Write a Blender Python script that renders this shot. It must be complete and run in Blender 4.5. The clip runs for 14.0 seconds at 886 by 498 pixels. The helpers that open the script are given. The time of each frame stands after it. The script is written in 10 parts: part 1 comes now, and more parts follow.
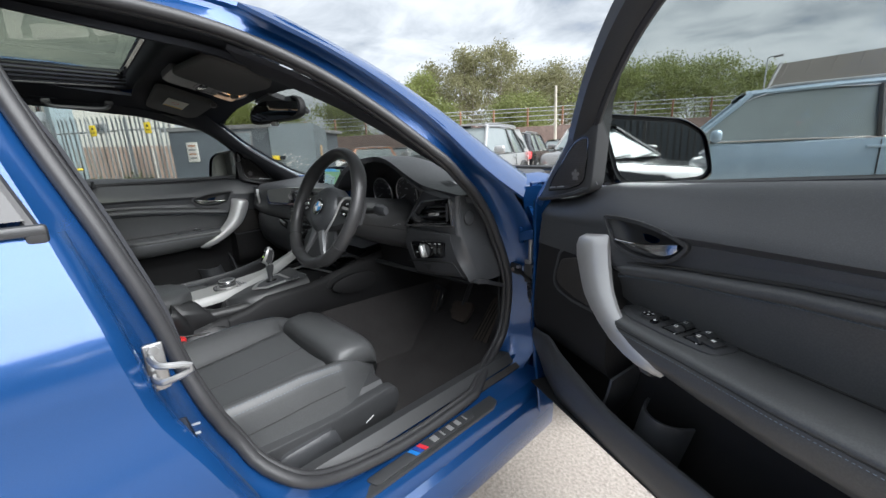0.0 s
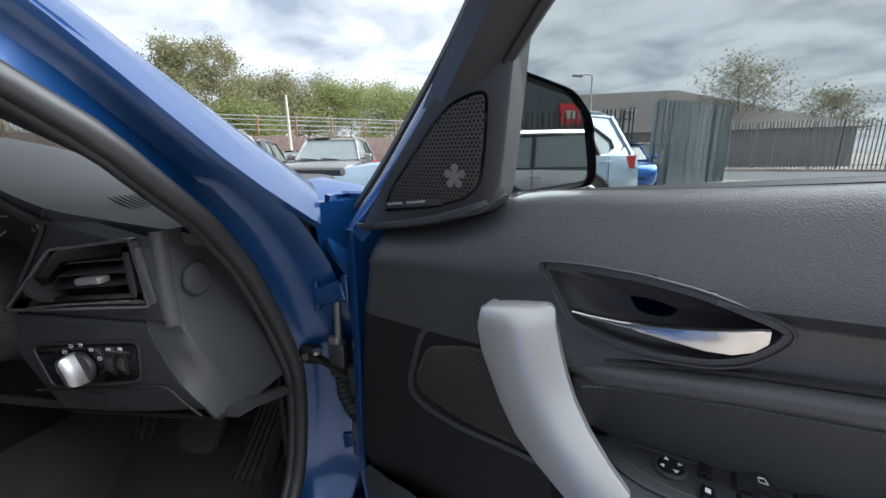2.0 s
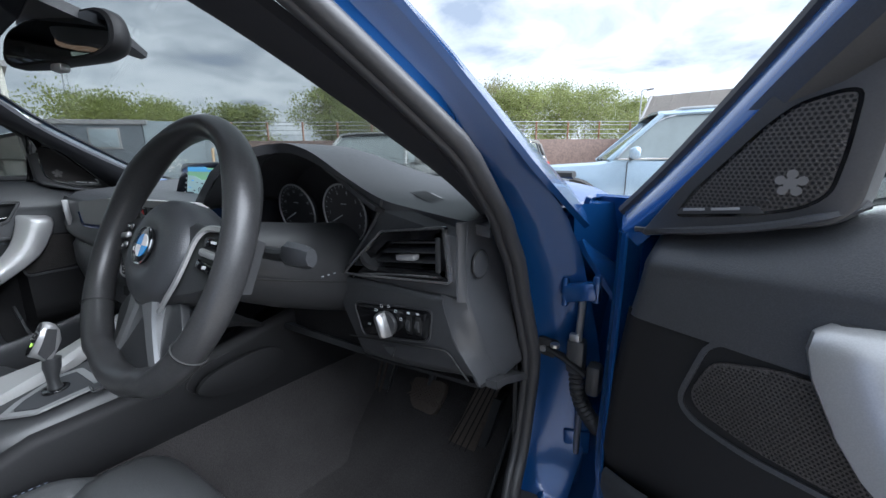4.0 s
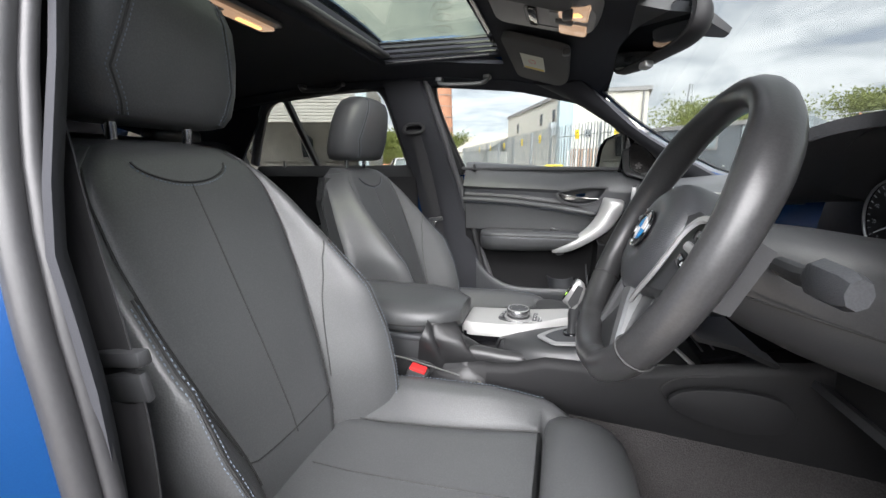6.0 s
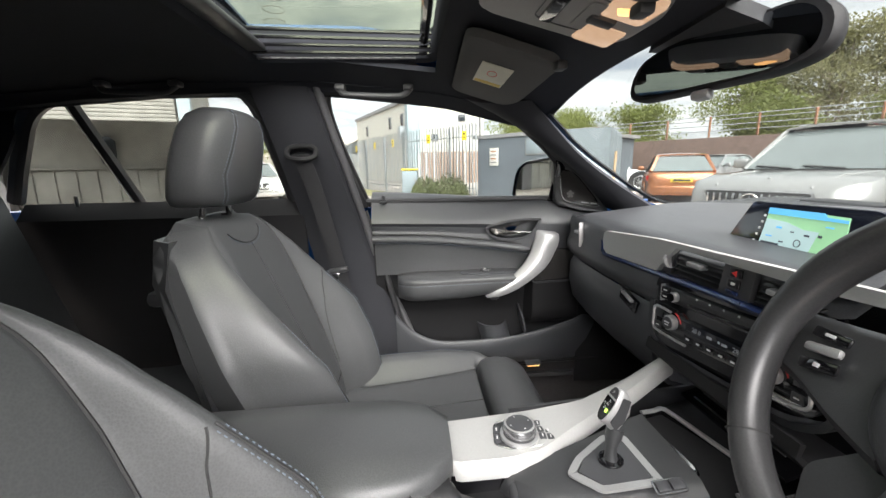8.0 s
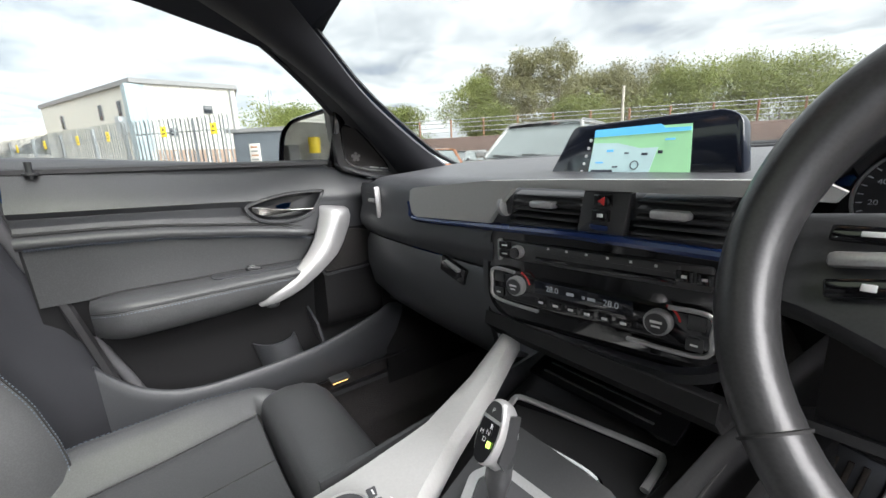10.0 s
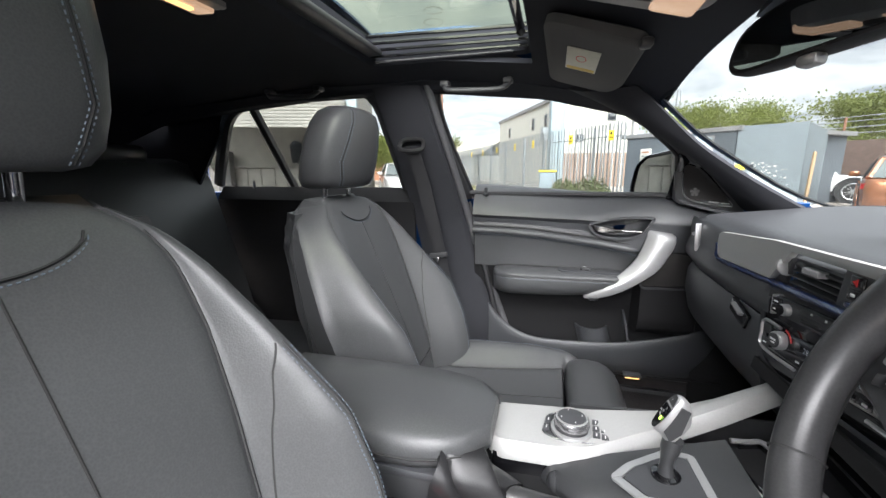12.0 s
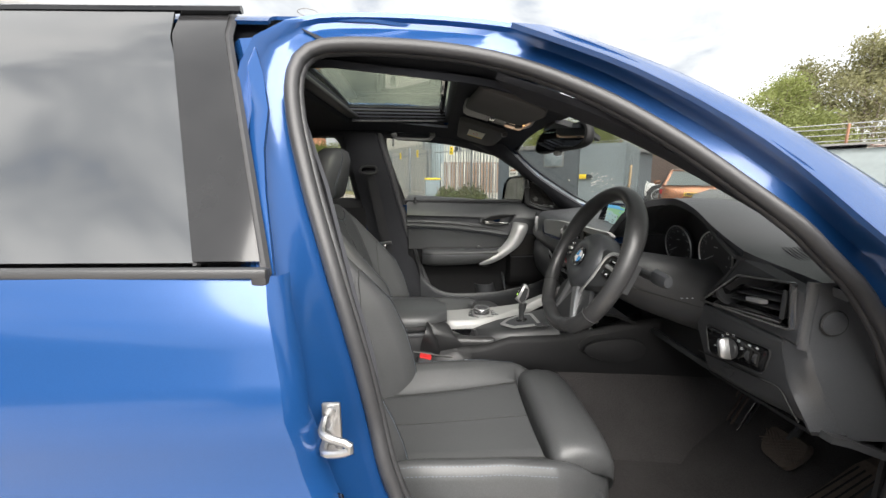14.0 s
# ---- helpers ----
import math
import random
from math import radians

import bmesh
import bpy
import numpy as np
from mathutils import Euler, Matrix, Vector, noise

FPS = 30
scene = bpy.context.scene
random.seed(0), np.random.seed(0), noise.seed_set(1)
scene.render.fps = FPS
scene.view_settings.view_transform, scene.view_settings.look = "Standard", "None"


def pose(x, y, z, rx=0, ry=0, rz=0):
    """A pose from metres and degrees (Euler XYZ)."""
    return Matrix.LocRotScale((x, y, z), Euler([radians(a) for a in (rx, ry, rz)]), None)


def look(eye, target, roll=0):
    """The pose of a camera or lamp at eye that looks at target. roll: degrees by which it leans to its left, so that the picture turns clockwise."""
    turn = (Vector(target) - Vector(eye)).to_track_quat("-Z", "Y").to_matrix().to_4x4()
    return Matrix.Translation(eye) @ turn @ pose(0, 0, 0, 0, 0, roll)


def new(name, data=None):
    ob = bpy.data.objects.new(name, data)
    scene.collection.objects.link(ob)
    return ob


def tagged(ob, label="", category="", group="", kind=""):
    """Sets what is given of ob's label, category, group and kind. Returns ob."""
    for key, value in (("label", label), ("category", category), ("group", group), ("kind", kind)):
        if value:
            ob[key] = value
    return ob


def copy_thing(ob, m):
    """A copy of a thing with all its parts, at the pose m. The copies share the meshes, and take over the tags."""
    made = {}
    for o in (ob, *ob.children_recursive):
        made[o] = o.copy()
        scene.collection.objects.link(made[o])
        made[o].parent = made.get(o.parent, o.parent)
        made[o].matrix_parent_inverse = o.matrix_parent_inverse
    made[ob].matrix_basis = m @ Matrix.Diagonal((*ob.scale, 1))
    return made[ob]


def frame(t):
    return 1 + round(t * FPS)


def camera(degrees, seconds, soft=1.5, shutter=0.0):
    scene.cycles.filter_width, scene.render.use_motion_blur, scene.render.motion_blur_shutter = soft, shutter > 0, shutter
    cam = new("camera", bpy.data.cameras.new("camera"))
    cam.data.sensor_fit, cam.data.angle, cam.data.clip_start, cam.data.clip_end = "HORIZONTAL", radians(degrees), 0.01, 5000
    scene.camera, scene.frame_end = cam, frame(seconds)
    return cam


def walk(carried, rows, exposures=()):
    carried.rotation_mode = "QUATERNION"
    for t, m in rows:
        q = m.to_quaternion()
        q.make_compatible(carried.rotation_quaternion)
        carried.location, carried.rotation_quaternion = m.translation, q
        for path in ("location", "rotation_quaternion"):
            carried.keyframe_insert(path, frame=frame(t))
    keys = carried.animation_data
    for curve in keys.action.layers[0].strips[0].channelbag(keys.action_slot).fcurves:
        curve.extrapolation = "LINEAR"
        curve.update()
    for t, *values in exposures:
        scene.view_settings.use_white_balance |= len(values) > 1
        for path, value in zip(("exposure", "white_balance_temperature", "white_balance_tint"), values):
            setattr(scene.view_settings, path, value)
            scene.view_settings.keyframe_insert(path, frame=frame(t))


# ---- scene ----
cam = camera(97.2, 14.0)
# seconds, eye, point looked at, lean
PATH = [
    (0, (1.436, -0.151, 1.083), (0.012, 1.168, 0.603), -2.6),
    (0.5, (1.397, -0.045, 1.065), (0.28, 1.547, 0.599), -1.0),
    (1, (1.289, 0.059, 1.093), (0.477, 1.826, 0.628), -0.9),
    (1.5, (1.149, 0.165, 1.087), (0.603, 2.033, 0.625), -0.7),
    (2, (1.063, 0.256, 1.041), (0.711, 2.172, 0.585), -0.7),
    (2.2, (1.046, 0.284, 1.027), (0.744, 2.209, 0.572), -0.7),
    (4.3, (0.936, 0.165, 1.046), (-0.436, 1.557, 0.619), -0.5),
    (4.5, (0.947, 0.188, 1.039), (-0.615, 1.361, 0.613), -0.5),
    (5, (0.953, 0.229, 1.02), (-0.931, 0.743, 0.589), -0.6),
    (5.5, (0.914, 0.254, 1.014), (-1.034, 0.11, 0.586), -0.4),
    (6, (0.876, 0.263, 1.02), (-0.997, -0.304, 0.609), -0.2),
    (6.5, (0.825, 0.253, 1.074), (-0.987, -0.486, 0.663), -0.2),
    (7, (0.766, 0.179, 1.128), (-1.077, -0.483, 0.72), -0.3),
    (7.3, (0.726, 0.114, 1.149), (-1.166, -0.386, 0.738), -0.5),
    (7.5, (0.689, 0.075, 1.155), (-1.239, -0.271, 0.75), -0.7),
    (8, (0.547, 0.01, 1.115), (-1.405, 0.154, 0.706), -1.1),
    (8.5, (0.365, 0.028, 1.04), (-1.462, 0.718, 0.611), -1.8),
    (8.7, (0.301, 0.044, 1.017), (-1.436, 0.935, 0.584), -1.9),
    (10.8, (0.27, 0.084, 1.005), (-1.295, 1.247, 0.56), -2.3),
    (11, (0.326, 0.079, 1.036), (-1.425, 0.945, 0.605), -2.0),
    (11.5, (0.479, 0.107, 1.078), (-1.482, 0.102, 0.686), -1.0),
    (12, (0.581, 0.13, 1.085), (-1.307, -0.398, 0.693), -0.3),
    (12.5, (0.695, 0.142, 1.087), (-1.165, -0.506, 0.737), -0.3),
    (13, (0.824, 0.139, 1.079), (-1.077, -0.422, 0.808), -0.6),
    (13.5, (1.022, 0.119, 1.116), (-0.931, -0.207, 0.834), -0.7),
    (14, (1.261, 0.019, 1.13), (-0.706, 0.057, 0.768), -0.0),
]
EXPOSURES = [(0.0, 1.0, 6050, 9), (1.5, 1.12, 5900, 9), (2.2, 1.10, 5850, 9), (4.5, 1.50, 5550, 10), (5.5, 1.95, 6100, 12), (6.5, 2.08, 6250, 13), (8.0, 2.25, 6450, 12), (8.7, 2.36, 6350, 12), (11.0, 2.22, 6250, 12), (12.5, 2.3, 6150, 13), (13.0, 2.38, 6250, 13), (13.5, 2.12, 6450, 12), (14.0, 1.42, 6600, 10)]
walk(cam, [(t, look(eye, target, roll)) for t, eye, target, roll in PATH], EXPOSURES)

# ---- sky and sun: bright overcast ----
world = bpy.data.worlds.new("overcast")
scene.world = world
world.use_nodes = True
wn, wl = world.node_tree.nodes, world.node_tree.links
wn.clear()
w_out = wn.new("ShaderNodeOutputWorld")
w_bg = wn.new("ShaderNodeBackground")
w_sky = wn.new("ShaderNodeTexSky")
w_sky.sky_type = "NISHITA"
w_sky.sun_disc = False
w_sky.sun_elevation, w_sky.sun_rotation = radians(43), radians(78)
w_co = wn.new("ShaderNodeTexCoord")
w_sep = wn.new("ShaderNodeSeparateXYZ")
w_flat = wn.new("ShaderNodeMath")
w_flat.operation = "MAXIMUM"
w_flat.inputs[1].default_value = 0.0
w_add = wn.new("ShaderNodeMath")
w_add.operation = "ADD"
w_add.inputs[1].default_value = 0.16
w_div = wn.new("ShaderNodeVectorMath")
w_div.operation = "DIVIDE"
w_com = wn.new("ShaderNodeCombineXYZ")
wl.new(w_co.outputs["Generated"], w_sep.inputs[0])
wl.new(w_sep.outputs["Z"], w_flat.inputs[0])
wl.new(w_flat.outputs[0], w_add.inputs[0])
for axis in range(3):
    wl.new(w_add.outputs[0], w_com.inputs[axis])
wl.new(w_co.outputs["Generated"], w_div.inputs[0])
wl.new(w_com.outputs[0], w_div.inputs[1])
w_n1 = wn.new("ShaderNodeTexNoise")
w_n1.inputs["Scale"].default_value = 2.0
w_n1.inputs["Detail"].default_value = 7
w_n1.inputs["Roughness"].default_value = 0.55
w_n1.inputs["Distortion"].default_value = 0.35
wl.new(w_div.outputs[0], w_n1.inputs["Vector"])
w_ramp = wn.new("ShaderNodeValToRGB")
for stop, colour in ((0.29, (0.42, 0.46, 0.52, 1)), (0.365, (0.57, 0.595, 0.62, 1)), (0.44, (0.70, 0.72, 0.735, 1)), (0.54, (0.90, 0.91, 0.91, 1)), (0.66, (1.0, 1.0, 0.99, 1))):
    e = w_ramp.color_ramp.elements.new(stop)
    e.color = colour
w_ramp.color_ramp.elements.remove(w_ramp.color_ramp.elements[0])
w_ramp.color_ramp.elements.remove(w_ramp.color_ramp.elements[-1])
wl.new(w_n1.outputs["Fac"], w_ramp.inputs[0])
w_mul = wn.new("ShaderNodeMix")
w_mul.data_type, w_mul.blend_type = "RGBA", "MIX"
w_mul.inputs[0].default_value = 0.92
w_dim = wn.new("ShaderNodeMix")
w_dim.data_type, w_dim.blend_type = "RGBA", "MULTIPLY"
w_dim.inputs[0].default_value = 1.0
w_dim.inputs[7].default_value = (0.1, 0.1, 0.1, 1)
wl.new(w_sky.outputs[0], w_dim.inputs[6])
wl.new(w_dim.outputs[2], w_mul.inputs[6])
wl.new(w_ramp.outputs[0], w_mul.inputs[7])
wl.new(w_mul.outputs[2], w_bg.inputs[0])
w_bg.inputs[1].default_value = 0.60
wl.new(w_bg.outputs[0], w_out.inputs[0])

sun = new("sun", bpy.data.lights.new("sun", "SUN"))
sun.data.energy, sun.data.angle, sun.data.color = 4.6, radians(70), (1.0, 0.97, 0.93)
sun.matrix_world = look((6.3, 1.3, 6.0), (0, 0, 0))

# ---- materials ----
def mat(name, colour, rough=0.5, metal=0.0, grain=40.0, bump=0.1, vary=0.15, coat=0.0, spec=0.5, stain=3.0, second=None, bump_dist=0.002, alpha=1.0, glow=None, glow_power=0.0, stretch=(1, 1, 1), kind="noise", rnd=0.0):
    m = bpy.data.materials.new(name)
    m.use_nodes = True
    n, l = m.node_tree.nodes, m.node_tree.links
    b = n["Principled BSDF"]
    b.inputs["Metallic"].default_value = metal
    b.inputs["Coat Weight"].default_value = coat
    b.inputs["Coat Roughness"].default_value = 0.04
    b.inputs["Specular IOR Level"].default_value = spec
    if glow:
        b.inputs["Emission Color"].default_value = (*glow, 1)
        b.inputs["Emission Strength"].default_value = glow_power
    co = n.new("ShaderNodeTexCoord")
    mp = n.new("ShaderNodeMapping")
    mp.inputs["Scale"].default_value = stretch
    l.new(co.outputs["Object"], mp.inputs[0])
    fine = n.new("ShaderNodeTexNoise" if kind == "noise" else "ShaderNodeTexVoronoi")
    fine.inputs["Scale"].default_value = grain
    if kind == "noise":
        fine.inputs["Detail"].default_value = 4
    l.new(mp.outputs[0], fine.inputs["Vector"])
    big = n.new("ShaderNodeTexNoise")
    big.inputs["Scale"].default_value = stain
    big.inputs["Detail"].default_value = 5
    l.new(mp.outputs[0], big.inputs["Vector"])
    mixf = n.new("ShaderNodeMath")
    mixf.operation = "MULTIPLY_ADD"
    mixf.inputs[1].default_value = 0.5
    half = n.new("ShaderNodeMath")
    half.operation = "MULTIPLY"
    half.inputs[1].default_value = 0.5
    fine_out = fine.outputs["Fac"] if kind == "noise" else fine.outputs["Distance"]
    l.new(big.outputs["Fac"], half.inputs[0])
    l.new(fine_out, mixf.inputs[0])
    l.new(half.outputs[0], mixf.inputs[2])
    ramp = n.new("ShaderNodeValToRGB")
    lo = [max(0.0, c * (1 - vary)) for c in colour]
    hi = [min(1.0, c * (1 + vary)) for c in (second or colour)]
    ramp.color_ramp.elements[0].position, ramp.color_ramp.elements[0].color = 0.3, (*lo, 1)
    ramp.color_ramp.elements[1].position, ramp.color_ramp.elements[1].color = 0.7, (*hi, 1)
    l.new(mixf.outputs[0], ramp.inputs[0])
    colour_out = ramp.outputs[0]
    if rnd:
        info = n.new("ShaderNodeObjectInfo")
        geo = n.new("ShaderNodeNewGeometry")
        addr = n.new("ShaderNodeMath")
        addr.operation = "ADD"
        l.new(info.outputs["Random"], addr.inputs[0])
        l.new(geo.outputs["Random Per Island"], addr.inputs[1])
        rng = n.new("ShaderNodeMapRange")
        rng.inputs[2].default_value = 2.0
        rng.inputs[3].default_value, rng.inputs[4].default_value = 1 - rnd, 1 + rnd
        l.new(addr.outputs[0], rng.inputs[0])
        hsv = n.new("ShaderNodeHueSaturation")
        l.new(rng.outputs[0], hsv.inputs["Value"])
        l.new(colour_out, hsv.inputs["Color"])
        colour_out = hsv.outputs[0]
    l.new(colour_out, b.inputs["Base Color"])
    rr = n.new("ShaderNodeMapRange")
    rr.inputs[3].default_value, rr.inputs[4].default_value = max(0.02, rough * 0.8), min(1, rough * 1.2)
    l.new(mixf.outputs[0], rr.inputs[0])
    l.new(rr.outputs[0], b.inputs["Roughness"])
    if bump:
        bp = n.new("ShaderNodeBump")
        bp.inputs["Strength"].default_value = bump
        bp.inputs["Distance"].default_value = bump_dist
        l.new(fine_out, bp.inputs["Height"])
        l.new(bp.outputs[0], b.inputs["Normal"])
    return m


def glass(name, tint=(0.93, 0.96, 0.95), clear=0.96, rough=0.0, shine_least=0.02):
    m = bpy.data.materials.new(name)
    m.use_nodes = True
    n, l = m.node_tree.nodes, m.node_tree.links
    n.clear()
    out = n.new("ShaderNodeOutputMaterial")
    see = n.new("ShaderNodeBsdfTransparent")
    see.inputs[0].default_value = (*[c * clear for c in tint], 1)
    shine = n.new("ShaderNodeBsdfGlossy")
    shine.inputs["Roughness"].default_value = rough
    face = n.new("ShaderNodeLayerWeight")
    power = n.new("ShaderNodeMath")
    power.operation = "POWER"
    power.inputs[1].default_value = 5.0
    l.new(face.outputs["Facing"], power.inputs[0])
    fres = n.new("ShaderNodeMath")
    fres.operation = "MULTIPLY_ADD"
    fres.inputs[1].default_value, fres.inputs[2].default_value = 0.9, shine_least
    l.new(power.outputs[0], fres.inputs[0])
    mx = n.new("ShaderNodeMixShader")
    l.new(fres.outputs[0], mx.inputs[0])
    l.new(see.outputs[0], mx.inputs[1])
    l.new(shine.outputs[0], mx.inputs[2])
    l.new(mx.outputs[0], out.inputs[0])
    return m


BLUE = mat("blue metallic paint", (0.011, 0.062, 0.205), 0.24, 0.32, 900, 0.02, 0.12, coat=0.7, stain=1.2)
BLUE.node_tree.nodes["Principled BSDF"].inputs["Coat Roughness"].default_value = 0.08
LEATHER = mat("black leather", (0.064, 0.066, 0.068), 0.38, 0, 420, 0.20, 0.14, kind="voronoi", bump_dist=0.0007, stain=7, spec=0.55)
SOFT = mat("grained soft black plastic", (0.046, 0.048, 0.052), 0.40, 0, 620, 0.30, 0.18, kind="voronoi", bump_dist=0.0007, stain=5, spec=0.7)
HARD = mat("hard black plastic", (0.035, 0.036, 0.038), 0.42, 0, 500, 0.12, 0.12, kind="voronoi", bump_dist=0.0005, spec=0.7)
MATT = mat("matt black lower plastic", (0.014, 0.014, 0.015), 0.6, 0, 400, 0.15, 0.15, kind="voronoi", bump_dist=0.0005, spec=0.3)
GLOSS = mat("gloss black", (0.006, 0.006, 0.007), 0.08, 0, 30, 0.0, 0.1, coat=0.6)
RUBBER = mat("door seal rubber", (0.034, 0.034, 0.036), 0.45, 0, 200, 0.1, 0.15)
GREYSEAL = mat("grey weatherstrip rubber", (0.10, 0.10, 0.105), 0.6, 0, 200, 0.1, 0.12)
CARPET = mat("black carpet", (0.052, 0.049, 0.049), 0.95, 0, 380, 0.9, 0.45, bump_dist=0.004, stain=5, spec=0.15)
LINER = mat("anthracite headliner cloth", (0.026, 0.028, 0.034), 0.95, 0, 900, 0.3, 0.2, bump_dist=0.0008, spec=0.2)
PILLAR = mat("grey-black pillar cloth", (0.034, 0.035, 0.040), 0.9, 0, 900, 0.3, 0.15, bump_dist=0.0008, spec=0.25)
SILVER = mat("brushed aluminium trim", (0.40, 0.40, 0.39), 0.38, 0.12, 300, 0.06, 0.06, stretch=(1, 1, 1))
SATIN = mat("silver satin plastic", (0.45, 0.45, 0.45), 0.32, 0.55, 700, 0.12, 0.06, kind="voronoi", bump_dist=0.0004)
CHROME = mat("chrome", (0.72, 0.72, 0.72), 0.10, 1.0, 20, 0, 0.04)
DARKCHROME = mat("dark satin chrome", (0.42, 0.42, 0.43), 0.26, 0.9, 300, 0.03, 0.08)
STEEL = mat("zinc-plated steel", (0.42, 0.42, 0.42), 0.35, 0.9, 60, 0.1, 0.2)
RIMLEATHER = mat("worn smooth black leather", (0.036, 0.036, 0.037), 0.33, 0, 420, 0.12, 0.15, kind="voronoi", bump_dist=0.0005, stain=9)
THREAD = mat("pale blue stitching", (0.13, 0.16, 0.20), 0.7, 0, 300, 0.2, 0.2)
SEAMDARK = mat("dark seam", (0.022, 0.022, 0.022), 0.7, 0, 300, 0, 0.1)
GREYCONS = mat("light grey roof console plastic", (0.25, 0.247, 0.24), 0.5, 0, 400, 0.1, 0.08)
RED = mat("red button plastic", (0.62, 0.03, 0.03), 0.4, 0, 60, 0, 0.06)
WHITEMARK = mat("white printed mark", (0.75, 0.75, 0.75), 0.5, 0, 60, 0, 0.04)
AMBER = mat("lit lamp lens", (0.75, 0.45, 0.2), 0.3, 0, 40, 0, 0.1, glow=(1.0, 0.5, 0.16), glow_power=0.5)
LENS = mat("lamp lens", (0.26, 0.24, 0.22), 0.25, 0, 90, 0.1, 0.1, glow=(1.0, 0.62, 0.36), glow_power=0.12)
GLASS = glass("clear car glass", (0.96, 0.98, 0.96), 0.70)
TINT = glass("privacy glass", (0.62, 0.64, 0.62), 0.16, 0.0, 0.42)
ROOFGLASS = glass("tinted sunroof glass", (0.72, 0.76, 0.66), 0.78)
MIRROR = mat("mirror glass", (0.88, 0.9, 0.9), 0.015, 1.0, 10, 0, 0.01)
BELT = mat("black belt webbing", (0.020, 0.020, 0.022), 0.8, 0, 700, 0.4, 0.2, stretch=(1, 1, 6))


# ---- shape helpers ----
def V(*a):
    return Vector(a)


def ramp(x, xs, ys):
    return float(np.interp(x, xs, ys))


def spline(points, n, closed=False):
    """Evenly resampled smooth curve through points."""
    pts = [Vector(p) for p in points]
    m = len(pts)
    out = []
    spans = m if closed else m - 1
    for i in range(spans):
        p0 = pts[(i - 1) % m] if closed or i else pts[0]
        p1, p2 = pts[i], pts[(i + 1) % m]
        p3 = pts[(i + 2) % m] if closed or i + 2 < m else pts[-1]
        for k in range(12):
            t = k / 12
            out.append(0.5 * ((2 * p1) + (p2 - p0) * t + (2 * p0 - 5 * p1 + 4 * p2 - p3) * t * t + (3 * p1 - p0 - 3 * p2 + p3) * t ** 3))
    if not closed:
        out.append(pts[-1])
    else:
        out.append(out[0].copy())
    d = [0.0]
    for a, b in zip(out, out[1:]):
        d.append(d[-1] + (b - a).length)
    res = []
    steps = n if closed else n - 1
    j = 0
    for k in range(n):
        s = d[-1] * k / steps
        while j < len(d) - 2 and d[j + 1] < s:
            j += 1
        f = (s - d[j]) / max(1e-9, d[j + 1] - d[j])
        res.append(out[j].lerp(out[j + 1], f))
    return res


def smooth(t):
    t = min(1, max(0, t))
    return t * t * (3 - 2 * t)


def grid_mesh(rows, close_u=False, close_v=False, bm=None):
    """Faces over a grid of points, row by row."""
    bm = bm or bmesh.new()
    vs = [[bm.verts.new(p) for p in row] for row in rows]
    nu, nv = len(vs), len(vs[0])
    for i in range(nu if close_u else nu - 1):
        for j in range(nv if close_v else nv - 1):
            q = [vs[i][j], vs[(i + 1) % nu][j], vs[(i + 1) % nu][(j + 1) % nv], vs[i][(j + 1) % nv]]
            try:
                bm.faces.new(q)
            except ValueError:
                pass
    return bm


def loft(rings, cap=True, bm=None):
    """Closed rings joined into a solid."""
    bm = bm or bmesh.new()
    vs = [[bm.verts.new(p) for p in r] for r in rings]
    n = len(vs[0])
    for a, b in zip(vs, vs[1:]):
        for j in range(n):
            bm.faces.new((a[j], a[(j + 1) % n], b[(j + 1) % n], b[j]))
    if cap:
        bm.faces.new(vs[0][::-1])
        bm.faces.new(vs[-1])
    bmesh.ops.recalc_face_normals(bm, faces=bm.faces)
    return bm


def sheet(rows, thick, bm=None):
    """A grid given thickness behind it: closed shell."""
    nu, nv = len(rows), len(rows[0])
    back = []
    for i in range(nu):
        br = []
        for j in range(nv):
            du = rows[min(i + 1, nu - 1)][j] - rows[max(i - 1, 0)][j]
            dv = rows[i][min(j + 1, nv - 1)] - rows[i][max(j - 1, 0)]
            nrm = du.cross(dv)
            nrm = nrm.normalized() if nrm.length > 1e-12 else V(0, 0, 1)
            br.append(rows[i][j] - nrm * thick)
        back.append(br)
    bm = bm or bmesh.new()
    f = [[bm.verts.new(p) for p in r] for r in rows]
    k = [[bm.verts.new(p) for p in r] for r in back]
    for i in range(nu - 1):
        for j in range(nv - 1):
            bm.faces.new((f[i][j], f[i + 1][j], f[i + 1][j + 1], f[i][j + 1]))
            bm.faces.new((k[i][j], k[i][j + 1], k[i + 1][j + 1], k[i + 1][j]))
    for i in range(nu - 1):
        bm.faces.new((f[i][0], k[i][0], k[i + 1][0], f[i + 1][0]))
        bm.faces.new((f[i][-1], f[i + 1][-1], k[i + 1][-1], k[i][-1]))
    for j in range(nv - 1):
        bm.faces.new((f[0][j], f[0][j + 1], k[0][j + 1], k[0][j]))
        bm.faces.new((f[-1][j], k[-1][j], k[-1][j + 1], f[-1][j + 1]))
    bmesh.ops.recalc_face_normals(bm, faces=bm.faces)
    return bm


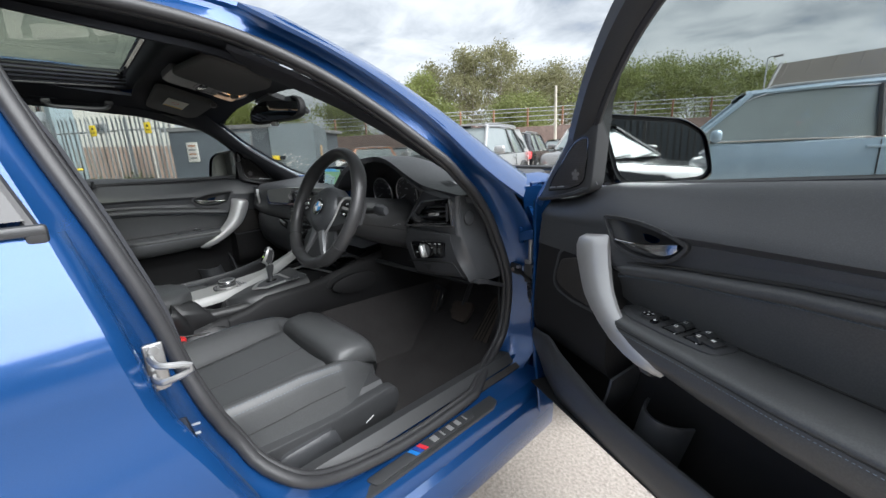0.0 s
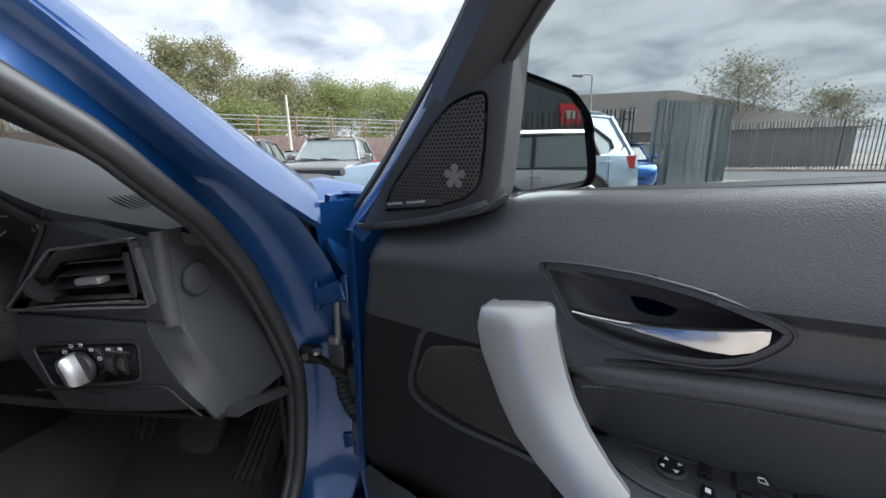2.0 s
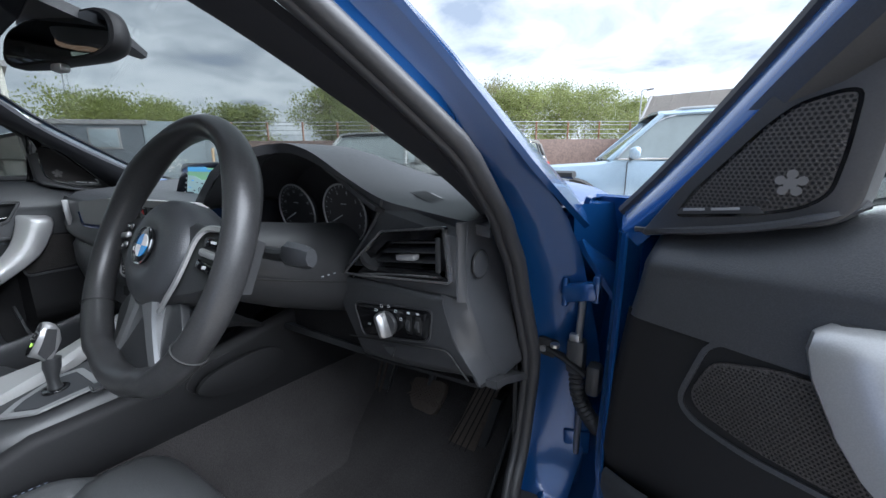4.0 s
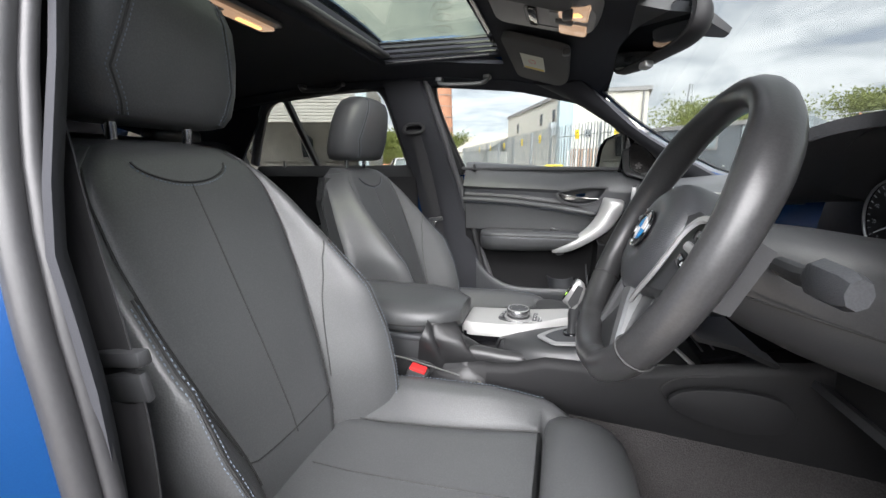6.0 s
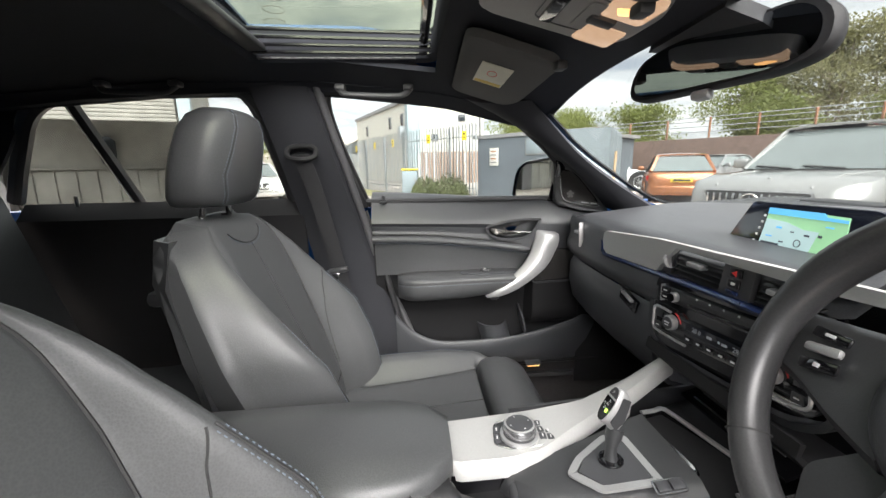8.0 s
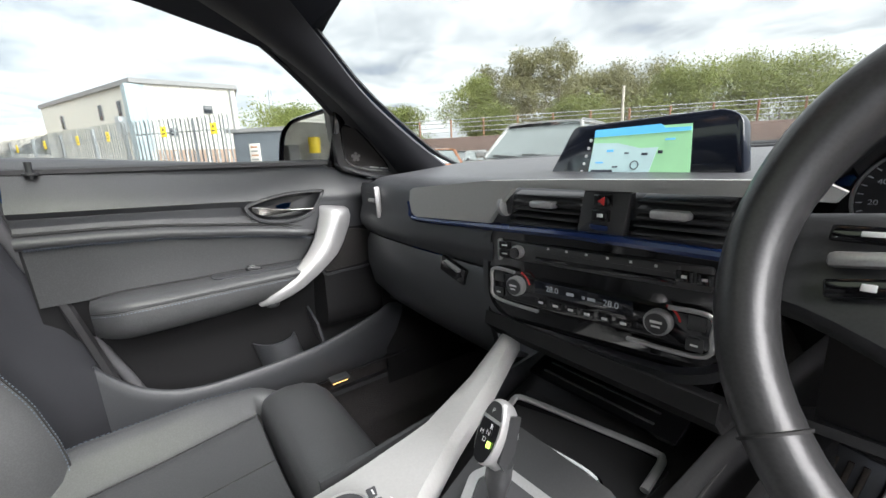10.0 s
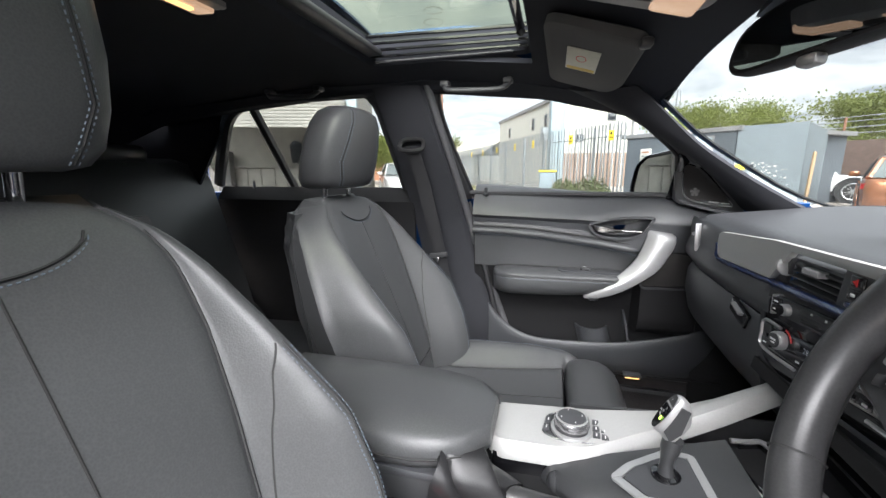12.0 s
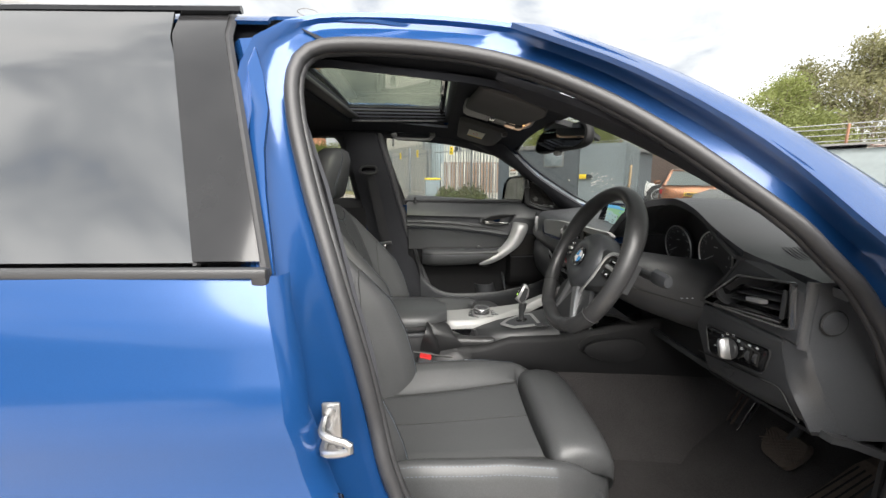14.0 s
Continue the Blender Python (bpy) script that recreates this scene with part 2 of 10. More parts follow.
def tube(points, radius, n=8, closed=False, flat=1.0, up=None, bm=None):
    """A round or flattened bar along points; radius may be a function of 0..1."""
    pts = [Vector(p) for p in points]
    m = len(pts)
    rings = []
    side = None
    for i, p in enumerate(pts):
        a = pts[(i - 1) % m] if closed or i else pts[0]
        b = pts[(i + 1) % m] if closed or i < m - 1 else pts[-1]
        t = (b - a).normalized()
        ref = Vector(up) if up else (side if side else (V(0, 0, 1) if abs(t.z) < 0.9 else V(1, 0, 0)))
        u = ref - t * ref.dot(t)
        if u.length < 1e-6:
            u = t.orthogonal()
        u.normalize()
        if not up:
            side = u
        v = t.cross(u)
        r = radius(i / max(1, m - 1)) if callable(radius) else radius
        rings.append([p + u * (r * flat * math.cos(2 * math.pi * k / n)) + v * (r * math.sin(2 * math.pi * k / n)) for k in range(n)])
    bm = bm or bmesh.new()
    if closed:
        return grid_mesh(rings, True, True, bm)
    return loft(rings, True, bm)


def rbox(sx, sy, sz, r=0.005, m=None, seg=2, bm=None):
    """A box with rounded edges, centred, placed by m."""
    b = bmesh.new()
    bmesh.ops.create_cube(b, size=1.0, matrix=Matrix.Diagonal((sx, sy, sz, 1)))
    if r > 0:
        bmesh.ops.bevel(b, geom=b.edges[:], offset=min(r, 0.49 * min(sx, sy, sz)), segments=seg, profile=0.5, affect="EDGES")
    if m is not None:
        bmesh.ops.transform(b, matrix=m, verts=b.verts[:])
    return join(b, bm)


def join(b, bm=None):
    if bm is None:
        return b
    me = bpy.data.meshes.new("tmp")
    b.to_mesh(me)
    bm.from_mesh(me)
    bpy.data.meshes.remove(me)
    b.free()
    return bm


def disc(r, h, m=None, seg=32, r2=None, bevel=0.0, bm=None):
    """A short cylinder or cone along z, centred, placed by m."""
    b = bmesh.new()
    bmesh.ops.create_cone(b, cap_ends=True, segments=seg, radius1=r, radius2=r if r2 is None else r2, depth=h)
    if bevel:
        bmesh.ops.bevel(b, geom=[e for e in b.edges if e.calc_face_angle(0) > 0.8], offset=bevel, segments=2, profile=0.5, affect="EDGES")
    if m is not None:
        bmesh.ops.transform(b, matrix=m, verts=b.verts[:])
    return join(b, bm)


def slab(outline, depth, m=None, r=0.0, bm=None):
    """A flat polygon (u, v) given depth along -w, rounded front edge; m places u, v, w."""
    b = bmesh.new()
    vs = [b.verts.new((u, v, 0)) for u, v in outline]
    f = b.faces.new(vs)
    bmesh.ops.recalc_face_normals(b, faces=b.faces)
    if f.normal.z < 0:
        bmesh.ops.reverse_faces(b, faces=[f])
    ext = bmesh.ops.extrude_face_region(b, geom=[f])
    moved = [g for g in ext["geom"] if isinstance(g, bmesh.types.BMVert)]
    bmesh.ops.translate(b, verts=moved, vec=(0, 0, depth))
    bmesh.ops.translate(b, verts=b.verts[:], vec=(0, 0, -depth))
    bmesh.ops.recalc_face_normals(b, faces=b.faces)
    if r:
        top = [e for e in b.edges if all(abs(v.co.z) < 1e-6 for v in e.verts)]
        bmesh.ops.bevel(b, geom=top, offset=r, segments=2, profile=0.5, affect="EDGES")
    if m is not None:
        bmesh.ops.transform(b, matrix=m, verts=b.verts[:])
    return join(b, bm)


def rounded(points, r, n=4):
    """Outline with rounded corners."""
    pts = [Vector(p).to_2d() for p in points]
    out = []
    m = len(pts)
    for i in range(m):
        p, a, b = pts[i], pts[i - 1], pts[(i + 1) % m]
        ra = min(r, (a - p).length * 0.45)
        rb = min(r, (b - p).length * 0.45)
        s, e = p + (a - p).normalized() * ra, p + (b - p).normalized() * rb
        for k in range(n + 1):
            t = k / n
            q = s * (1 - t) ** 2 + p * 2 * t * (1 - t) + e * t * t
            out.append((q.x, q.y))
    return out


def frame_ring(outline, width, depth, m=None, bm=None):
    """A flat frame: outline with a hole, width wide and depth thick."""
    pts = [Vector(p).to_2d() for p in outline]
    c = sum(pts, Vector((0, 0))) / len(pts)
    inner = []
    k = len(pts)
    area = sum(pts[i].x * pts[(i + 1) % k].y - pts[(i + 1) % k].x * pts[i].y for i in range(k))
    for i in range(k):
        t = (pts[(i + 1) % k] - pts[i - 1]).normalized()
        nrm = Vector((-t.y, t.x)) * (1 if area > 0 else -1)
        inner.append(pts[i] + nrm * width)
    rings = [[V(p.x, p.y, -depth) for p in pts], [V(p.x, p.y, 0) for p in pts], [V(p.x, p.y, 0) for p in inner], [V(p.x, p.y, -depth) for p in inner]]
    b = grid_mesh(rings, True, True)
    bmesh.ops.recalc_face_normals(b, faces=b.faces)
    if m is not None:
        bmesh.ops.transform(b, matrix=m, verts=b.verts[:])
    return join(b, bm)


def plane_m(origin, u, v):
    """Matrix whose x, y axes run along u and v from origin."""
    u, v = Vector(u).normalized(), Vector(v)
    v = (v - u * v.dot(u)).normalized()
    w = u.cross(v)
    m = Matrix((u, v, w)).transposed().to_4x4()
    m.translation = Vector(origin)
    return m


def thing(name, label, category, at=(0, 0, 0), group="", kind="", turn=0.0):
    ob = new(name)
    ob.empty_display_size = 0.1
    ob.matrix_basis = pose(*at, 0, 0, turn)
    return tagged(ob, label, category, group, kind)


PLACE = [Matrix.Identity(4)]


def part(name, bm, material, parent=None, label="", sharp=35, sub=0, kind=""):
    """Link a bmesh as one mesh object under a thing or part."""
    m = PLACE[-1]
    if m != Matrix.Identity(4):
        bmesh.ops.transform(bm, matrix=m, verts=bm.verts[:])
        if m.determinant() < 0:
            bmesh.ops.reverse_faces(bm, faces=bm.faces[:])
    me = bpy.data.meshes.new(name)
    bm.to_mesh(me)
    bm.free()
    me.materials.append(material)
    for p in me.polygons:
        p.use_smooth = True
    me.set_sharp_from_angle(angle=radians(sharp))
    ob = new(name, me)
    if parent is not None:
        ob.parent = parent
    if sub:
        mod = ob.modifiers.new("smooth", "SUBSURF")
        mod.levels = mod.render_levels = sub
    return tagged(ob, label, kind=kind)


def single(name, bm, material, label, category, group="", kind="", sharp=35):
    """A top-level thing that is one mesh."""
    return tagged(part(name, bm, material, None, label, sharp), label, category, group, kind)


def body_x(z):
    """Half width of the car's outer skin at a height."""
    return ramp(z, [0.2, 0.35, 0.5, 0.7, 0.9, 0.97, 1.36, 1.42], [0.79, 0.82, 0.845, 0.86, 0.835, 0.815, 0.585, 0.5])

# ---- the car's shell: right side stands open ----
APERTURE = [(-.055, .66), (-.077, .735), (-.104, .86), (-.143, 1.0), (-.181, 1.12), (-.211, 1.23), (-.218, 1.295), (-.2, 1.338), (-.145, 1.355), (0, 1.35), (.14, 1.325), (.28, 1.268), (.40, 1.19), (.50, 1.105), (.575, 1.035), (.665, .955), (.735, .855), (.782, .75), (.805, .63), (.79, .52), (.735, .462), (.60, .434), (.344, .417), (.185, .435), (.083, .47), (.0, .54), (-.03, .60)]
LOOP = spline([(0, y, z) for y, z in APERTURE], 120, True)


def loop_out(i):
    a, b = LOOP[i - 1], LOOP[(i + 1) % len(LOOP)]
    t = (b - a).normalized()
    return V(0, -t.z, t.y)


def jamb_row(i, profile):
    """Points across the door jamb at loop step i: (outward, in from the skin)."""
    p, o = LOOP[i], loop_out(i)
    row = []
    for out, inset in profile:
        y, z = p.y + o.y * out, p.z + o.z * out
        deep = ramp(y, [.54, .66, .74, .80], [0, .062, .090, .104]) * (1 - .55 * max(0, out) / .06)
        deep += ramp(z, [.48, .6, .75, .9, .97, 1.03, 1.1, 1.2, 1.3], [0, .07, .10, .090, .079, .056, .036, .012, 0]) * ramp(y, [0, .08], [1, 0]) * ramp(out, [0, .012, .03, .06], [1, .85, .12, .10])
        row.append(V(body_x(max(0.36, z)) - inset - deep, y, z))
    return row


car = thing("car_body", "metallic blue five-door hatchback body shell with open driver's side", "car body")
# outward normal of the loop must point away from the opening
if (LOOP[0] + loop_out(0) * 0.1 - V(0, 0.2, 0.9)).length < (LOOP[0] - V(0, 0.2, 0.9)).length:
    LOOP.reverse()
JAMB = [(-0.004, .062), (0.006, .048), (0.022, .046), (0.036, .040), (0.046, .026), (0.052, .010), (0.06, .0)]
rows = [jamb_row(i, JAMB) for i in range(len(LOOP))]
part("door_jamb", grid_mesh(rows, True, False), BLUE, car, "blue painted door jamb")
seal_pts = [jamb_row(i, [(-0.006, .042)])[0] for i in range(len(LOOP))]
bm = tube(seal_pts, 0.012, 10, True, 1.0)
part("door_seal", bm, RUBBER, car, "black rubber door seal", 60)
lip_pts = [jamb_row(i, [(-0.014, .056)])[0] for i in range(len(LOOP))]
part("seal_lip", tube(lip_pts, 0.0075, 8, True), RUBBER, car, "black rubber seal lip", 60)

# roof rail, roof and A-pillar skins
def roof_z(x, y):
    c = ramp(y, [-2.0, -1.6, -1.1, -0.6, -0.1, 0.2, 0.42], [1.24, 1.36, 1.425, 1.445, 1.44, 1.40, 1.335])
    return c - 0.055 * (abs(x) / 0.6) ** 3


for name, xs, ys in (("roof_front", np.linspace(-.505, .505, 17), np.linspace(.07, .35, 8)), ("roof_rear", np.linspace(-.505, .505, 17), np.linspace(-1.75, -.33, 14)), ("roof_side_right", np.linspace(.405, .505, 4), np.linspace(-.33, .07, 6)), ("roof_side_left", np.linspace(-.505, -.405, 4), np.linspace(-.33, .07, 6))):
    part("roof_panel", sheet([[V(x, y, roof_z(x, y)) for x in xs] for y in ys], -0.006), BLUE, car)
for s in (1, -1):
    rail = [[V(s * x, y, roof_z(0.505, y) + dz) for x, dz in ((.505, .0), (.52, -.006), (.535, -.014), (.545, -.022))] for y in np.linspace(-1.75, -.26 if s > 0 else .12, 16)]
    part("roof_rail", sheet(rail, -0.006 * s), BLUE, car)
# A-pillar outer skins
PIL_R = [(.44, .40, 1.335), (.52, .56, 1.24), (.60, .74, 1.12), (.665, .93, 1.0)]
PIL_W = [(.462, .30, 1.295), (.493, .375, 1.235), (.535, .465, 1.165), (.58, .59, 1.09), (.619, .72, 1.02), (.655, .86, .975)]
PIL_D = [(.585, .14, 1.365), (.63, .33, 1.285), (.69, .50, 1.17), (.765, .63, 1.03), (.80, .74, .95)]
for s in (1, -1):
    a, b = spline(PIL_R if s > 0 else PIL_W, 16), spline(PIL_D, 16)
    skin = []
    if s < 0:
        a, b = [p - V(-.015, .06, 0) for p in a], [p - V(0, .06, 0) for p in b]
    for p, q in zip(a, b):
        skin.append([V(s * (p.x + (q.x - p.x) * t + 0.012 * math.sin(math.pi * t)), p.y + (q.y - p.y) * t, p.z + (q.z - p.z) * t + 0.018 * math.sin(math.pi * t)) for t in np.linspace(0, 1, 6)])
    part("a_pillar_skin", sheet(skin, 0.008 * s), BLUE, car)

# glass and its dark border
def screen_row(t, lift=0.0):
    """Across the windscreen, t from base to header."""
    left, right = (spline(c, 21)[int(round((1 - t) * 20))] for c in (PIL_W, PIL_R))
    out = []
    for u in np.linspace(-1, 1, 13):
        e = left.lerp(right, (u + 1) / 2)
        out.append(V(u * e.x, e.y + (0.26 * (1 - t) + 0.06 * t) * (1 - u * u) + lift, e.z + 0.02 * (1 - u * u) + lift))
    return out


wind = part("windscreen", sheet([screen_row(t) for t in np.linspace(0, 1, 11)], 0.004), GLASS, car, "clear laminated windscreen")
wind.visible_shadow = False
edge = [screen_row(t, 0.002)[0] for t in np.linspace(0, 1, 11)]
for row in (edge, [V(-p.x, p.y, p.z) for p in edge]):
    part("screen_border", tube(row, 0.012, 6, flat=0.3), HARD, car, "black glazing border")
part("screen_border", tube(screen_row(1.0, 0.002), 0.022, 6, flat=0.3), HARD, car)
part("scuttle", tube(screen_row(0.0, -0.015), 0.035, 8, flat=0.5), HARD, car, "black plastic scuttle below the windscreen")
for s in (-0.32, 0.16):
    part("wiper", tube([V(s, 1.19, 1.0), V(s + 0.26, 1.185, 1.012), V(s + 0.52, 1.10, 1.012)], 0.009, 6), HARD, car, "black wiper arm")

# bonnet, wings, nose
def bonnet_z(x, y):
    return ramp(y, [1.0, 1.3, 1.7, 2.0, 2.15], [.985, .955, .90, .80, .66]) - 0.07 * (abs(x) / 0.8) ** 3


part("bonnet", sheet([[V(x, y, bonnet_z(x, y)) for x in np.linspace(-.70, .70, 17)] for y in np.linspace(1.14, 2.12, 12)], -0.01), BLUE, car, "blue bonnet")
for s in (1, -1):
    wing = []
    for y in np.linspace(0.80, 2.05, 14):
        top = V(s * (0.705 if y > 1.1 else ramp(y, [.8, 1.1], [.775, .705])), y, bonnet_z(0.70, max(1.0, y)) + ramp(y, [.8, 1.1], [-.02, 0.0]))
        wx = ramp(y, [.8, 1.4, 1.8, 2.05], [.845, .875, .84, .70])
        wing.append([top, V(s * (wx - .06), y, top.z - .02), V(s * (wx - .01), y, top.z - .09), V(s * wx, y, top.z - .2), V(s * wx, y, .60), V(s * (wx - .02), y, .40 if abs(y - 1.42) > .35 else .66)])
    part("front_wing", sheet(wing, 0.008 * s), BLUE, car, "blue front wing")
part("wing_root", sheet([[V(.735, .74, .985), V(.76, .80, .955), V(.785, .87, .92)], [V(.70, .86, 1.0), V(.745, .90, .985), V(.79, .93, .955)], [V(.68, 1.0, 1.0), V(.74, 1.03, .985), V(.80, 1.05, .955)]], .006), BLUE, car, "blue wing corner below the windscreen")
part("nose", loft([[V(x, y, z) for x, z in ((-w, .22), (w, .22), (w, .60), (w * .8, h), (-w * .8, h), (-w, .60))] for y, w, h in ((1.9, .80, .80), (2.08, .74, .72), (2.16, .62, .60))]), BLUE, car, "blue front bumper")
part("inner_wing", rbox(.16, .30, .50, .02, pose(.70, 1.06, .62)), HARD, car, "dark inner hinge panel")
part("hinge_pillar", sheet([[V(.755 + .06 * t, .875 + .09 * t + ramp(z, [.45, .65, .95], [0, .01, -.08]), z) for z in np.linspace(.40, .98, 9)] for t in np.linspace(0, 1, 5)], -0.02), BLUE, car, "blue hinge pillar")
part("hinge", rbox(.055, .03, .045, .006, pose(.765, .885, .80, 0, 0, 35)), BLUE, car)
up_hinge = part("hinge", rbox(.052, .034, .030, .005, pose(.788, .798, .838, 0, -14, 0)), BLUE, car, "blue upper door hinge")
part("hinge_ear", rbox(.010, .030, .050, .004, pose(.764, .798, .835)), BLUE, up_hinge)
part("hinge_ear", rbox(.012, .030, .046, .004, pose(.812, .800, .846)), BLUE, up_hinge)
part("hinge_pin", tube([V(.786, .803, .716), V(.790, .803, .838)], .006, 10), STEEL, up_hinge)
low_hinge = part("hinge", rbox(.05, .035, .05, .006, pose(.780, .862, .52, 0, 0, 20)), BLUE, car, "blue lower door hinge")
part("hinge_pin", tube([V(.786, .845, .50), V(.788, .842, .60)], .006, 10), STEEL, low_hinge)
strap = part("check_strap", tube([V(.735, .803, .722), V(.768, .798, .712), V(.806, .792, .694)], .0085, 8, flat=.6), MATT, car, "black door check strap")
part("strap_bracket", rbox(.036, .014, .032, .004, pose(.733, .806, .722, 0, 12, 10)), MATT, strap)
part("strap_bolt", disc(.006, .005, pose(.729, .797, .721, 90, 0, 0), 8), STEEL, strap)
part("strap_bolt", disc(.008, .006, pose(.750, .797, .732), 10), STEEL, strap)
part("strap_block", rbox(.030, .026, .062, .007, pose(.784, .808, .718)), HARD, strap)
part("block_clip", rbox(.018, .012, .014, .003, pose(.782, .800, .754)), STEEL, strap)
part("door_catch", rbox(.024, .03, .055, .008, pose(.818, .796, .690)), HARD, strap)
sleeve = part("door_cable_sleeve", tube(spline([(.786, .812, .690), (.790, .808, .655), (.800, .810, .625), (.813, .818, .600), (.824, .832, .575)], 60), lambda t: .0125 + .0022 * math.sin(t * 95), 12), RUBBER, car, "ribbed black rubber cable sleeve")

# sill
sill_prof = [(.74, .44), (.745, .412), (.77, .405), (.80, .403), (.835, .398), (.842, .388), (.845, .355), (.862, .345), (.872, .31), (.868, .25), (.845, .21), (.76, .20)]
part("sill", sheet([[V(x, y, z + ramp(y, [-.2, .05, .2], [.06, .02, 0])) for x, z in sill_prof] for y in np.linspace(-.15, .80, 12)], 0.008), BLUE, car, "blue door sill")
plate = thing("sill_plate", "dark grey door sill plate with raised silver marks", "sill plate", (0.818, 0.34, 0.405))
part("plate_base", slab(rounded([(-.024, -.24), (.024, -.22), (.024, .22), (.012, .25), (-.024, .25)], .01), .008, pose(0, 0, .006)), HARD, plate, "dark grey plastic base")
part("tread", slab(rounded([(-.015, -.16), (.016, -.15), (.016, .15), (-.015, .17)], .01), .003, pose(0, 0, .010), .001), HARD, plate, "dark tread")
for k, (c, w) in enumerate((((.02, .18, .55), .012), ((.02, .05, .25), .012), ((.6, .03, .05), .012))):
    stripe = mat("badge stripe", c, .4, 0, 60, 0, .05)
    part("badge_stripe", slab([(-.012, -.048 + .013 * k), (.012, -.040 + .013 * k), (.012, -.029 + .013 * k), (-.012, -.037 + .013 * k)], .001, pose(0, 0, .0115)), stripe, plate)
for k, w in enumerate((.026, .007, .020, .020, .006)):
    part("letter_bar", rbox(.020, w * .62, .0012, .0003, pose(.001, .024 + .026 * k, .0118)), SATIN, plate)


# B-pillar skin between the two right doors, striker, screws
b_rows = []
for z in np.linspace(.45, 1.345, 16):
    y0 = ramp(z, [.45, .55, .66, .86, 1.0, 1.12, 1.23, 1.345], [.07, -.01, -.062, -.10, -.135, -.18, -.22, -.27])
    y0 -= ramp(z, [.45, .66, 1.0, 1.15, 1.25], [.03, .04, .045, .03, 0])
    b_rows.append([V(body_x(z) - .012 + dx, y0 - dy, z) for dy, dx in ((0, -.002), (.02, -.004), (.032, -.015), (.036, -.035), (.06, -.045))])
part("b_pillar_skin", sheet(b_rows, -0.006), BLUE, car, "blue B-pillar skin")
striker = thing("door_striker", "zinc-plated door striker on the blue B-pillar", "striker", (0.816, -0.114, 0.815))
part("plate", rbox(.006, .024, .070, .003, pose(-.008, 0, 0)), STEEL, striker)
part("loop", tube(spline([(0, -.006, .018), (.03, 0, .016), (.036, .03, .008), (.036, .03, -.002), (.03, 0, -.008), (0, -.006, -.010)], 20), .0045, 8), STEEL, striker)
part("bolt", disc(.007, .005, pose(-.003, 0, .026, 0, 90, 0), 6), STEEL, striker)
part("bolt", disc(.007, .005, pose(-.003, 0, -.026, 0, 90, 0), 6), STEEL, striker)
sticker = thing("pillar_sticker", "dark data sticker with pale bars on the door jamb", "sticker", (0.836, -0.098, 0.69))
part("sticker_base", rbox(.002, .026, .10, .0008, pose(0, 0, 0, 14, 0, -38)), GLOSS, sticker)
for k in range(6):
    part("bar", rbox(.002, .012 + .004 * (k % 2), .003, .0005, pose(.001, .001 + .25 * (.035 - .014 * k), .035 - .014 * k, 14, 0, -38)), SILVER, sticker)

# rear right door, closed
rdoor = thing("rear_door", "closed blue rear passenger door with dark privacy window", "car door", (0, 0, 0))
d_rows = []
for z in np.linspace(.30, 1.008, 20):
    y0 = ramp(z, [.30, .45, .66, .76, .91, 1.008], [.04, .0, -.08, -.127, -.155, -.178])
    crease = 0.010 * math.exp(-((z - .86) / .02) ** 2) - 0.012 * math.exp(-((z - .74) / .06) ** 2)
    x = body_x(z) + 0.004 + crease
    d_rows.append([V(x - .025, y0 + .002, z), V(x - .008, y0 - .001, z), V(x, y0 - .008, z)] + [V(x + .012 * math.sin(math.pi * min(1, (y0 - y) / 1.1)), y, z) for y in np.linspace(y0 - .04, -1.15, 10)])
part("door_skin", sheet(d_rows, -0.01), BLUE, rdoor, "creased blue door skin")
part("waist_trim", rbox(.014, .95, .013, .004, pose(.806, -.655, 1.018)), HARD, rdoor, "grey waist seal")
gw = []
for z in np.linspace(1.022, 1.392, 8):
    x = body_x(z) + ramp(z, [1.02, 1.28, 1.39], [-.012, -.008, .014])
    gw.append([V(x, y, z) for y in np.linspace(ramp(z, [1.0, 1.42], [-.272, -.415]), -1.05, 6)])
part("window", sheet(gw, -0.004), TINT, rdoor, "dark privacy glass")
COVERGLOSS = mat("high-gloss black cover", (0.02, 0.02, 0.021), 0.08, 0.0, 30, 0.0, 0.1, coat=0.25, stain=2)
gp = []
for z in np.linspace(1.022, 1.395, 8):
    x = body_x(z) - .008
    gp.append([V(x, y, z) for y in (ramp(z, [1.0, 1.42], [-.19, -.335]), ramp(z, [1.0, 1.42], [-.272, -.415]))])
part("pillar_cover", sheet(gp, -0.012), COVERGLOSS, rdoor, "gloss black pillar cover")
part("frame_seal", tube([V(body_x(z) - .004, ramp(z, [1.0, 1.42], [-.187, -.332]), z) for z in np.linspace(1.01, 1.40, 8)], .007, 6), RUBBER, rdoor)
part("top_frame", tube([V(.548, y, 1.402 - .02 * max(0, -y - .7)) for y in np.linspace(-.30, -1.1, 8)], .007, 6), GLOSS, rdoor)
part("window_seal", tube([V(body_x(z) - .006, ramp(z, [1.0, 1.42], [-.272, -.415]), z) for z in np.linspace(1.02, 1.40, 8)], .005, 6), RUBBER, rdoor)
part("seal_end", rbox(.018, .02, .022, .005, pose(.803, -.19, 1.012)), RUBBER, rdoor)
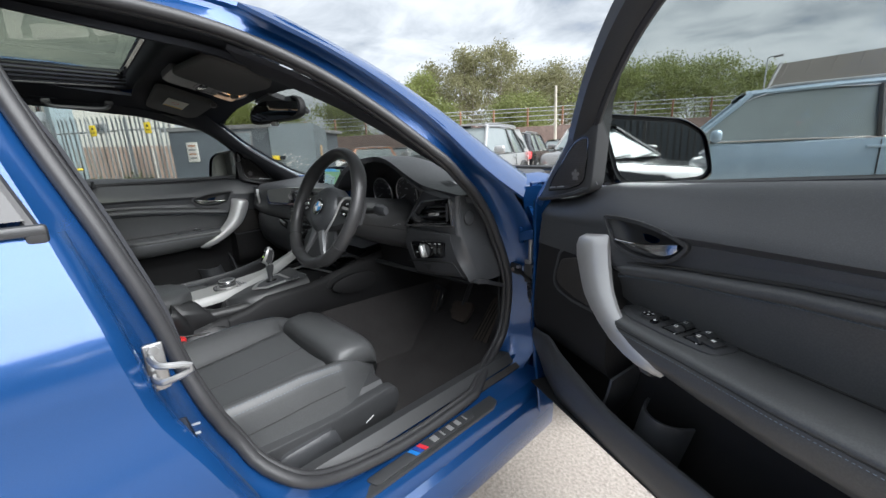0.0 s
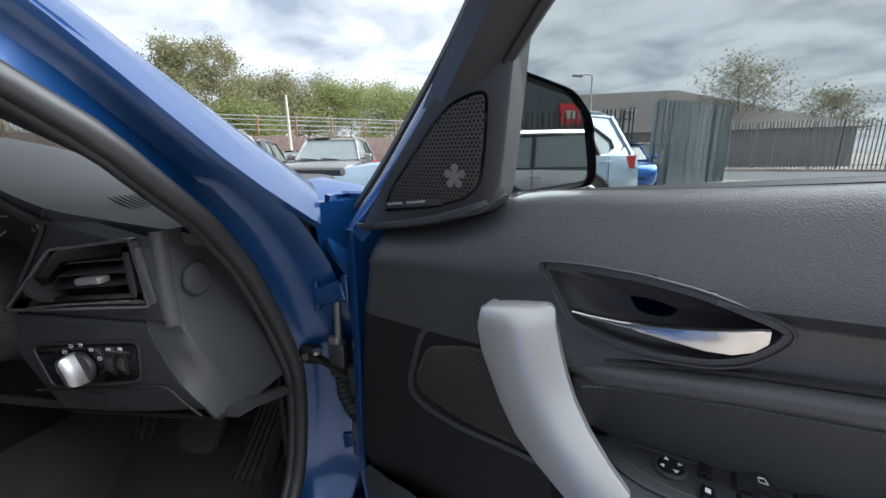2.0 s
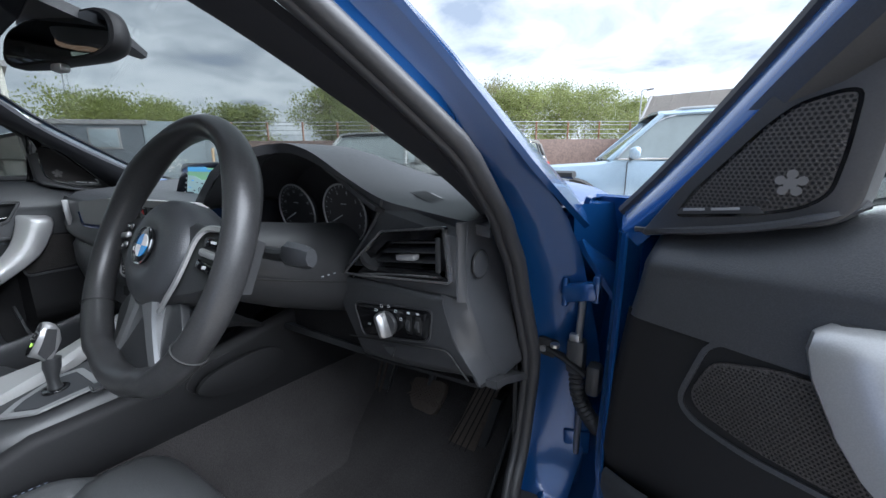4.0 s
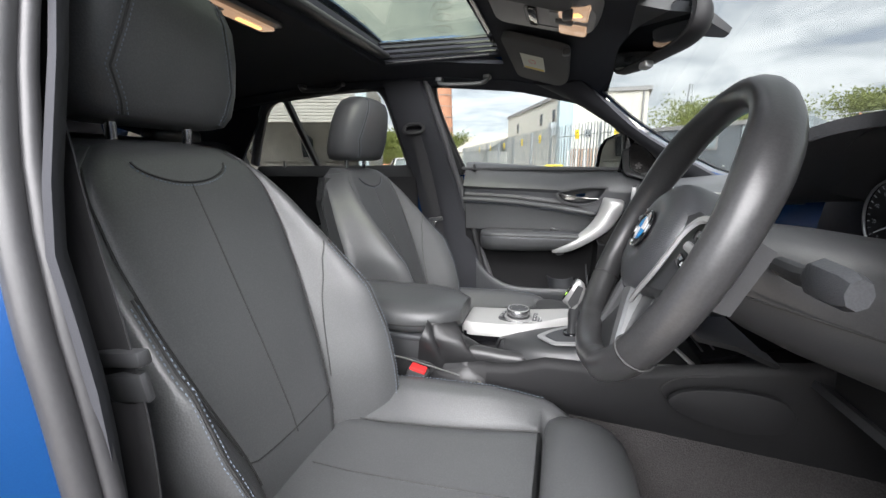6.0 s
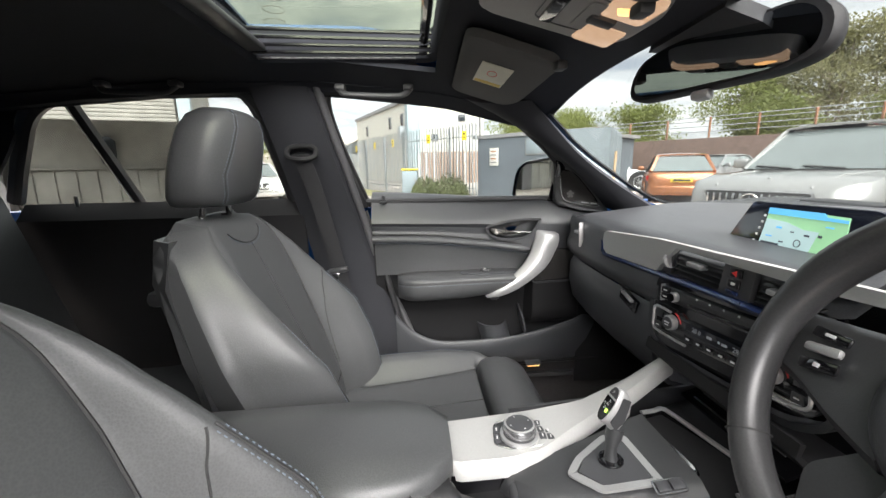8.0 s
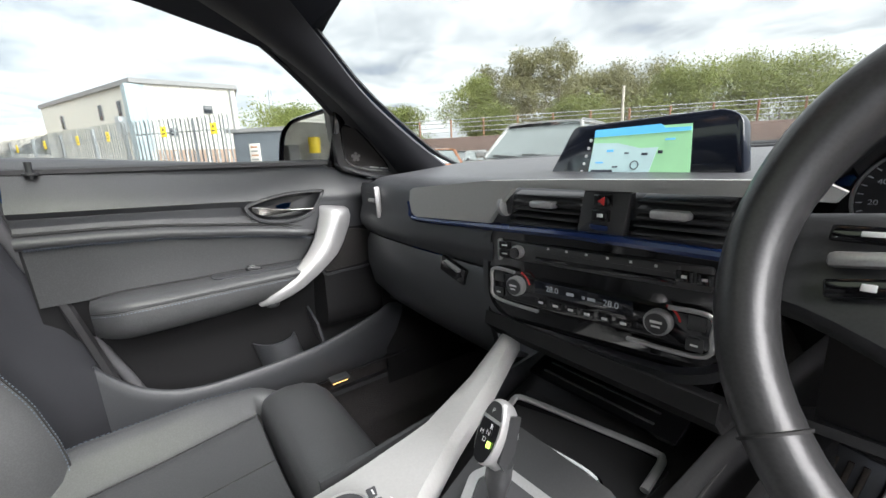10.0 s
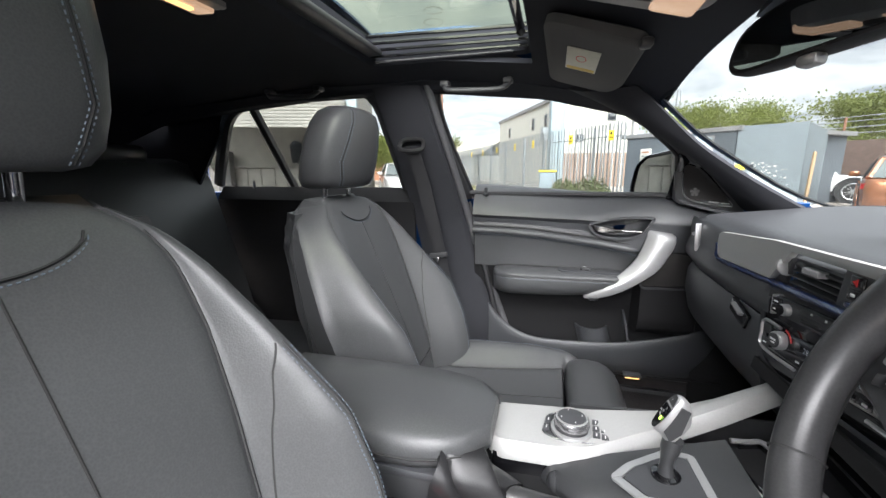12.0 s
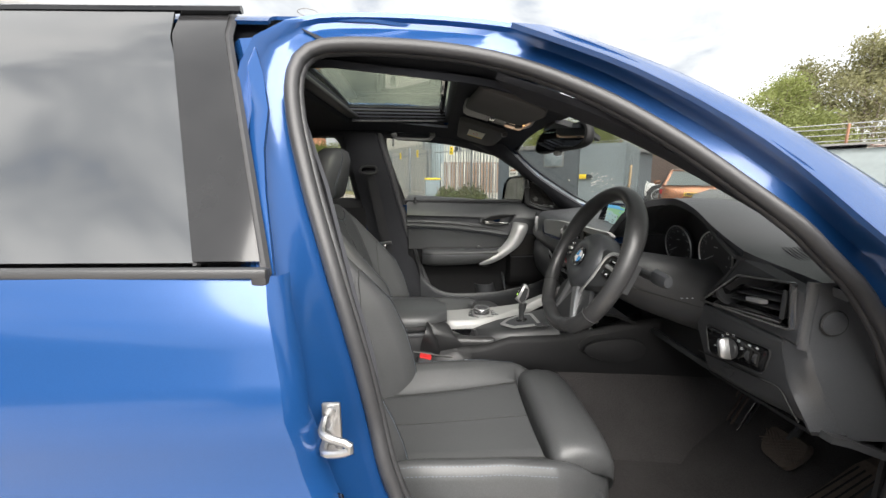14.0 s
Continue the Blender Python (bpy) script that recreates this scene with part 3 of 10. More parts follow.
# rear quarters and tail close the shell
for s in (1, -1):
    quarter = [[V(s * (body_x(z) + (.0 if y > -1.8 else -.12)), y, z) for y in np.linspace(-1.15, -2.05, 7)] for z in np.linspace(.30, 1.0, 6)]
    part("rear_quarter", sheet(quarter, -0.01 * s), BLUE, car)
    cpil = [[V(s * (body_x(z)), y, z) for y in np.linspace(ramp(z, [1.0, 1.36], [-1.30, -1.10]), ramp(z, [1.0, 1.36], [-1.95, -1.72]), 4)] for z in np.linspace(1.0, 1.36, 6)]
    part("c_pillar_skin", sheet(cpil, -0.01 * s), BLUE, car)
part("tailgate", sheet([[V(x, -2.06 - .04 * (1 - (x / .75) ** 2), z) for x in np.linspace(-.75, .75, 9)] for z in np.linspace(.30, 1.0, 5)], -0.01), BLUE, car)
part("rear_screen", sheet([[V(x, ramp(t, [0, 1], [-2.0, -1.76]), ramp(t, [0, 1], [1.0, 1.30])) for x in np.linspace(-.62, .62, 5)] for t in (0, .5, 1)], -0.004), TINT, car, "dark rear screen")
# left front and rear door skins, closed
part("left_door_skin", sheet([[V(-body_x(z) - .004, y, z) for y in np.linspace(-1.15, .85, 14)] for z in np.linspace(.30, .99, 12)], 0.01), BLUE, car)
for s in (1, -1):
    for wy in (1.42, -1.27):
        whl = part("wheel", disc(.315, .2, pose(s * .76, wy, .315, 0, 90, 0), 40, bevel=.03), RUBBER, car, "black tyre")
        part("rim", disc(.23, .03, pose(s * .865, wy, .315, 0, 90, 0), 30, bevel=.008), STEEL, whl)

# ---- cabin lining ----
floor_rows = []
for x in np.linspace(-.76, .76, 39):
    row = []
    for y in np.linspace(-1.25, 1.10, 30):
        z = 0.275 + 0.10 * math.exp(-((abs(x) - .02) / .12) ** 4) * 1.6
        z += 0.15 * max(0, min(1, (abs(x) - .70) / .05))
        z += max(0, y - .82) * 1.15
        row.append(V(x, y, z))
    floor_rows.append(row)
single("floor", sheet(floor_rows, 0.02), CARPET, "dark carpeted car floor with raised tunnel", "floor", kind="structure", sharp=60)
fl_mat = thing("floor_mat", "black carpet floor mat in the driver's footwell", "floor mat", (0.40, 0.52, 0.285))
part("mat", sheet([[V(x, y, .004 * math.sin(9 * y) + max(0, y - .24) * .9) for x in np.linspace(-.20, .22, 8)] for y in np.linspace(-.30, .42, 16)], -0.012), CARPET, fl_mat)
part("edge_binding", tube([V(-.20, -.30, .012), V(.22, -.30, .012), V(.22, .25, .014), V(.22, .42, .17)], .006, 6), HARD, fl_mat)

def liner_z(x, y):
    c = ramp(y, [-1.6, -1.2, -.6, -.2, .1, .30, .42], [1.22, 1.34, 1.382, 1.383, 1.352, 1.302, 1.285])
    return c - 0.075 * (abs(x) / 0.56) ** 3


def liner_patch(x0, x1, y0, y1, nx, ny):
    return [[V(x, y, liner_z(x, y)) for x in np.linspace(x0, x1, nx)] for y in np.linspace(y0, y1, ny)]


bm = sheet(liner_patch(-.57, .50, .07, .38, 19, 8), 0.012)
sheet(liner_patch(-.57, .57, -1.6, -.33, 19, 14), 0.012, bm)
sheet(liner_patch(.405, .50, -.33, .07, 4, 8), 0.012, bm)
sheet(liner_patch(-.57, -.405, -.33, .07, 4, 8), 0.012, bm)
single("ceiling", bm, LINER, "dark anthracite cloth headliner with a sunroof opening", "headliner", kind="structure")
roofwin = thing("sunroof", "tinted glass sunroof with black sliding frame", "sunroof", (0, -0.13, 1.40))
hole = rounded([(-.40, -.198), (.40, -.198), (.40, .198), (-.40, .198)], .03)
ring = [[V(u * k, v * k, z) for u, v in hole] for k, z in ((1.02, -.052), (1.0, -.045), (.985, -.02), (.985, .012))]
part("opening_trim", grid_mesh(ring, False, True), LINER, roofwin, "black opening lining")
for k in range(4):
    part("guide_rail", tube([V(-.385 + .011 * k, -.19, -.035 + .012 * k), V(-.385 + .011 * k, .19, -.038 + .010 * k)], .004, 6), GLOSS, roofwin)
    part("guide_rail", tube([V(.385 - .011 * k, -.19, -.035 + .012 * k), V(.385 - .011 * k, .19, -.038 + .010 * k)], .004, 6), GLOSS, roofwin)
part("wind_deflector", tube([V(-.37, .175, -.015), V(.37, .175, -.015)], .010, 8), GLOSS, roofwin)
part("blind_edge", rbox(.76, .05, .014, .005, pose(0, -.185, -.03)), HARD, roofwin)
for k in range(14):
    part("rib", rbox(.008, .03, .004, .001, pose(-.39, -.17 + .024 * k, -.047)), HARD, roofwin)
pane = part("glass_panel", sheet([[V(x, y, .02 - .012 * (abs(x) / .4) ** 2) for x in np.linspace(-.40, .40, 7)] for y in np.linspace(-.2, .2, 5)], -0.005), ROOFGLASS, roofwin, "tinted glass panel")
pane.visible_shadow = False

# pillar trims, both sides
IN_W = [(.432, .30, 1.275), (.463, .375, 1.215), (.505, .465, 1.145), (.55, .59, 1.07), (.589, .72, 1.0), (.61, .79, .965)]
IN_R = [(.425, .335, 1.285), (.50, .50, 1.20), (.565, .66, 1.10), (.635, .86, .985)]
IN_D = [(.528, .13, 1.312), (.565, .29, 1.25), (.615, .44, 1.165), (.675, .57, 1.065), (.70, .65, .985)]
for s in (1, -1):
    pil = thing("pillar_trim", "dark grey cloth-covered A-pillar trim", "pillar trim", kind="structure")
    a, b = spline(IN_R if s > 0 else IN_W, 16), spline(IN_D, 16)
    rows = []
    for p, q in zip(a, b):
        rows.append([V(s * (p.x + (q.x - p.x) * t - .022 * math.sin(math.pi * t)), p.y + (q.y - p.y) * t - .012 * math.sin(math.pi * t), p.z + (q.z - p.z) * t - .016 * math.sin(math.pi * t)) for t in np.linspace(0, 1, 8)])
    part("a_trim", sheet(rows, -0.012 * s), PILLAR, pil)
    rows = []
    for z in np.linspace(.42, 1.33, 18):
        yf = ramp(z, [.42, .55, .66, .86, 1.0, 1.12, 1.23, 1.33], [.02, -.02, -.065, -.135, -.165, -.19, -.215, -.235])
        yb = ramp(z, [.42, .9, 1.0, 1.2, 1.33], [-.26, -.34, -.352, -.375, -.40])
        x = body_x(z) - ramp(z, [.42, .9, 1.0, 1.33], [.10, .115, .115, .085])
        if s > 0:
            yf = ramp(z, [.42, .55, .66, .86, 1.0, 1.12, 1.23, 1.33], [.02, -.02, -.055, -.08, -.118, -.155, -.20, -.235])
            x = body_x(z) - ramp(z, [.42, .6, .75, .9, 1.0, 1.1, 1.2, 1.33], [.12, .15, .175, .165, .142, .12, .10, .085])
        rows.append([V(s * (x + (.045 if s < 0 else .018)), yf + .004, z), V(s * (x + .012), yf, z)] + [V(s * (x - .012 * math.sin(math.pi * t)), yf + (yb - yf) * t, z) for t in np.linspace(.08, .95, 7)] + [V(s * (x + .04), yb, z)])
    if s < 0:
        part("window_seal", tube([p[1] + V(.002, .008, 0) for p in rows], .011, 8), GREYSEAL, pil, "grey rubber seal along the door opening", 60)
    part("b_trim", sheet(rows, -0.006 * s), PILLAR, pil, "dark grey B-pillar trim")
    rows = []
    for y in np.linspace(-1.25, .18, 26):
        if s < 0 or y < -.22:
            c = .04 if s > 0 else 0
            zl = ramp(y, [-1.25, -.95, -.8, -.4, 0, .13, .22], [1.25, 1.285, 1.30, 1.316, 1.312, 1.29, 1.262]) + (.045 if s > 0 else 0)
            rows.append([V(s * (.50 - c), y, liner_z(.50 - c, y) + .004), V(s * (.528 - c), y, zl + .012), V(s * (.536 - c), y, zl + .002), V(s * (.550 - c), y, zl), V(s * (.585 if s < 0 else .512), y, zl + .012), V(s * (.60 if s < 0 else .514), y, zl + .03)])
        else:
            e = ramp(y, [-.2, 0, .14, .28], [1.352, 1.352, 1.33, 1.275]) + .016
            rows.append([V(s * .45, y, liner_z(.45, y) + .004), V(s * .47, y, liner_z(.47, y) + .004), V(s * .49, y, e + .004), V(s * .505, y, e), V(s * .52, y, e - .003), V(s * .54, y, e - .009)])
    part("cant_rail_trim", sheet(rows, -0.008 * s), LINER, pil)
    rows = [[V(s * (.60 - .02 * t), y0 - t * .5, z) for t in np.linspace(0, 1, 4)] for y0, z in ((-1.16, 1.02), (-1.05, 1.18), (-.98, 1.30), (-.95, 1.345))]
    part("c_trim", sheet(rows, -0.012 * s), LINER, pil, "dark C-pillar trim")
    rows = [[V(s * x, y, z) for x, z in ((.70, .43), (.715, .455), (.745, .46), (.765, .435))] for y in np.linspace(-.05, .75, 8)]
    part("sill_trim", sheet(rows, -0.008 * s), HARD, pil, "black plastic sill trim")
    part("kick_panel", rbox(.03, .34, .40, .01, pose(s * .665, .99, .60, 0, 0, s * 8)), HARD, pil, "black footwell side panel")
single("firewall", sheet([[V(x, 1.02 + .12 * (z - .3), z) for x in np.linspace(-.68, .66, 5)] for z in np.linspace(.3, .93, 4)], 0.02), CARPET, "dark bulkhead carpet behind the pedals", "bulkhead", kind="structure")
single("parcel_shelf", rbox(1.36, .62, .03, .01, pose(0, -1.62, .93)), CARPET, "black carpeted parcel shelf behind the rear seat", "parcel shelf", kind="structure")

# ---- front doors ----
MESHGRILLE = mat("fine speaker mesh", (0.06, 0.055, 0.052), 0.55, 0.2, 500, 0.9, 0.3, kind="voronoi", bump_dist=0.0015)
# latch bowl colour set below the lining's, as shade inside the recess
LATCHBOWL = mat("smooth bowl plastic darkened for recess shade", (0.020, 0.021, 0.023), 0.35, 0, 500, 0.05, 0.1)
SIDEGLASS = glass("lightly tinted rear glass", (0.86, 0.88, 0.86), 0.75, 0.0, 0.02)
DARKBLUEGLASS = glass("door window glass", (0.92, 0.95, 0.94), 0.76)


def rear_y(z):
    return ramp(z, [.40, .456, .55, .66, .86, .995, 1.02], [.05, .015, -.025, -.05, -.10, -.14, -.145])


HOLE_BLACK = mat("dark hole", (0.006, 0.006, 0.006), 0.8, 0, 50, 0, 0.05)
SPOKEGREY = mat("pale grey tweeter cone", (0.17, 0.165, 0.16), 0.5, 0.2, 80, 0.05, 0.1)
# the open door stands 67 degrees out; x back along its inner face, y outwards
DOOR_FACE = Matrix.Translation((.80, .745, 0)) @ Matrix.Rotation(radians(-23), 4, "Z")
FACE = Matrix(((1, 0, 0, 0), (0, 0, -1, 0), (0, 1, 0, 0), (0, 0, 0, 1)))


def fz(out):
    """Outline (along, up) drawn on an upright plane that faces -y."""
    return Matrix.Translation((0, out, 0)) @ FACE


def within(u, v, outline):
    odd = False
    for (a, b), (c, d) in zip(outline, outline[1:] + outline[:1]):
        if (b > v) != (d > v) and u < a + (c - a) * (v - b) / (d - b):
            odd = not odd
    return odd


def perforation(outline, pitch, r, m, parent):
    """Small dark holes in staggered rows over an outline."""
    us, vs_ = [p[0] for p in outline], [p[1] for p in outline]
    mid = (sum(us) / len(us), sum(vs_) / len(vs_))
    small = [(mid[0] + (u - mid[0]) * .96, mid[1] + (v - mid[1]) * .95) for u, v in outline]
    verts, faces = [], []
    row, v = 0, min(vs_)
    while v < max(vs_):
        u = min(us) + (pitch / 2 if row % 2 else 0)
        while u < max(us):
            if within(u, v, small):
                n0 = len(verts)
                verts += [PLACE[-1] @ m @ V(u + r * math.cos(a), v + r * math.sin(a), 0) for a in (0, 1.047, 2.094, 3.1416, 4.189, 5.236)]
                faces.append(tuple(range(n0, n0 + 6)))
            u += pitch
        v += pitch * .866
        row += 1
    me = bpy.data.meshes.new("perforation")
    me.from_pydata([tuple(p) for p in verts], [], faces)
    me.materials.append(HOLE_BLACK)
    ob = new("perforation", me)
    ob.parent = parent
    return tagged(ob, "rows of tiny dark holes", kind="stuff")


def waist_z(u):
    return ramp(u, [.04, .12, .20, .245, .27, .30, .40, .60, .80, 1.0], [.956, .960, .972, .986, .997, 1.001, 1.006, 1.021, 1.034, 1.041])


def bolster_z(u):
    """Upper edge of the padded bolster along the door."""
    return ramp(u, [.34, .38, .485, .575, .65, .75, 1.0], [.848, .860, .877, .887, .896, .902, .908])


LATCH = [(.312, .946), (.357, .948), (.402, .946), (.442, .940), (.474, .931), (.496, .924), (.501, .916), (.495, .904), (.478, .888), (.456, .879), (.412, .874), (.376, .878), (.345, .890), (.328, .918)]


def door_lining(door, driver):
    """Inner face of a front door: x runs back from the hinge edge, y outwards, z up."""
    end = .88 if driver else .866
    # grained top roll, sloping to the window above a soft crease
    rows = []
    for k in range(141):
        u = .060 + (end - .060) * k / 140
        zt, zb = waist_z(u), bolster_z(u) - .004
        soft = smooth((u - .27) / .28)
        zc = ramp(u, [.06, .3, .55, 1.0], [.915, .925, .935, .948])
        slope = .058 * (.55 + .45 * soft)
        row = [V(u, .082, zt - .014), V(u, .076, zt - .004), V(u, .068, zt), V(u, slope, zt - .003)]
        for t in (.12, .25, .38, .5, .6, .7, .8, .9):
            row.append(V(u, slope * (1 - t) ** 1.25 - .002, zt + (zc - zt) * t))
        row += [V(u, -.002, zc)]
        for t in np.linspace(.08, 1, 16):
            row.append(V(u, ramp(t, [0, .2, .6, 1], [-.002, .010, .014, .010]) * soft, zc + (zb - zc) * t))
        lead = .010 * math.exp(-(u - .060) / .006)
        rows.append([p + V(.035 * smooth((.72 - p.z) / -.25) * max(0, 1 - k / 25), lead, 0) for p in row])
    bm = sheet(rows, 0.004)
    bmesh.ops.delete(bm, geom=[f for f in bm.faces if within(f.calc_center_median().x, f.calc_center_median().z, [(.41 + (u - .41) * .96, .912 + (z - .912) * .93) for u, z in LATCH])], context="FACES")
    part("upper_lining", bm, SOFT, door, "grained black upper door lining", 50)
    # flat leading panel, insert and cave below the armrest
    rows = []
    for k in range(60):
        u = (.046 + .29 * k / 24) if k < 25 else .336 + (end - .336) * (k - 24) / 35
        row = []
        for z in np.linspace(.40, 1.0, 49):
            z = min(z, bolster_z(max(.34, u)) + .002 if u > .335 else .852)
            edge = .010 * math.exp(-(max(0, u - .046)) / .006)
            if u < .336:
                out = ramp(z, [.40, .56, .585, .62], [.062, .058, .012, .0])
            else:
                deep = ramp(u, [.336, .352], [0, 1])
                out = deep * ramp(z, [.40, .62, .69, .76, .775, .80, .86], [.068, .066, .050, .034, .030, .026, .014])
            row.append(V(u + .028 * smooth((z - .62) / .3) * max(0, 1 - k / 24), out + edge, z))
        rows.append(row)
    part("lower_lining", sheet(rows, 0.004), MATT, door, "smooth black lower door lining", 50)
    rows = []
    for u in np.linspace(.350, end - .005, 40):
        zb, zt = .766 + ramp(u, [.35, .40], [.012, 0]), bolster_z(u) - .020
        rows.append([V(u, ramp(t, [0, .5, 1], [.024, .018, .006]), zb + (zt - zb) * t) for t in np.linspace(0, 1, 8)])
    part("insert", sheet(rows, 0.004), LEATHER, door, "smooth black leather insert", 60)
    # bolster with twin stitching
    rings = []
    for k in range(46):
        u = .338 + (end - .338) * k / 45
        zt = bolster_z(u)
        h = .0135 * min(1, .35 + k / 5)
        zc = zt - h
        rings.append([V(u, .010 - .020 * math.sin(a) * (h / .0135), zc + h * math.cos(a)) for a in np.linspace(0, math.pi, 9)] + [V(u, .024, zc)])
    part("bolster", loft(rings), LEATHER, door, "padded leather bolster", 60)
    st = bmesh.new()
    for dz, out in ((-.0245, -.0025), (-.0275, .004)):
        for k in range(int((end - .365) / .0052)):
            u = .36 + .0052 * k
            tube([V(u, out, bolster_z(u) + dz), V(u + .0032, out, bolster_z(u + .0032) + dz)], .0007, 4, bm=st)
    part("stitching", st, THREAD, door, "pale stitching")
    part("bolster_groove", tube([V(u, .002, bolster_z(u) + .002) for u in np.linspace(.345, end, 40)], .0028, 6), SEAMDARK, door)
    part("insert_edge", tube(spline([(.352, .0, .850), (.338, -.002, .846), (.330, -.002, .835), (.328, -.002, .820), (.336, -.002, .798), (.350, -.002, .776), (.362, -.004, .765)], 30), .0035, 6), HARD, door, "raised edge round the insert")
    # armrest
    rings = []
    for k, t in enumerate(np.linspace(0, 1, 24)):
        u = .366 + .425 * t
        g = min(1, math.sin(min(1, t / .10) * math.pi / 2) ** .7 + .05)
        if not driver:
            g *= 1 if t < .86 else max(.25, math.cos((t - .86) / .14 * math.pi / 2) ** .6)
        reach = ramp(t, [0, .12, .45, .75, 1], [.046, .054, .060, .068, .066]) * g
        zt = .771 - .010 * (1 - g)
        zb = ramp(t, [0, .15, .5, 1], [.742, .706, .694, .690])
        rings.append([V(u, .036, zt - .004), V(u, .020, zt + .001), V(u, -reach + .022, zt), V(u, -reach + .009, zt - .003), V(u, -reach + .002, zt - .008), V(u, -reach, zt - .014), V(u, -reach + .0015, zt - .017), V(u, -reach + .0, zt - .020), V(u, -reach + .004, (zt + zb) / 2 - .008), V(u, -reach + .016, zb + .006), V(u, -reach + .030, zb), V(u, .050, zb + .006)])
    part("armrest", loft(rings), LEATHER, door, "padded black leather armrest", 50)
    part("armrest_seam", tube([r[6] + V(0, -.0004, 0) for r in rings[1:]], .0014, 5), SEAMDARK, door)
    st = bmesh.new()
    line = spline([tuple(r[7] + V(0, -.0012, -.0025)) for r in rings[1:]], 151)
    for k in range(0, 150, 2):
        tube([line[k], line[k + 1]], .0006, 4, bm=st)
    part("armrest_stitching", st, THREAD, door)
    part("armrest_groove", tube([r[1] + V(0, .004, .001) for r in rings[1:]], .0022, 5), SEAMDARK, door)
    # rounded end below the armrest
    if driver:
        rings = []
        for k, y in ((1.0, .060), (1.0, .02), (.97, -.02), (.90, -.048), (.76, -.066), (.5, -.074), (.2, -.077)):
            rings.append([V(.945 + .20 * k * math.cos(a), y, .600 + .185 * k * math.sin(a)) for a in np.linspace(0, 2 * math.pi, 40, endpoint=False)])
        lobe = part("armrest_end", loft(rings), SOFT, door, "rounded black trim below the armrest's end", 60)
        part("end_crease", tube([V(.945 + .145 * math.cos(a), -.0665, .600 + .145 * math.sin(a)) for a in np.linspace(1.3, 4.2, 30)], .0045, 8, flat=.5), HARD, lobe)
    # switch pack let into the armrest
    top = Matrix.Translation((0, 0, .7735))
    rim = rounded([(.376, -.004), (.390, .026), (.48, .029), (.578, .027), (.588, .010), (.580, -.033), (.50, -.037), (.412, -.032)], .022, 6)
    inner = rounded([(.394, -.004), (.402, .014), (.48, .018), (.568, .016), (.576, .004), (.569, -.022), (.50, -.027), (.424, -.022)], .014, 6)
    part("switch_rim", loft([[V(u, v, .7700) for u, v in rim], [V(u, v, .7738) for u, v in rim], [V(.482 + (u - .482) * .975, -.003 + (v + .003) * .94, .7752) for u, v in rim]]), SOFT, door, "raised black switch surround", 50)
    pack = part("switch_panel", slab(inner, .004, top @ pose(0, 0, .0026), .001), HARD, door, "black window switch panel")
    part("panel_edge", tube([V(u, v, .7752) for u, v in inner], .0009, 5, True), HARD, pack)
    if driver:
        part("mirror_dial", disc(.0135, .004, pose(.4385, -.003, .7775), 28, bevel=.001), HARD, pack)
        part("mirror_joystick", disc(.0105, .003, pose(.4385, -.003, .7795), 24, bevel=.001), GLOSS, pack)
        for k in range(4):
            a = k * math.pi / 2 + .6
            part("arrow", disc(.0024, .0006, pose(.4385 + .0072 * math.cos(a), -.003 + .0072 * math.sin(a), .7812, 0, 0, math.degrees(a)), 3), WHITEMARK, pack)
        for u, v, n in ((.465, -.018, 1), (.463, .008, 0)):
            part("mirror_switch", rbox(.010, .014, .006, .0015, pose(u, v, .7780, 0, 6, 0)), GLOSS, pack)
            if n:
                part("symbol", rbox(.004, .005, .0006, .0002, pose(u, v, .7812, 0, 6, 0)), WHITEMARK, pack)
        for u, v in ((.499, -.0135), (.497, .0115), (.539, -.0135), (.537, .010)):
            part("switch_well", rbox(.030, .022, .002, .0008, pose(u, v, .7765)), GLOSS, pack)
            sw = part("window_switch", loft([[V(u - .013 + x, v + dy, .7765 + h) for dy in (-.0095, .0095)] + [V(u - .013 + x, v + dy, .7765 - .001) for dy in (.0095, -.0095)] for x, h in ((0, .0005), (.004, .002), (.014, .0075), (.020, .008), (.026, .004))]), HARD, pack, "", 25)
            ic = part("symbol_frame", frame_ring(rounded([(u + .001, v - .0035), (u + .001, v + .003), (u + .006, v + .0035), (u + .008, v - .0035)], .001), .0010, .0006, Matrix.Translation((0, 0, .7856)) ), WHITEMARK, sw)
        part("safety_switch", rbox(.022, .030, .004, .0015, pose(.561, -.004, .7785, 0, 4, 0)), HARD, pack)
        part("symbol", rbox(.006, .006, .0006, .0002, pose(.559, -.002, .7810, 0, 4, 0)), WHITEMARK, pack)
        for u in (.510, .548):
            part("lamp_dot", disc(.0013, .0008, pose(u, -.0245, .7765), 8), WHITEMARK, pack)
    else:
        part("switch_well", rbox(.034, .024, .002, .0008, pose(.50, -.004, .7765)), GLOSS, pack)
        sw = part("window_switch", rbox(.028, .018, .008, .003, pose(.50, -.004, .780, 0, -8, 0)), HARD, pack)
        part("symbol", rbox(.010, .005, .0006, .0002, pose(.502, -.004, .7846, 0, -8, 0)), WHITEMARK, sw)
    # silver pull: wide flat head narrowing into a curved tail
    rings = []
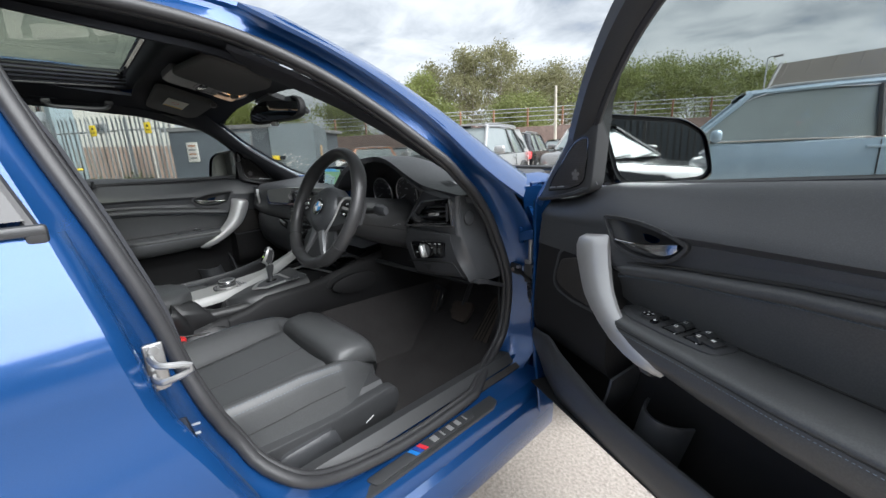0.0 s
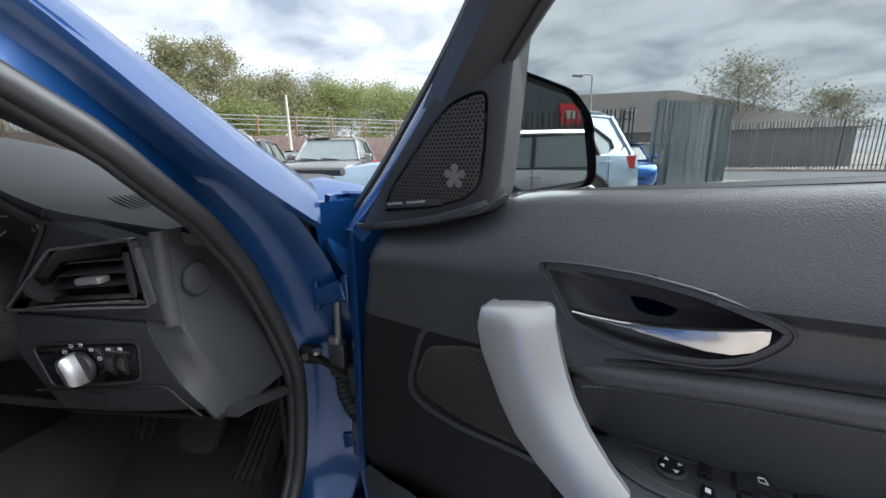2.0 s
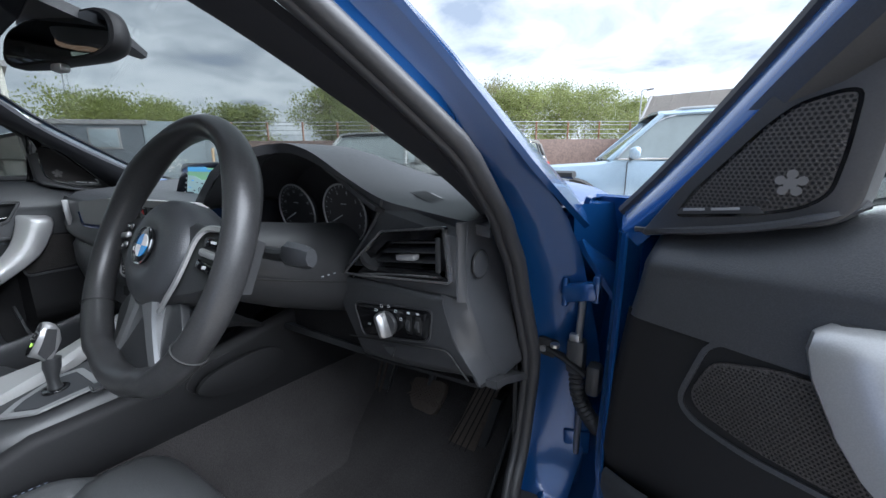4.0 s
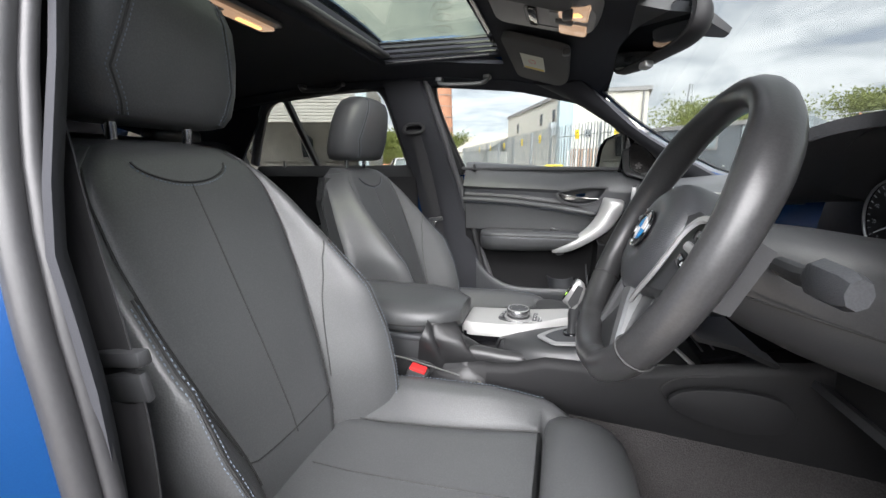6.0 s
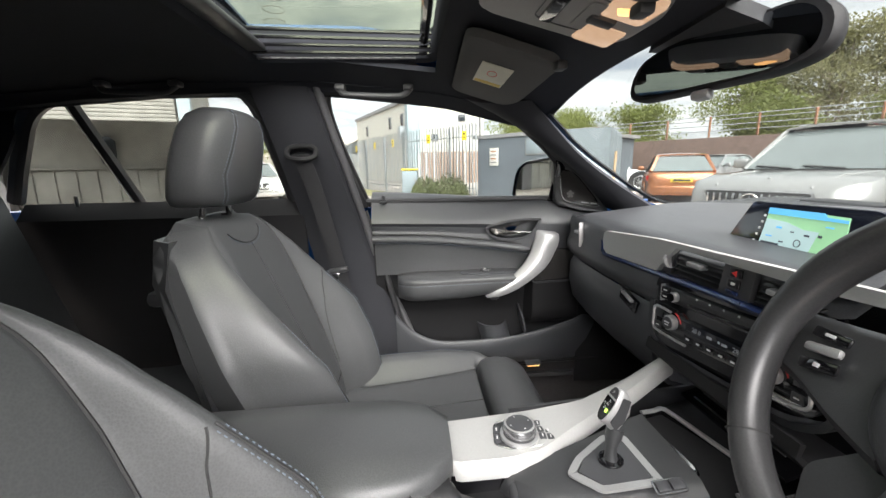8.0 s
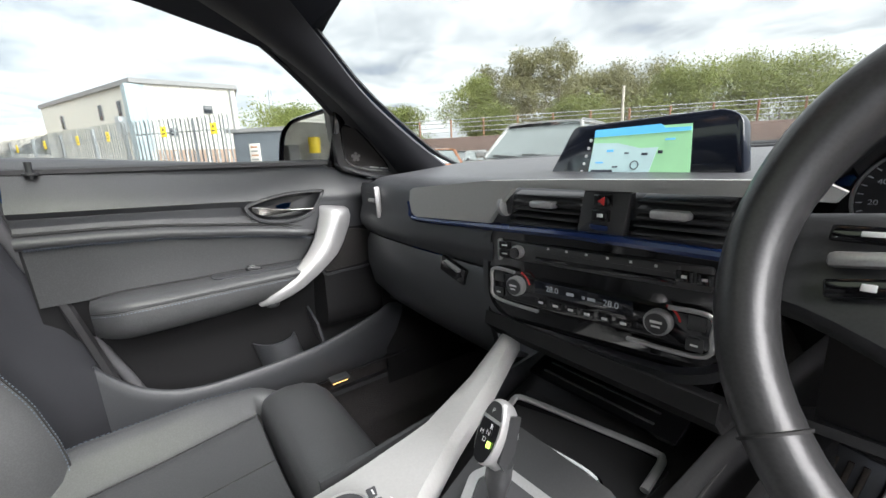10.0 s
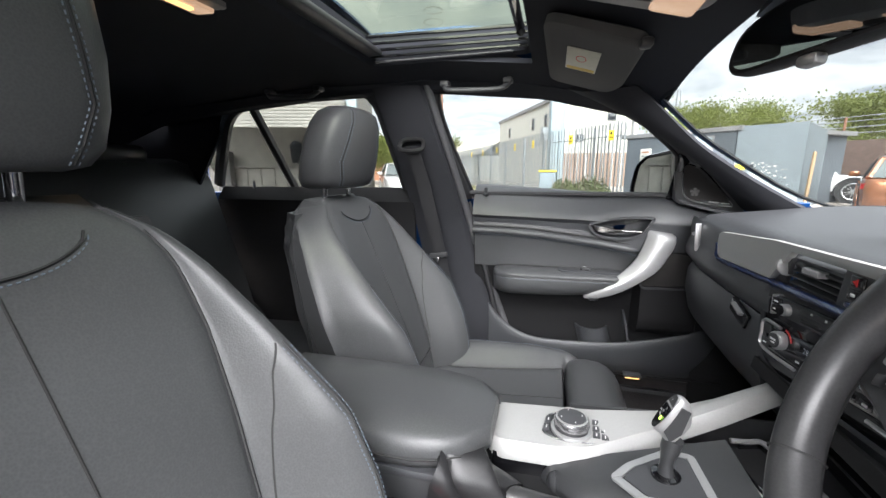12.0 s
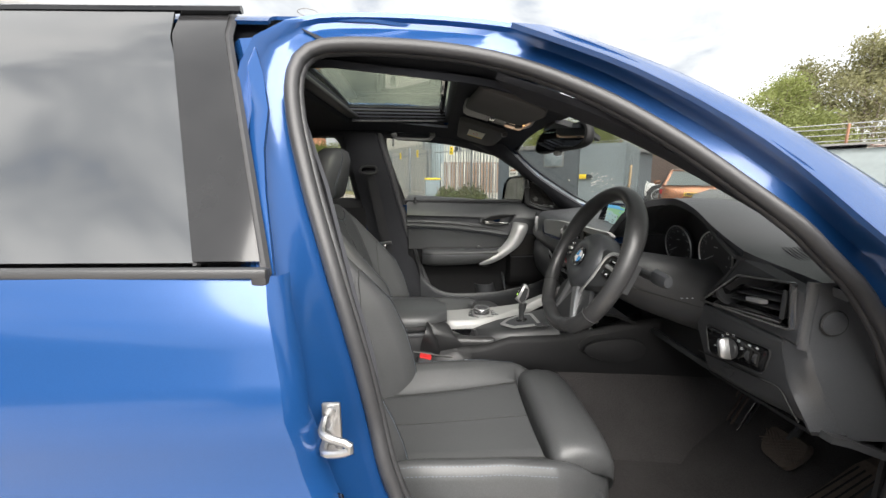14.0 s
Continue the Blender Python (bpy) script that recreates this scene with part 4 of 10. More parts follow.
    for (a, b), (c, d), f, thick in (((.268, .900), (.328, .908), -.012, .018), ((.259, .892), (.332, .902), -.022, .026), ((.258, .876), (.334, .888), -.028, .030), ((.265, .853), (.341, .866), -.032, .030), ((.277, .831), (.349, .845), -.035, .028), ((.290, .808), (.359, .825), -.039, .026), ((.310, .785), (.375, .805), -.046, .024), ((.337, .765), (.394, .786), -.052, .022), ((.368, .744), (.416, .766), -.056, .020), ((.400, .724), (.440, .748), -.057, .019), ((.432, .708), (.463, .732), -.055, .017), ((.462, .698), (.484, .718), -.050, .015), ((.487, .693), (.499, .707), -.043, .011), ((.500, .692), (.505, .698), -.036, .005)):
        p, q = V(a, 0, b), V(c, 0, d)
        e = V(0, 1, 0)
        ring = []
        for s, y in ((0, 1.0), (-.01, .35), (.04, .08), (.14, .0), (.42, -.05), (.60, -.02), (.74, .14), (.92, .40), (1.0, .62), (1.0, .9), (.9, 1.05), (.5, 1.15)):
            ring.append(p.lerp(q, s) + e * (f + thick * y))
        rings.append(ring)
    part("pull_handle", loft(rings), SATIN, door, "textured silver door pull", 38)
    part("pull_mount", rbox(.060, .03, .030, .008, pose(.300, .002, .888)), HARD, door)
    part("pull_mount", rbox(.030, .06, .030, .008, pose(.475, -.015, .700)), HARD, door)
    # latch in its dished surround
    esc = rounded(LATCH, .010, 3)
    part("latch_surround", frame_ring(esc, .0065, .010, fz(-.004)), SOFT, door, "black latch surround", 30)
    part("latch_lip", tube([V(u, -.0045, z) for u, z in esc], .0016, 6, True), HARD, door)
    cx, cz = .41, .912
    bowl = [[V(cx + (u - cx) * k, y, cz + (z - cz) * k) for u, z in esc] for k, y in ((.95, -.0025), (.88, .004), (.80, .012), (.60, .018), (.2, .020))]
    part("latch_bowl", grid_mesh(bowl, False, True), LATCHBOWL, door, "dished latch bowl with recess shade in its colour", 60)
    rings = []
    for u, z0, z1, y in ((.347, .9000, .9045, -.004), (.365, .8995, .9045, -.007), (.388, .8990, .9055, -.010), (.410, .8985, .9075, -.012), (.430, .8970, .9100, -.013), (.450, .8955, .9135, -.014), (.466, .8965, .9165, -.013), (.478, .9010, .9188, -.011), (.486, .9080, .9195, -.008)):
        rings.append([V(u, y + .005, z0), V(u, y, z0 + .0006), V(u, y - .0015, (z0 + z1) / 2), V(u, y - .001, z1 - .001), V(u, y + .001, z1), V(u, y + .007, z1)])
    part("latch_lever", loft(rings), mat("satin polished lever", (.66, .65, .63), .2, 1.0, 60, .03, .06), door, "polished metal latch lever", 50)
    # round lower speaker behind the pull
    spk = rounded([(.180, .822), (.235, .838), (.330, .842), (.345, .800), (.335, .735), (.292, .737), (.232, .741), (.172, .757), (.162, .775)], .014, 4)
    part("speaker_surround", frame_ring(rounded([(.172, .846), (.233, .862), (.335, .866), (.35, .80), (.34, .722), (.292, .726), (.225, .726), (.165, .738), (.147, .760)], .02, 4), .006, .004, fz(-.0032)), SOFT, door)
    sm = part("speaker_mesh", slab(spk, .004, fz(-.0036), .001), MESHGRILLE, door, "fine brown-black speaker mesh")
    perforation(spk, .0042, .0013, fz(-.0042), door)
    # pocket: tall outer wall, rolled lip, divider and bottle ring
    rings = []
    lip = spline([(.060, 0, .590), (.11, 0, .600), (.165, 0, .612), (.215, 0, .596), (.30, 0, .574), (.42, 0, .553), (.60, 0, .549), (end - .10, 0, .552), (end, 0, .56)], 44) if driver else spline([(.060, 0, .590), (.11, 0, .600), (.165, 0, .612), (.215, 0, .596), (.30, 0, .574), (.42, 0, .553), (.60, 0, .545), (.68, 0, .555), (.74, 0, .585), (.78, 0, .625), (.80, 0, .655)], 44)
    for i, p in enumerate(lip):
        f = ramp(p.x, [.06, .12, .2, .4, .97], [.0, -.016, -.032, -.042, -.045])
        low = ramp(p.x, [.06, .12, .2, .35, .97], [.50, .46, .437, .433, .43])
        rings.append([V(p.x, f + .024, p.z - .05), V(p.x, f + .013, p.z - .006), V(p.x, f + .008, p.z), V(p.x, f + .002, p.z - .001), V(p.x, f - .002, p.z - .008), V(p.x, f - .002, p.z - .03), V(p.x, f + .004, (p.z + low) / 2 - .01), V(p.x, f + .016, low + .012), V(p.x, f + .032, low), V(p.x, .07, low - .004)])
    part("pocket", sheet(rings, -.004), SOFT, door, "black plastic map pocket", 50)
    part("pocket_floor", sheet([[V(u, y, .452 + .1 * (y - .0) ** 2) for y in (-.03, .02, .07)] for u in np.linspace(.10, end - .06, 10)], .004), MATT, door)
    part("pocket_divider", sheet([[V(.322 + .05 * t + .012 * math.sin(3 * t), .062 - .085 * s + .01 * t, .47 + .165 * t - .03 * s * t) for s in np.linspace(0, 1, 5)] for t in np.linspace(0, 1, 8)], .006), SOFT, door, "curved pocket divider")
    part("bottle_holder", sheet([[V(.440 + .050 * math.sin(a) + .03 * t, .060 - .062 * math.cos(a), .46 + .12 * t) for a in np.linspace(-1.25, 1.25, 12)] for t in np.linspace(0, 1, 5)], .005), SOFT, door, "curved bottle holder")
    # sail panel with perforated tweeter cover
    sail = rounded([(.078, .950), (.255, .985), (.271, 1.003), (.277, 1.060), (.285, 1.155), (.345, 1.230), (.330, 1.252), (.235, 1.150), (.120, 1.010)], .012)
    part("sail_panel", loft([[V(u, y + ramp(z, [1.15, 1.26], [0, -.045]), z) for u, z in ((.19 + (a - .19) * k, 1.06 + (b - 1.06) * k) for a, b in sail)] for k, y in ((1.0, .03), (1.0, .006), (.985, .0), (.95, -.002))]), HARD, door, "black corner panel", 40)
    part("sail_foot", tube(spline([(.072, .006, .958), (.14, -.002, .966), (.205, -.003, .979), (.250, -.001, .994), (.272, .012, 1.006)], 24), .0045, 6), SOFT, door)
    tw = rounded([(.123, .982), (.194, .990), (.232, 1.000), (.249, 1.014), (.254, 1.050), (.256, 1.098), (.243, 1.100), (.215, 1.092), (.194, 1.074), (.166, 1.042), (.138, 1.010)], .010, 3)
    part("tweeter_rim", frame_ring([(.19 + (u - .19) * 1.04, 1.045 + (v - 1.045) * 1.04) for u, v in tw], .0035, .003, fz(-.0030)), GLOSS, door)
    part("tweeter_mesh", slab(tw, .003, fz(-.0028), .0008), MESHGRILLE, door, "perforated tweeter mesh")
    perforation(list(tw), .0046, .0016, fz(-.0034), door)
    tweet = disc(.0055, .002, pose(.2215, -.0036, 1.022, 90, 0, 0), 16)
    for k in range(5):
        a = 2 * math.pi * k / 5 + .3
        disc(.0042, .0016, pose(.2215 + .0085 * math.cos(a), -.0036, 1.022 + .0085 * math.sin(a), 90, 0, 0), 12, bm=tweet)
    part("tweeter", tweet, SPOKEGREY, door, "pale tweeter seen through the mesh")
    part("maker_plate", slab([(.124, .9835), (.205, .9925), (.200, .999), (.127, .991)], .002, fz(-.0042)), HARD, door, "dark maker's plate")
    for u, w in ((.142, .022), (.172, .026)):
        part("plate_bar", rbox(w, .001, .0028, .0003, pose(u, -.0048, .9855 + .11 * (u - .124) + .003, 0, -6.5, 0)), SATIN, door)
    if not driver:
        return
    # painted leading edge of the window frame, with its outer seal
    edge = [V(.055, .012, .945), V(.122, .012, 1.018), V(.215, .010, 1.132), V(.285, -.012, 1.212), V(.345, -.04, 1.275)]
    run = spline(edge, 20)
    part("frame_front", sheet([[p + V(.020, -.004, -.010), p + V(.012, -.010, .0), p + V(-.004, -.004, .010), p + V(-.020, .020, .018), p + V(-.034, .045, .024)] for p in run], .004), BLUE, door, "blue leading edge of the door frame", 50)
    part("outer_seal", tube([p + V(-.038, .050, .026) for p in run], .009, 8), RUBBER, door, "black outer seal")
    rows = []
    for z in np.linspace(.34, .952, 16):
        u = ramp(z, [.34, .50, .60, .80, .95], [.085, .060, .044, .050, .052])
        rows.append([V(u + .012, .004, z), V(u + .002, .006, z), V(u - .003, .016, z), V(u - .008, .045, z), V(u - .016, .075, z), V(u - .018, .10, z), V(u - .010, .125, z)])
    part("front_face", sheet(rows, -.005), BLUE, door, "blue front face of the door", 50)
    part("door_bottom", sheet([[V(u, y, .428 - .02 * y) for y in (.0, .06, .13)] for u in np.linspace(.07, end, 8)], .012), HARD, door)


def build_door(driver):
    word = "driver's" if driver else "passenger"
    door = thing("front_door", ("wide open " if driver else "closed ") + "blue front door with black leather lining and silver pull", "car door")
    PLACE.append(PLACE[-1] @ Matrix(((0, 1, 0, .70), (-1, 0, 0, .742), (0, 0, 1, 0), (0, 0, 0, 1))))
    door_lining(door, driver)
    PLACE.pop()
    # window frame and glass
    up = [p for p in LOOP if p.z > .99]
    up = sorted(up, key=lambda p: 0)
    start = max(range(len(LOOP)), key=lambda i: LOOP[i].y if LOOP[i].z > .985 and LOOP[i - 1].z <= .985 or LOOP[i].z > .985 and LOOP[(i + 1) % len(LOOP)].z <= .985 else -9)
    step = 1 if LOOP[(start + 1) % len(LOOP)].z > .985 else -1
    run = []
    i = start
    while LOOP[i % len(LOOP)].z > .985:
        run.append(LOOP[i % len(LOOP)])
        i += step
    outer, mid, inner = [], [], []
    cy, cz = .2, 1.0
    fr = []
    for k, p in enumerate(run):
        t = (run[min(k + 1, len(run) - 1)] - run[max(k - 1, 0)]).normalized()
        n_ = V(0, -t.z, t.y)
        if n_.dot(V(0, cy - p.y, 1.1 - p.z)) < 0:
            n_ = -n_
        row = []
        for inn, dx in ((-.040, -.004), (-.032, .002), (-.012, .002), (.0, -.006), (.006, -.020), (.0, -.036), (-.016, -.044), (-.036, -.036)):
            q = p + n_ * inn
            row.append(V(body_x(q.z) + dx, q.y, q.z))
        fr.append(row)
    part("window_frame", loft(fr, True), HARD, door, "black window frame")
    chan = [V(body_x(r[4].z) - .018, r[4].y, r[4].z) for r in fr]
    part("glass_channel", tube([r[4] for r in fr], .007, 6), RUBBER, door, "rubber glass channel")
    part("frame_skin", sheet([[r[7] * 0 + V(r[0].x + .003, r[0].y, r[0].z), V(r[1].x + .003, r[1].y, r[1].z), V(r[2].x + .003, r[2].y, r[2].z)] for r in fr], .002), BLUE, door, "blue outer frame skin")
    zs = np.linspace(1.0, 1.345, 10)
    gl = []
    fy = [(p.y, p.z) for p in run]
    for z in zs:
        ys = [y for y, zz in fy if abs(zz - z) < .03]
        y1 = max([y for y in ys if y > .05] or [max(y for y, zz in fy if zz > z - .02)])
        y0 = min([y for y in ys if y < .05] or [min(y for y, zz in fy if zz > z - .02)])
        gl.append([V(body_x(z) - .014, y0 + (y1 - y0) * t, z) for t in np.linspace(0, 1, 6)])
    pane = part("window", sheet(gl, .004), DARKBLUEGLASS, door, "clear raised window")
    pane.visible_shadow = False
    rise = .03 if driver else 0
    part("waist_seal", tube([V(.772 if driver else .735, -.14, 1.013 + rise), V(.772 if driver else .735, .46 if driver else .53, 1.010 - .45 * rise)], .008, 6), RUBBER, door)
    part("lock_pin", tube([V(.722, -.085, 1.0), V(.722, -.085, 1.03)], lambda t: .004 if t < .6 else .0055, 8), HARD, door, "black lock pin")
    part("lock_base", disc(.011, .006, pose(.722, -.085, 1.009), 16, bevel=.002), HARD, door)
    # outer skin and hinge edge
    sk = []
    for z in np.linspace(.30, .99, 14):
        x = body_x(z) + .004 + 0.010 * math.exp(-((z - .86) / .02) ** 2) - 0.012 * math.exp(-((z - .74) / .06) ** 2)
        f = ramp(z, [.3, .5, .9, .99], [.84, .87, .86, .80])
        sk.append([V(x - .06, f - .02, z), V(x - .03, f - .004, z), V(x - .008, f, z)] + [V(x, y, z) for y in np.linspace(f - .012, rear_y(z) - .055, 10)] + [V(x - .05, rear_y(z) - .055, z), V(x - .10, rear_y(z) - .02, z)])
    part("door_skin", sheet(sk, .008), BLUE, door, "blue door skin")
    rows = []
    for z in np.linspace(.32, .94, 14):
        f = ramp(z, [.5, .63, .75, .84, .95, .99], [.795, .809, .825, .822, .745, .71])
        rows.append([V(.745, .66, z), V(.742, f - .05, z), V(.744, f - .014, z), V(.752, f - .002, z), V(.77, f + .006, z), V(.80, f + .012, z), V(.83, f + .016, z)])
    if not driver:
        part("front_face", sheet(rows, .008), BLUE, door, "blue front face of the door")
    part("door_seal", tube([V(.735, rear_y(z) - .012, z) for z in np.linspace(.42, .98, 10)], .010, 6), RUBBER, door)
    if not driver:
        part("door_bottom", sheet([[V(x, y, .375 - .03 * (x - .70) / .1) for x in (.70, .76, .83)] for y in np.linspace(.05, .80, 5)], .012), HARD, door)
    # mirror
    mc = V(.912, .488, 1.064) if driver else V(.835, .43, 1.06)
    glass_pts = rounded([(-.13, .074), (.04, .060), (.092, .032), (.118, -.046), (.100, -.062), (-.07, -.068), (-.10, -.05), (-.135, .05)], .02)
    g_out = [(u * 1.10 - .004, v * 1.14) for u, v in glass_pts]
    ang = -14 if driver else -16
    mm = Matrix.Translation(mc) @ Matrix.Rotation(radians(ang), 4, "Z") @ Matrix(((1, 0, 0, 0), (0, 0, -1, 0), (0, 1, 0, 0), (0, 0, 0, 1)))
    rings = []
    for k, dz in ((.99, .004), (1.03, .0), (1.04, -.012), (1.02, -.03), (.93, -.065), (.72, -.095), (.40, -.112)):
        rings.append([mm @ V(u * k, v * k, dz) for u, v in g_out])
    bm = bmesh.new()
    vs = [[bm.verts.new(q) for q in r] for r in rings]
    for a, b in zip(vs, vs[1:]):
        for j in range(len(a)):
            bm.faces.new((a[j], a[(j + 1) % len(a)], b[(j + 1) % len(a)], b[j]))
    bm.faces.new(vs[-1])
    bmesh.ops.recalc_face_normals(bm, faces=bm.faces)
    housing = part("mirror_housing", bm, GLOSS, door, "black and blue mirror housing", 50)
    part("mirror_cap", loft([[mm @ V(u * k, v * k + .002, dz) for u, v in g_out] for k, dz in ((1.035, -.045), (1.0, -.062), (.80, -.098), (.45, -.117))]), BLUE, housing, "blue mirror cap", 60)
    part("mirror_glass", slab(glass_pts, .003, mm @ Matrix.Translation((0, 0, -.004))), MIRROR, housing, "door mirror glass")
    part("mirror_inner", slab(g_out, .002, mm @ Matrix.Translation((0, 0, -.010))), HARD, housing)
    part("mirror_arm", loft([[V(x, y + .03 * u, z + .02 * v) for u, v in ((-1, -1), (1, -1), (1, 1), (-1, 1))] for x, y, z in ((.75, .56, 1.005), (.80, .555, 1.0), (.86, .56, 1.012))]), GLOSS, housing)
    return door


PLACE.append(DOOR_FACE @ Matrix(((0, -1, 0, .742), (1, 0, 0, -.70), (0, 0, 1, 0), (0, 0, 0, 1))))
build_door(True)
PLACE.pop()
PLACE.append(Matrix.Diagonal((-1, 1, 1, 1)))
build_door(False)
PLACE.pop()

# rear left door lining and window, closed
PLACE.append(Matrix.Diagonal((-1, 1, 1, 1)))
for side in (1, -1):
    if side < 0:
        PLACE[-1] = Matrix.Identity(4)
    rl = thing("rear_door_lining", "black rear door lining below a privacy window", "door lining")
    rows = []
    for z in np.linspace(.40, 1.028, 14):
        x = ramp(z, [.40, .70, .72, .90, .98, 1.01, 1.028], [.72, .715, .70, .705, .69, .70, .73])
        rows.append([V(x, y, z) for y in np.linspace(-.33, -1.16, 8)])
    part("lining", sheet(rows, -0.01), MATT, rl)
    part("armrest", rbox(.09, .36, .05, .02, pose(.67, -.62, .74)), LEATHER, rl)
    part("latch", tube([V(.69, -.47, .90), V(.672, -.53, .897), V(.69, -.58, .90)], .008, 6), CHROME, rl)
    part("lock_pin", tube([V(.715, -1.0, 1.02), V(.715, -1.0, 1.05)], .005, 8), HARD, rl)
    rows = []
    fr_pts = spline([(0, -.365, 1.02), (0, -.385, 1.20), (0, -.40, 1.29), (0, -.44, 1.325), (0, -.55, 1.335), (0, -.80, 1.322), (0, -.95, 1.285), (0, -1.06, 1.18), (0, -1.18, 1.04)], 40)
    part("window_frame", tube([V(body_x(p.z) - .045, p.y, p.z) for p in fr_pts], .022, 8, flat=.8), HARD, rl, "black rear window frame")
    part("window_divider", tube([V(body_x(1.32) - .04, -.865, 1.325), V(body_x(1.02) - .035, -.84, 1.02)], .016, 6), HARD, rl, "black window divider")
    if side > 0:
        gl = [[V(body_x(z) - .02, y, z) for y in np.linspace(-.34, -1.2, 8)] for z in np.linspace(1.02, 1.36, 6)]
        pane = part("window", sheet(gl, -0.004), SIDEGLASS, rl, "dark privacy window")
        pane.visible_shadow = False
PLACE.pop()

# ---- dashboard ----
SCREEN_BODY = mat("screen glass black", (0.008, 0.010, 0.016), 0.12, 0, 30, 0, 0.1, coat=0.5)


def lit(name, colour, power):
    return mat(name, colour, 0.3, 0, 30, 0, 0.08, glow=colour, glow_power=power)


MAP_GREEN = lit("map land", (0.30, 0.58, 0.32), 0.12)
MAP_GREY = lit("map town", (0.42, 0.58, 0.58), 0.12)
MAP_BLUE = lit("map header", (0.10, 0.40, 0.72), 0.18)
MAP_INK = mat("map ink", (0.05, 0.06, 0.08), 0.4, 0, 30, 0, 0.1)
DARKBLUE = mat("dark blue gloss strip", (0.008, 0.022, 0.09), 0.2, 0.3, 40, 0, 0.1, coat=0.6)
DIAL = mat("dial face", (0.035, 0.035, 0.038), 0.42, 0, 100, 0.02, 0.1)
LITWHITE = lit("dim white figures", (0.36, 0.38, 0.40), 0.03)

dash = thing("dashboard", "black grained dashboard with silver trim strip and vents", "dashboard")


def dash_front(x):
    """y of the dash's upper front edge."""
    return ramp(x, [-.68, -.55, -.40, -.15, .15, .22, .30, .45, .55, .70], [.52, .50, .492, .49, .49, .52, .595, .60, .625, .66])


def dash_z(x, y):
    f = dash_front(x)
    z = .972 + .018 * min(1, max(0, (y - f) / .25)) + ramp(y, [.6, 1.1], [0, .018])
    d = y - f
    z -= .022 * max(0, 1 - d / .03) ** 2
    hood = sum(ramp(x + d, [.17, .19, .215, .24, .28, .33, .386, .436, .49, .53, .60, .70], [.968, .985, 1.03, 1.058, 1.078, 1.080, 1.066, 1.041, 1.007, .986, .972, .952]) for d in (-.02, -.012, -.004, .004, .012, .02)) / 6
    fade = min(1, max(0, (1.02 - y) / .32))
    fade = fade * fade * (3 - 2 * fade)
    if x > .165:
        z = z + (hood - z) * fade * min(1, (x - .165) / .02)
    else:
        z -= .02 * max(0, abs(x) - .58) / .1
    return z


xs = np.linspace(-.685, .69, 112)
top = []
for x in xs:
    f = dash_front(x)
    top.append([V(x, f + .004, dash_z(x, f) - .016)] + [V(x, y, dash_z(x, y)) for y in list(f + np.array([0, .008, .02, .045, .08])) + list(np.linspace(f + .13, 1.19 - .16 * max(0, (abs(x) - .45) / .24) ** 2, 12))])
part("dash_top", sheet(top, 0.012), SOFT, dash, "grained soft dash top", 60)
part("demist_vent", rbox(.9, .03, .008, .003, pose(0, 1.08, 1.008)), HARD, dash)
part("top_vent_frame", frame_ring(rounded([(-.045, -.03), (.04, -.03), (.055, .03), (-.03, .03)], .006), .006, .005, pose(.55, .717, dash_z(.55, .717) - .001, 0, 17, -10)), SATIN, dash)
for k in range(6):
    part("top_vent_slat", rbox(.075, .004, .006, .001, pose(.55, .697 + .008 * k, dash_z(.55, .717) - .001, 0, 17, -10)), HARD, dash)

# passenger face, glovebox
def face_rows(x0, x1, nx, prof):
    rows = []
    for x in np.linspace(x0, x1, nx):
        rows.append([V(x, dash_front(x) + dy, z) for dy, z in prof])
    return rows


part("passenger_face", sheet(face_rows(-.665, -.145, 16, [(.0, .958), (-.006, .945), (-.004, .905), (-.008, .895), (-.014, .875), (-.012, .855), (.004, .835)]), -0.01), SOFT, dash, "black passenger side dash face", 60)
part("glovebox_lid", sheet(face_rows(-.64, -.16, 14, [(.004, .832), (-.006, .815), (-.008, .76), (.006, .70), (.04, .66), (.10, .64)]), -0.01), SOFT, dash, "closed glovebox lid", 60)
part("under_panel", sheet([[V(x, y, .64 + .1 * (y - .6)) for x in np.linspace(-.68, -.14, 4)] for y in np.linspace(.58, 1.05, 4)], -0.01), HARD, dash)
part("glovebox_catch", tube([V(-.265, .478, .832), V(-.225, .476, .822)], .006, 6, flat=.5), SATIN, dash, "silver glovebox catch")
part("catch_recess", rbox(.07, .01, .03, .004, pose(-.25, .484, .818, 0, 14, 0)), GLOSS, dash)
# trim strip and blue line
trim = [(-.372, .930), (-.368, .951), (-.355, .957), (-.15, .974), (.0, .978), (.20, .979), (.215, .970), (.21, .962), (.15, .966), (-.10, .966), (-.135, .93), (-.150, .912), (-.352, .903), (-.366, .91)]
part("trim_strip", loft([[V(x, dash_front(x) + dy, z) for x, z in trim] for dy in (-.006, -.016)]), SILVER, dash, "brushed aluminium trim strip")
line = spline([(-.378, 0, .930), (-.372, 0, .912), (-.356, 0, .8985), (-.15, 0, .906), (.0, 0, .912), (.148, 0, .913)], 40)
part("blue_line", tube([V(p.x, dash_front(p.x) - .012, p.z) for p in line], .0058, 8), DARKBLUE, dash, "dark blue accent line")
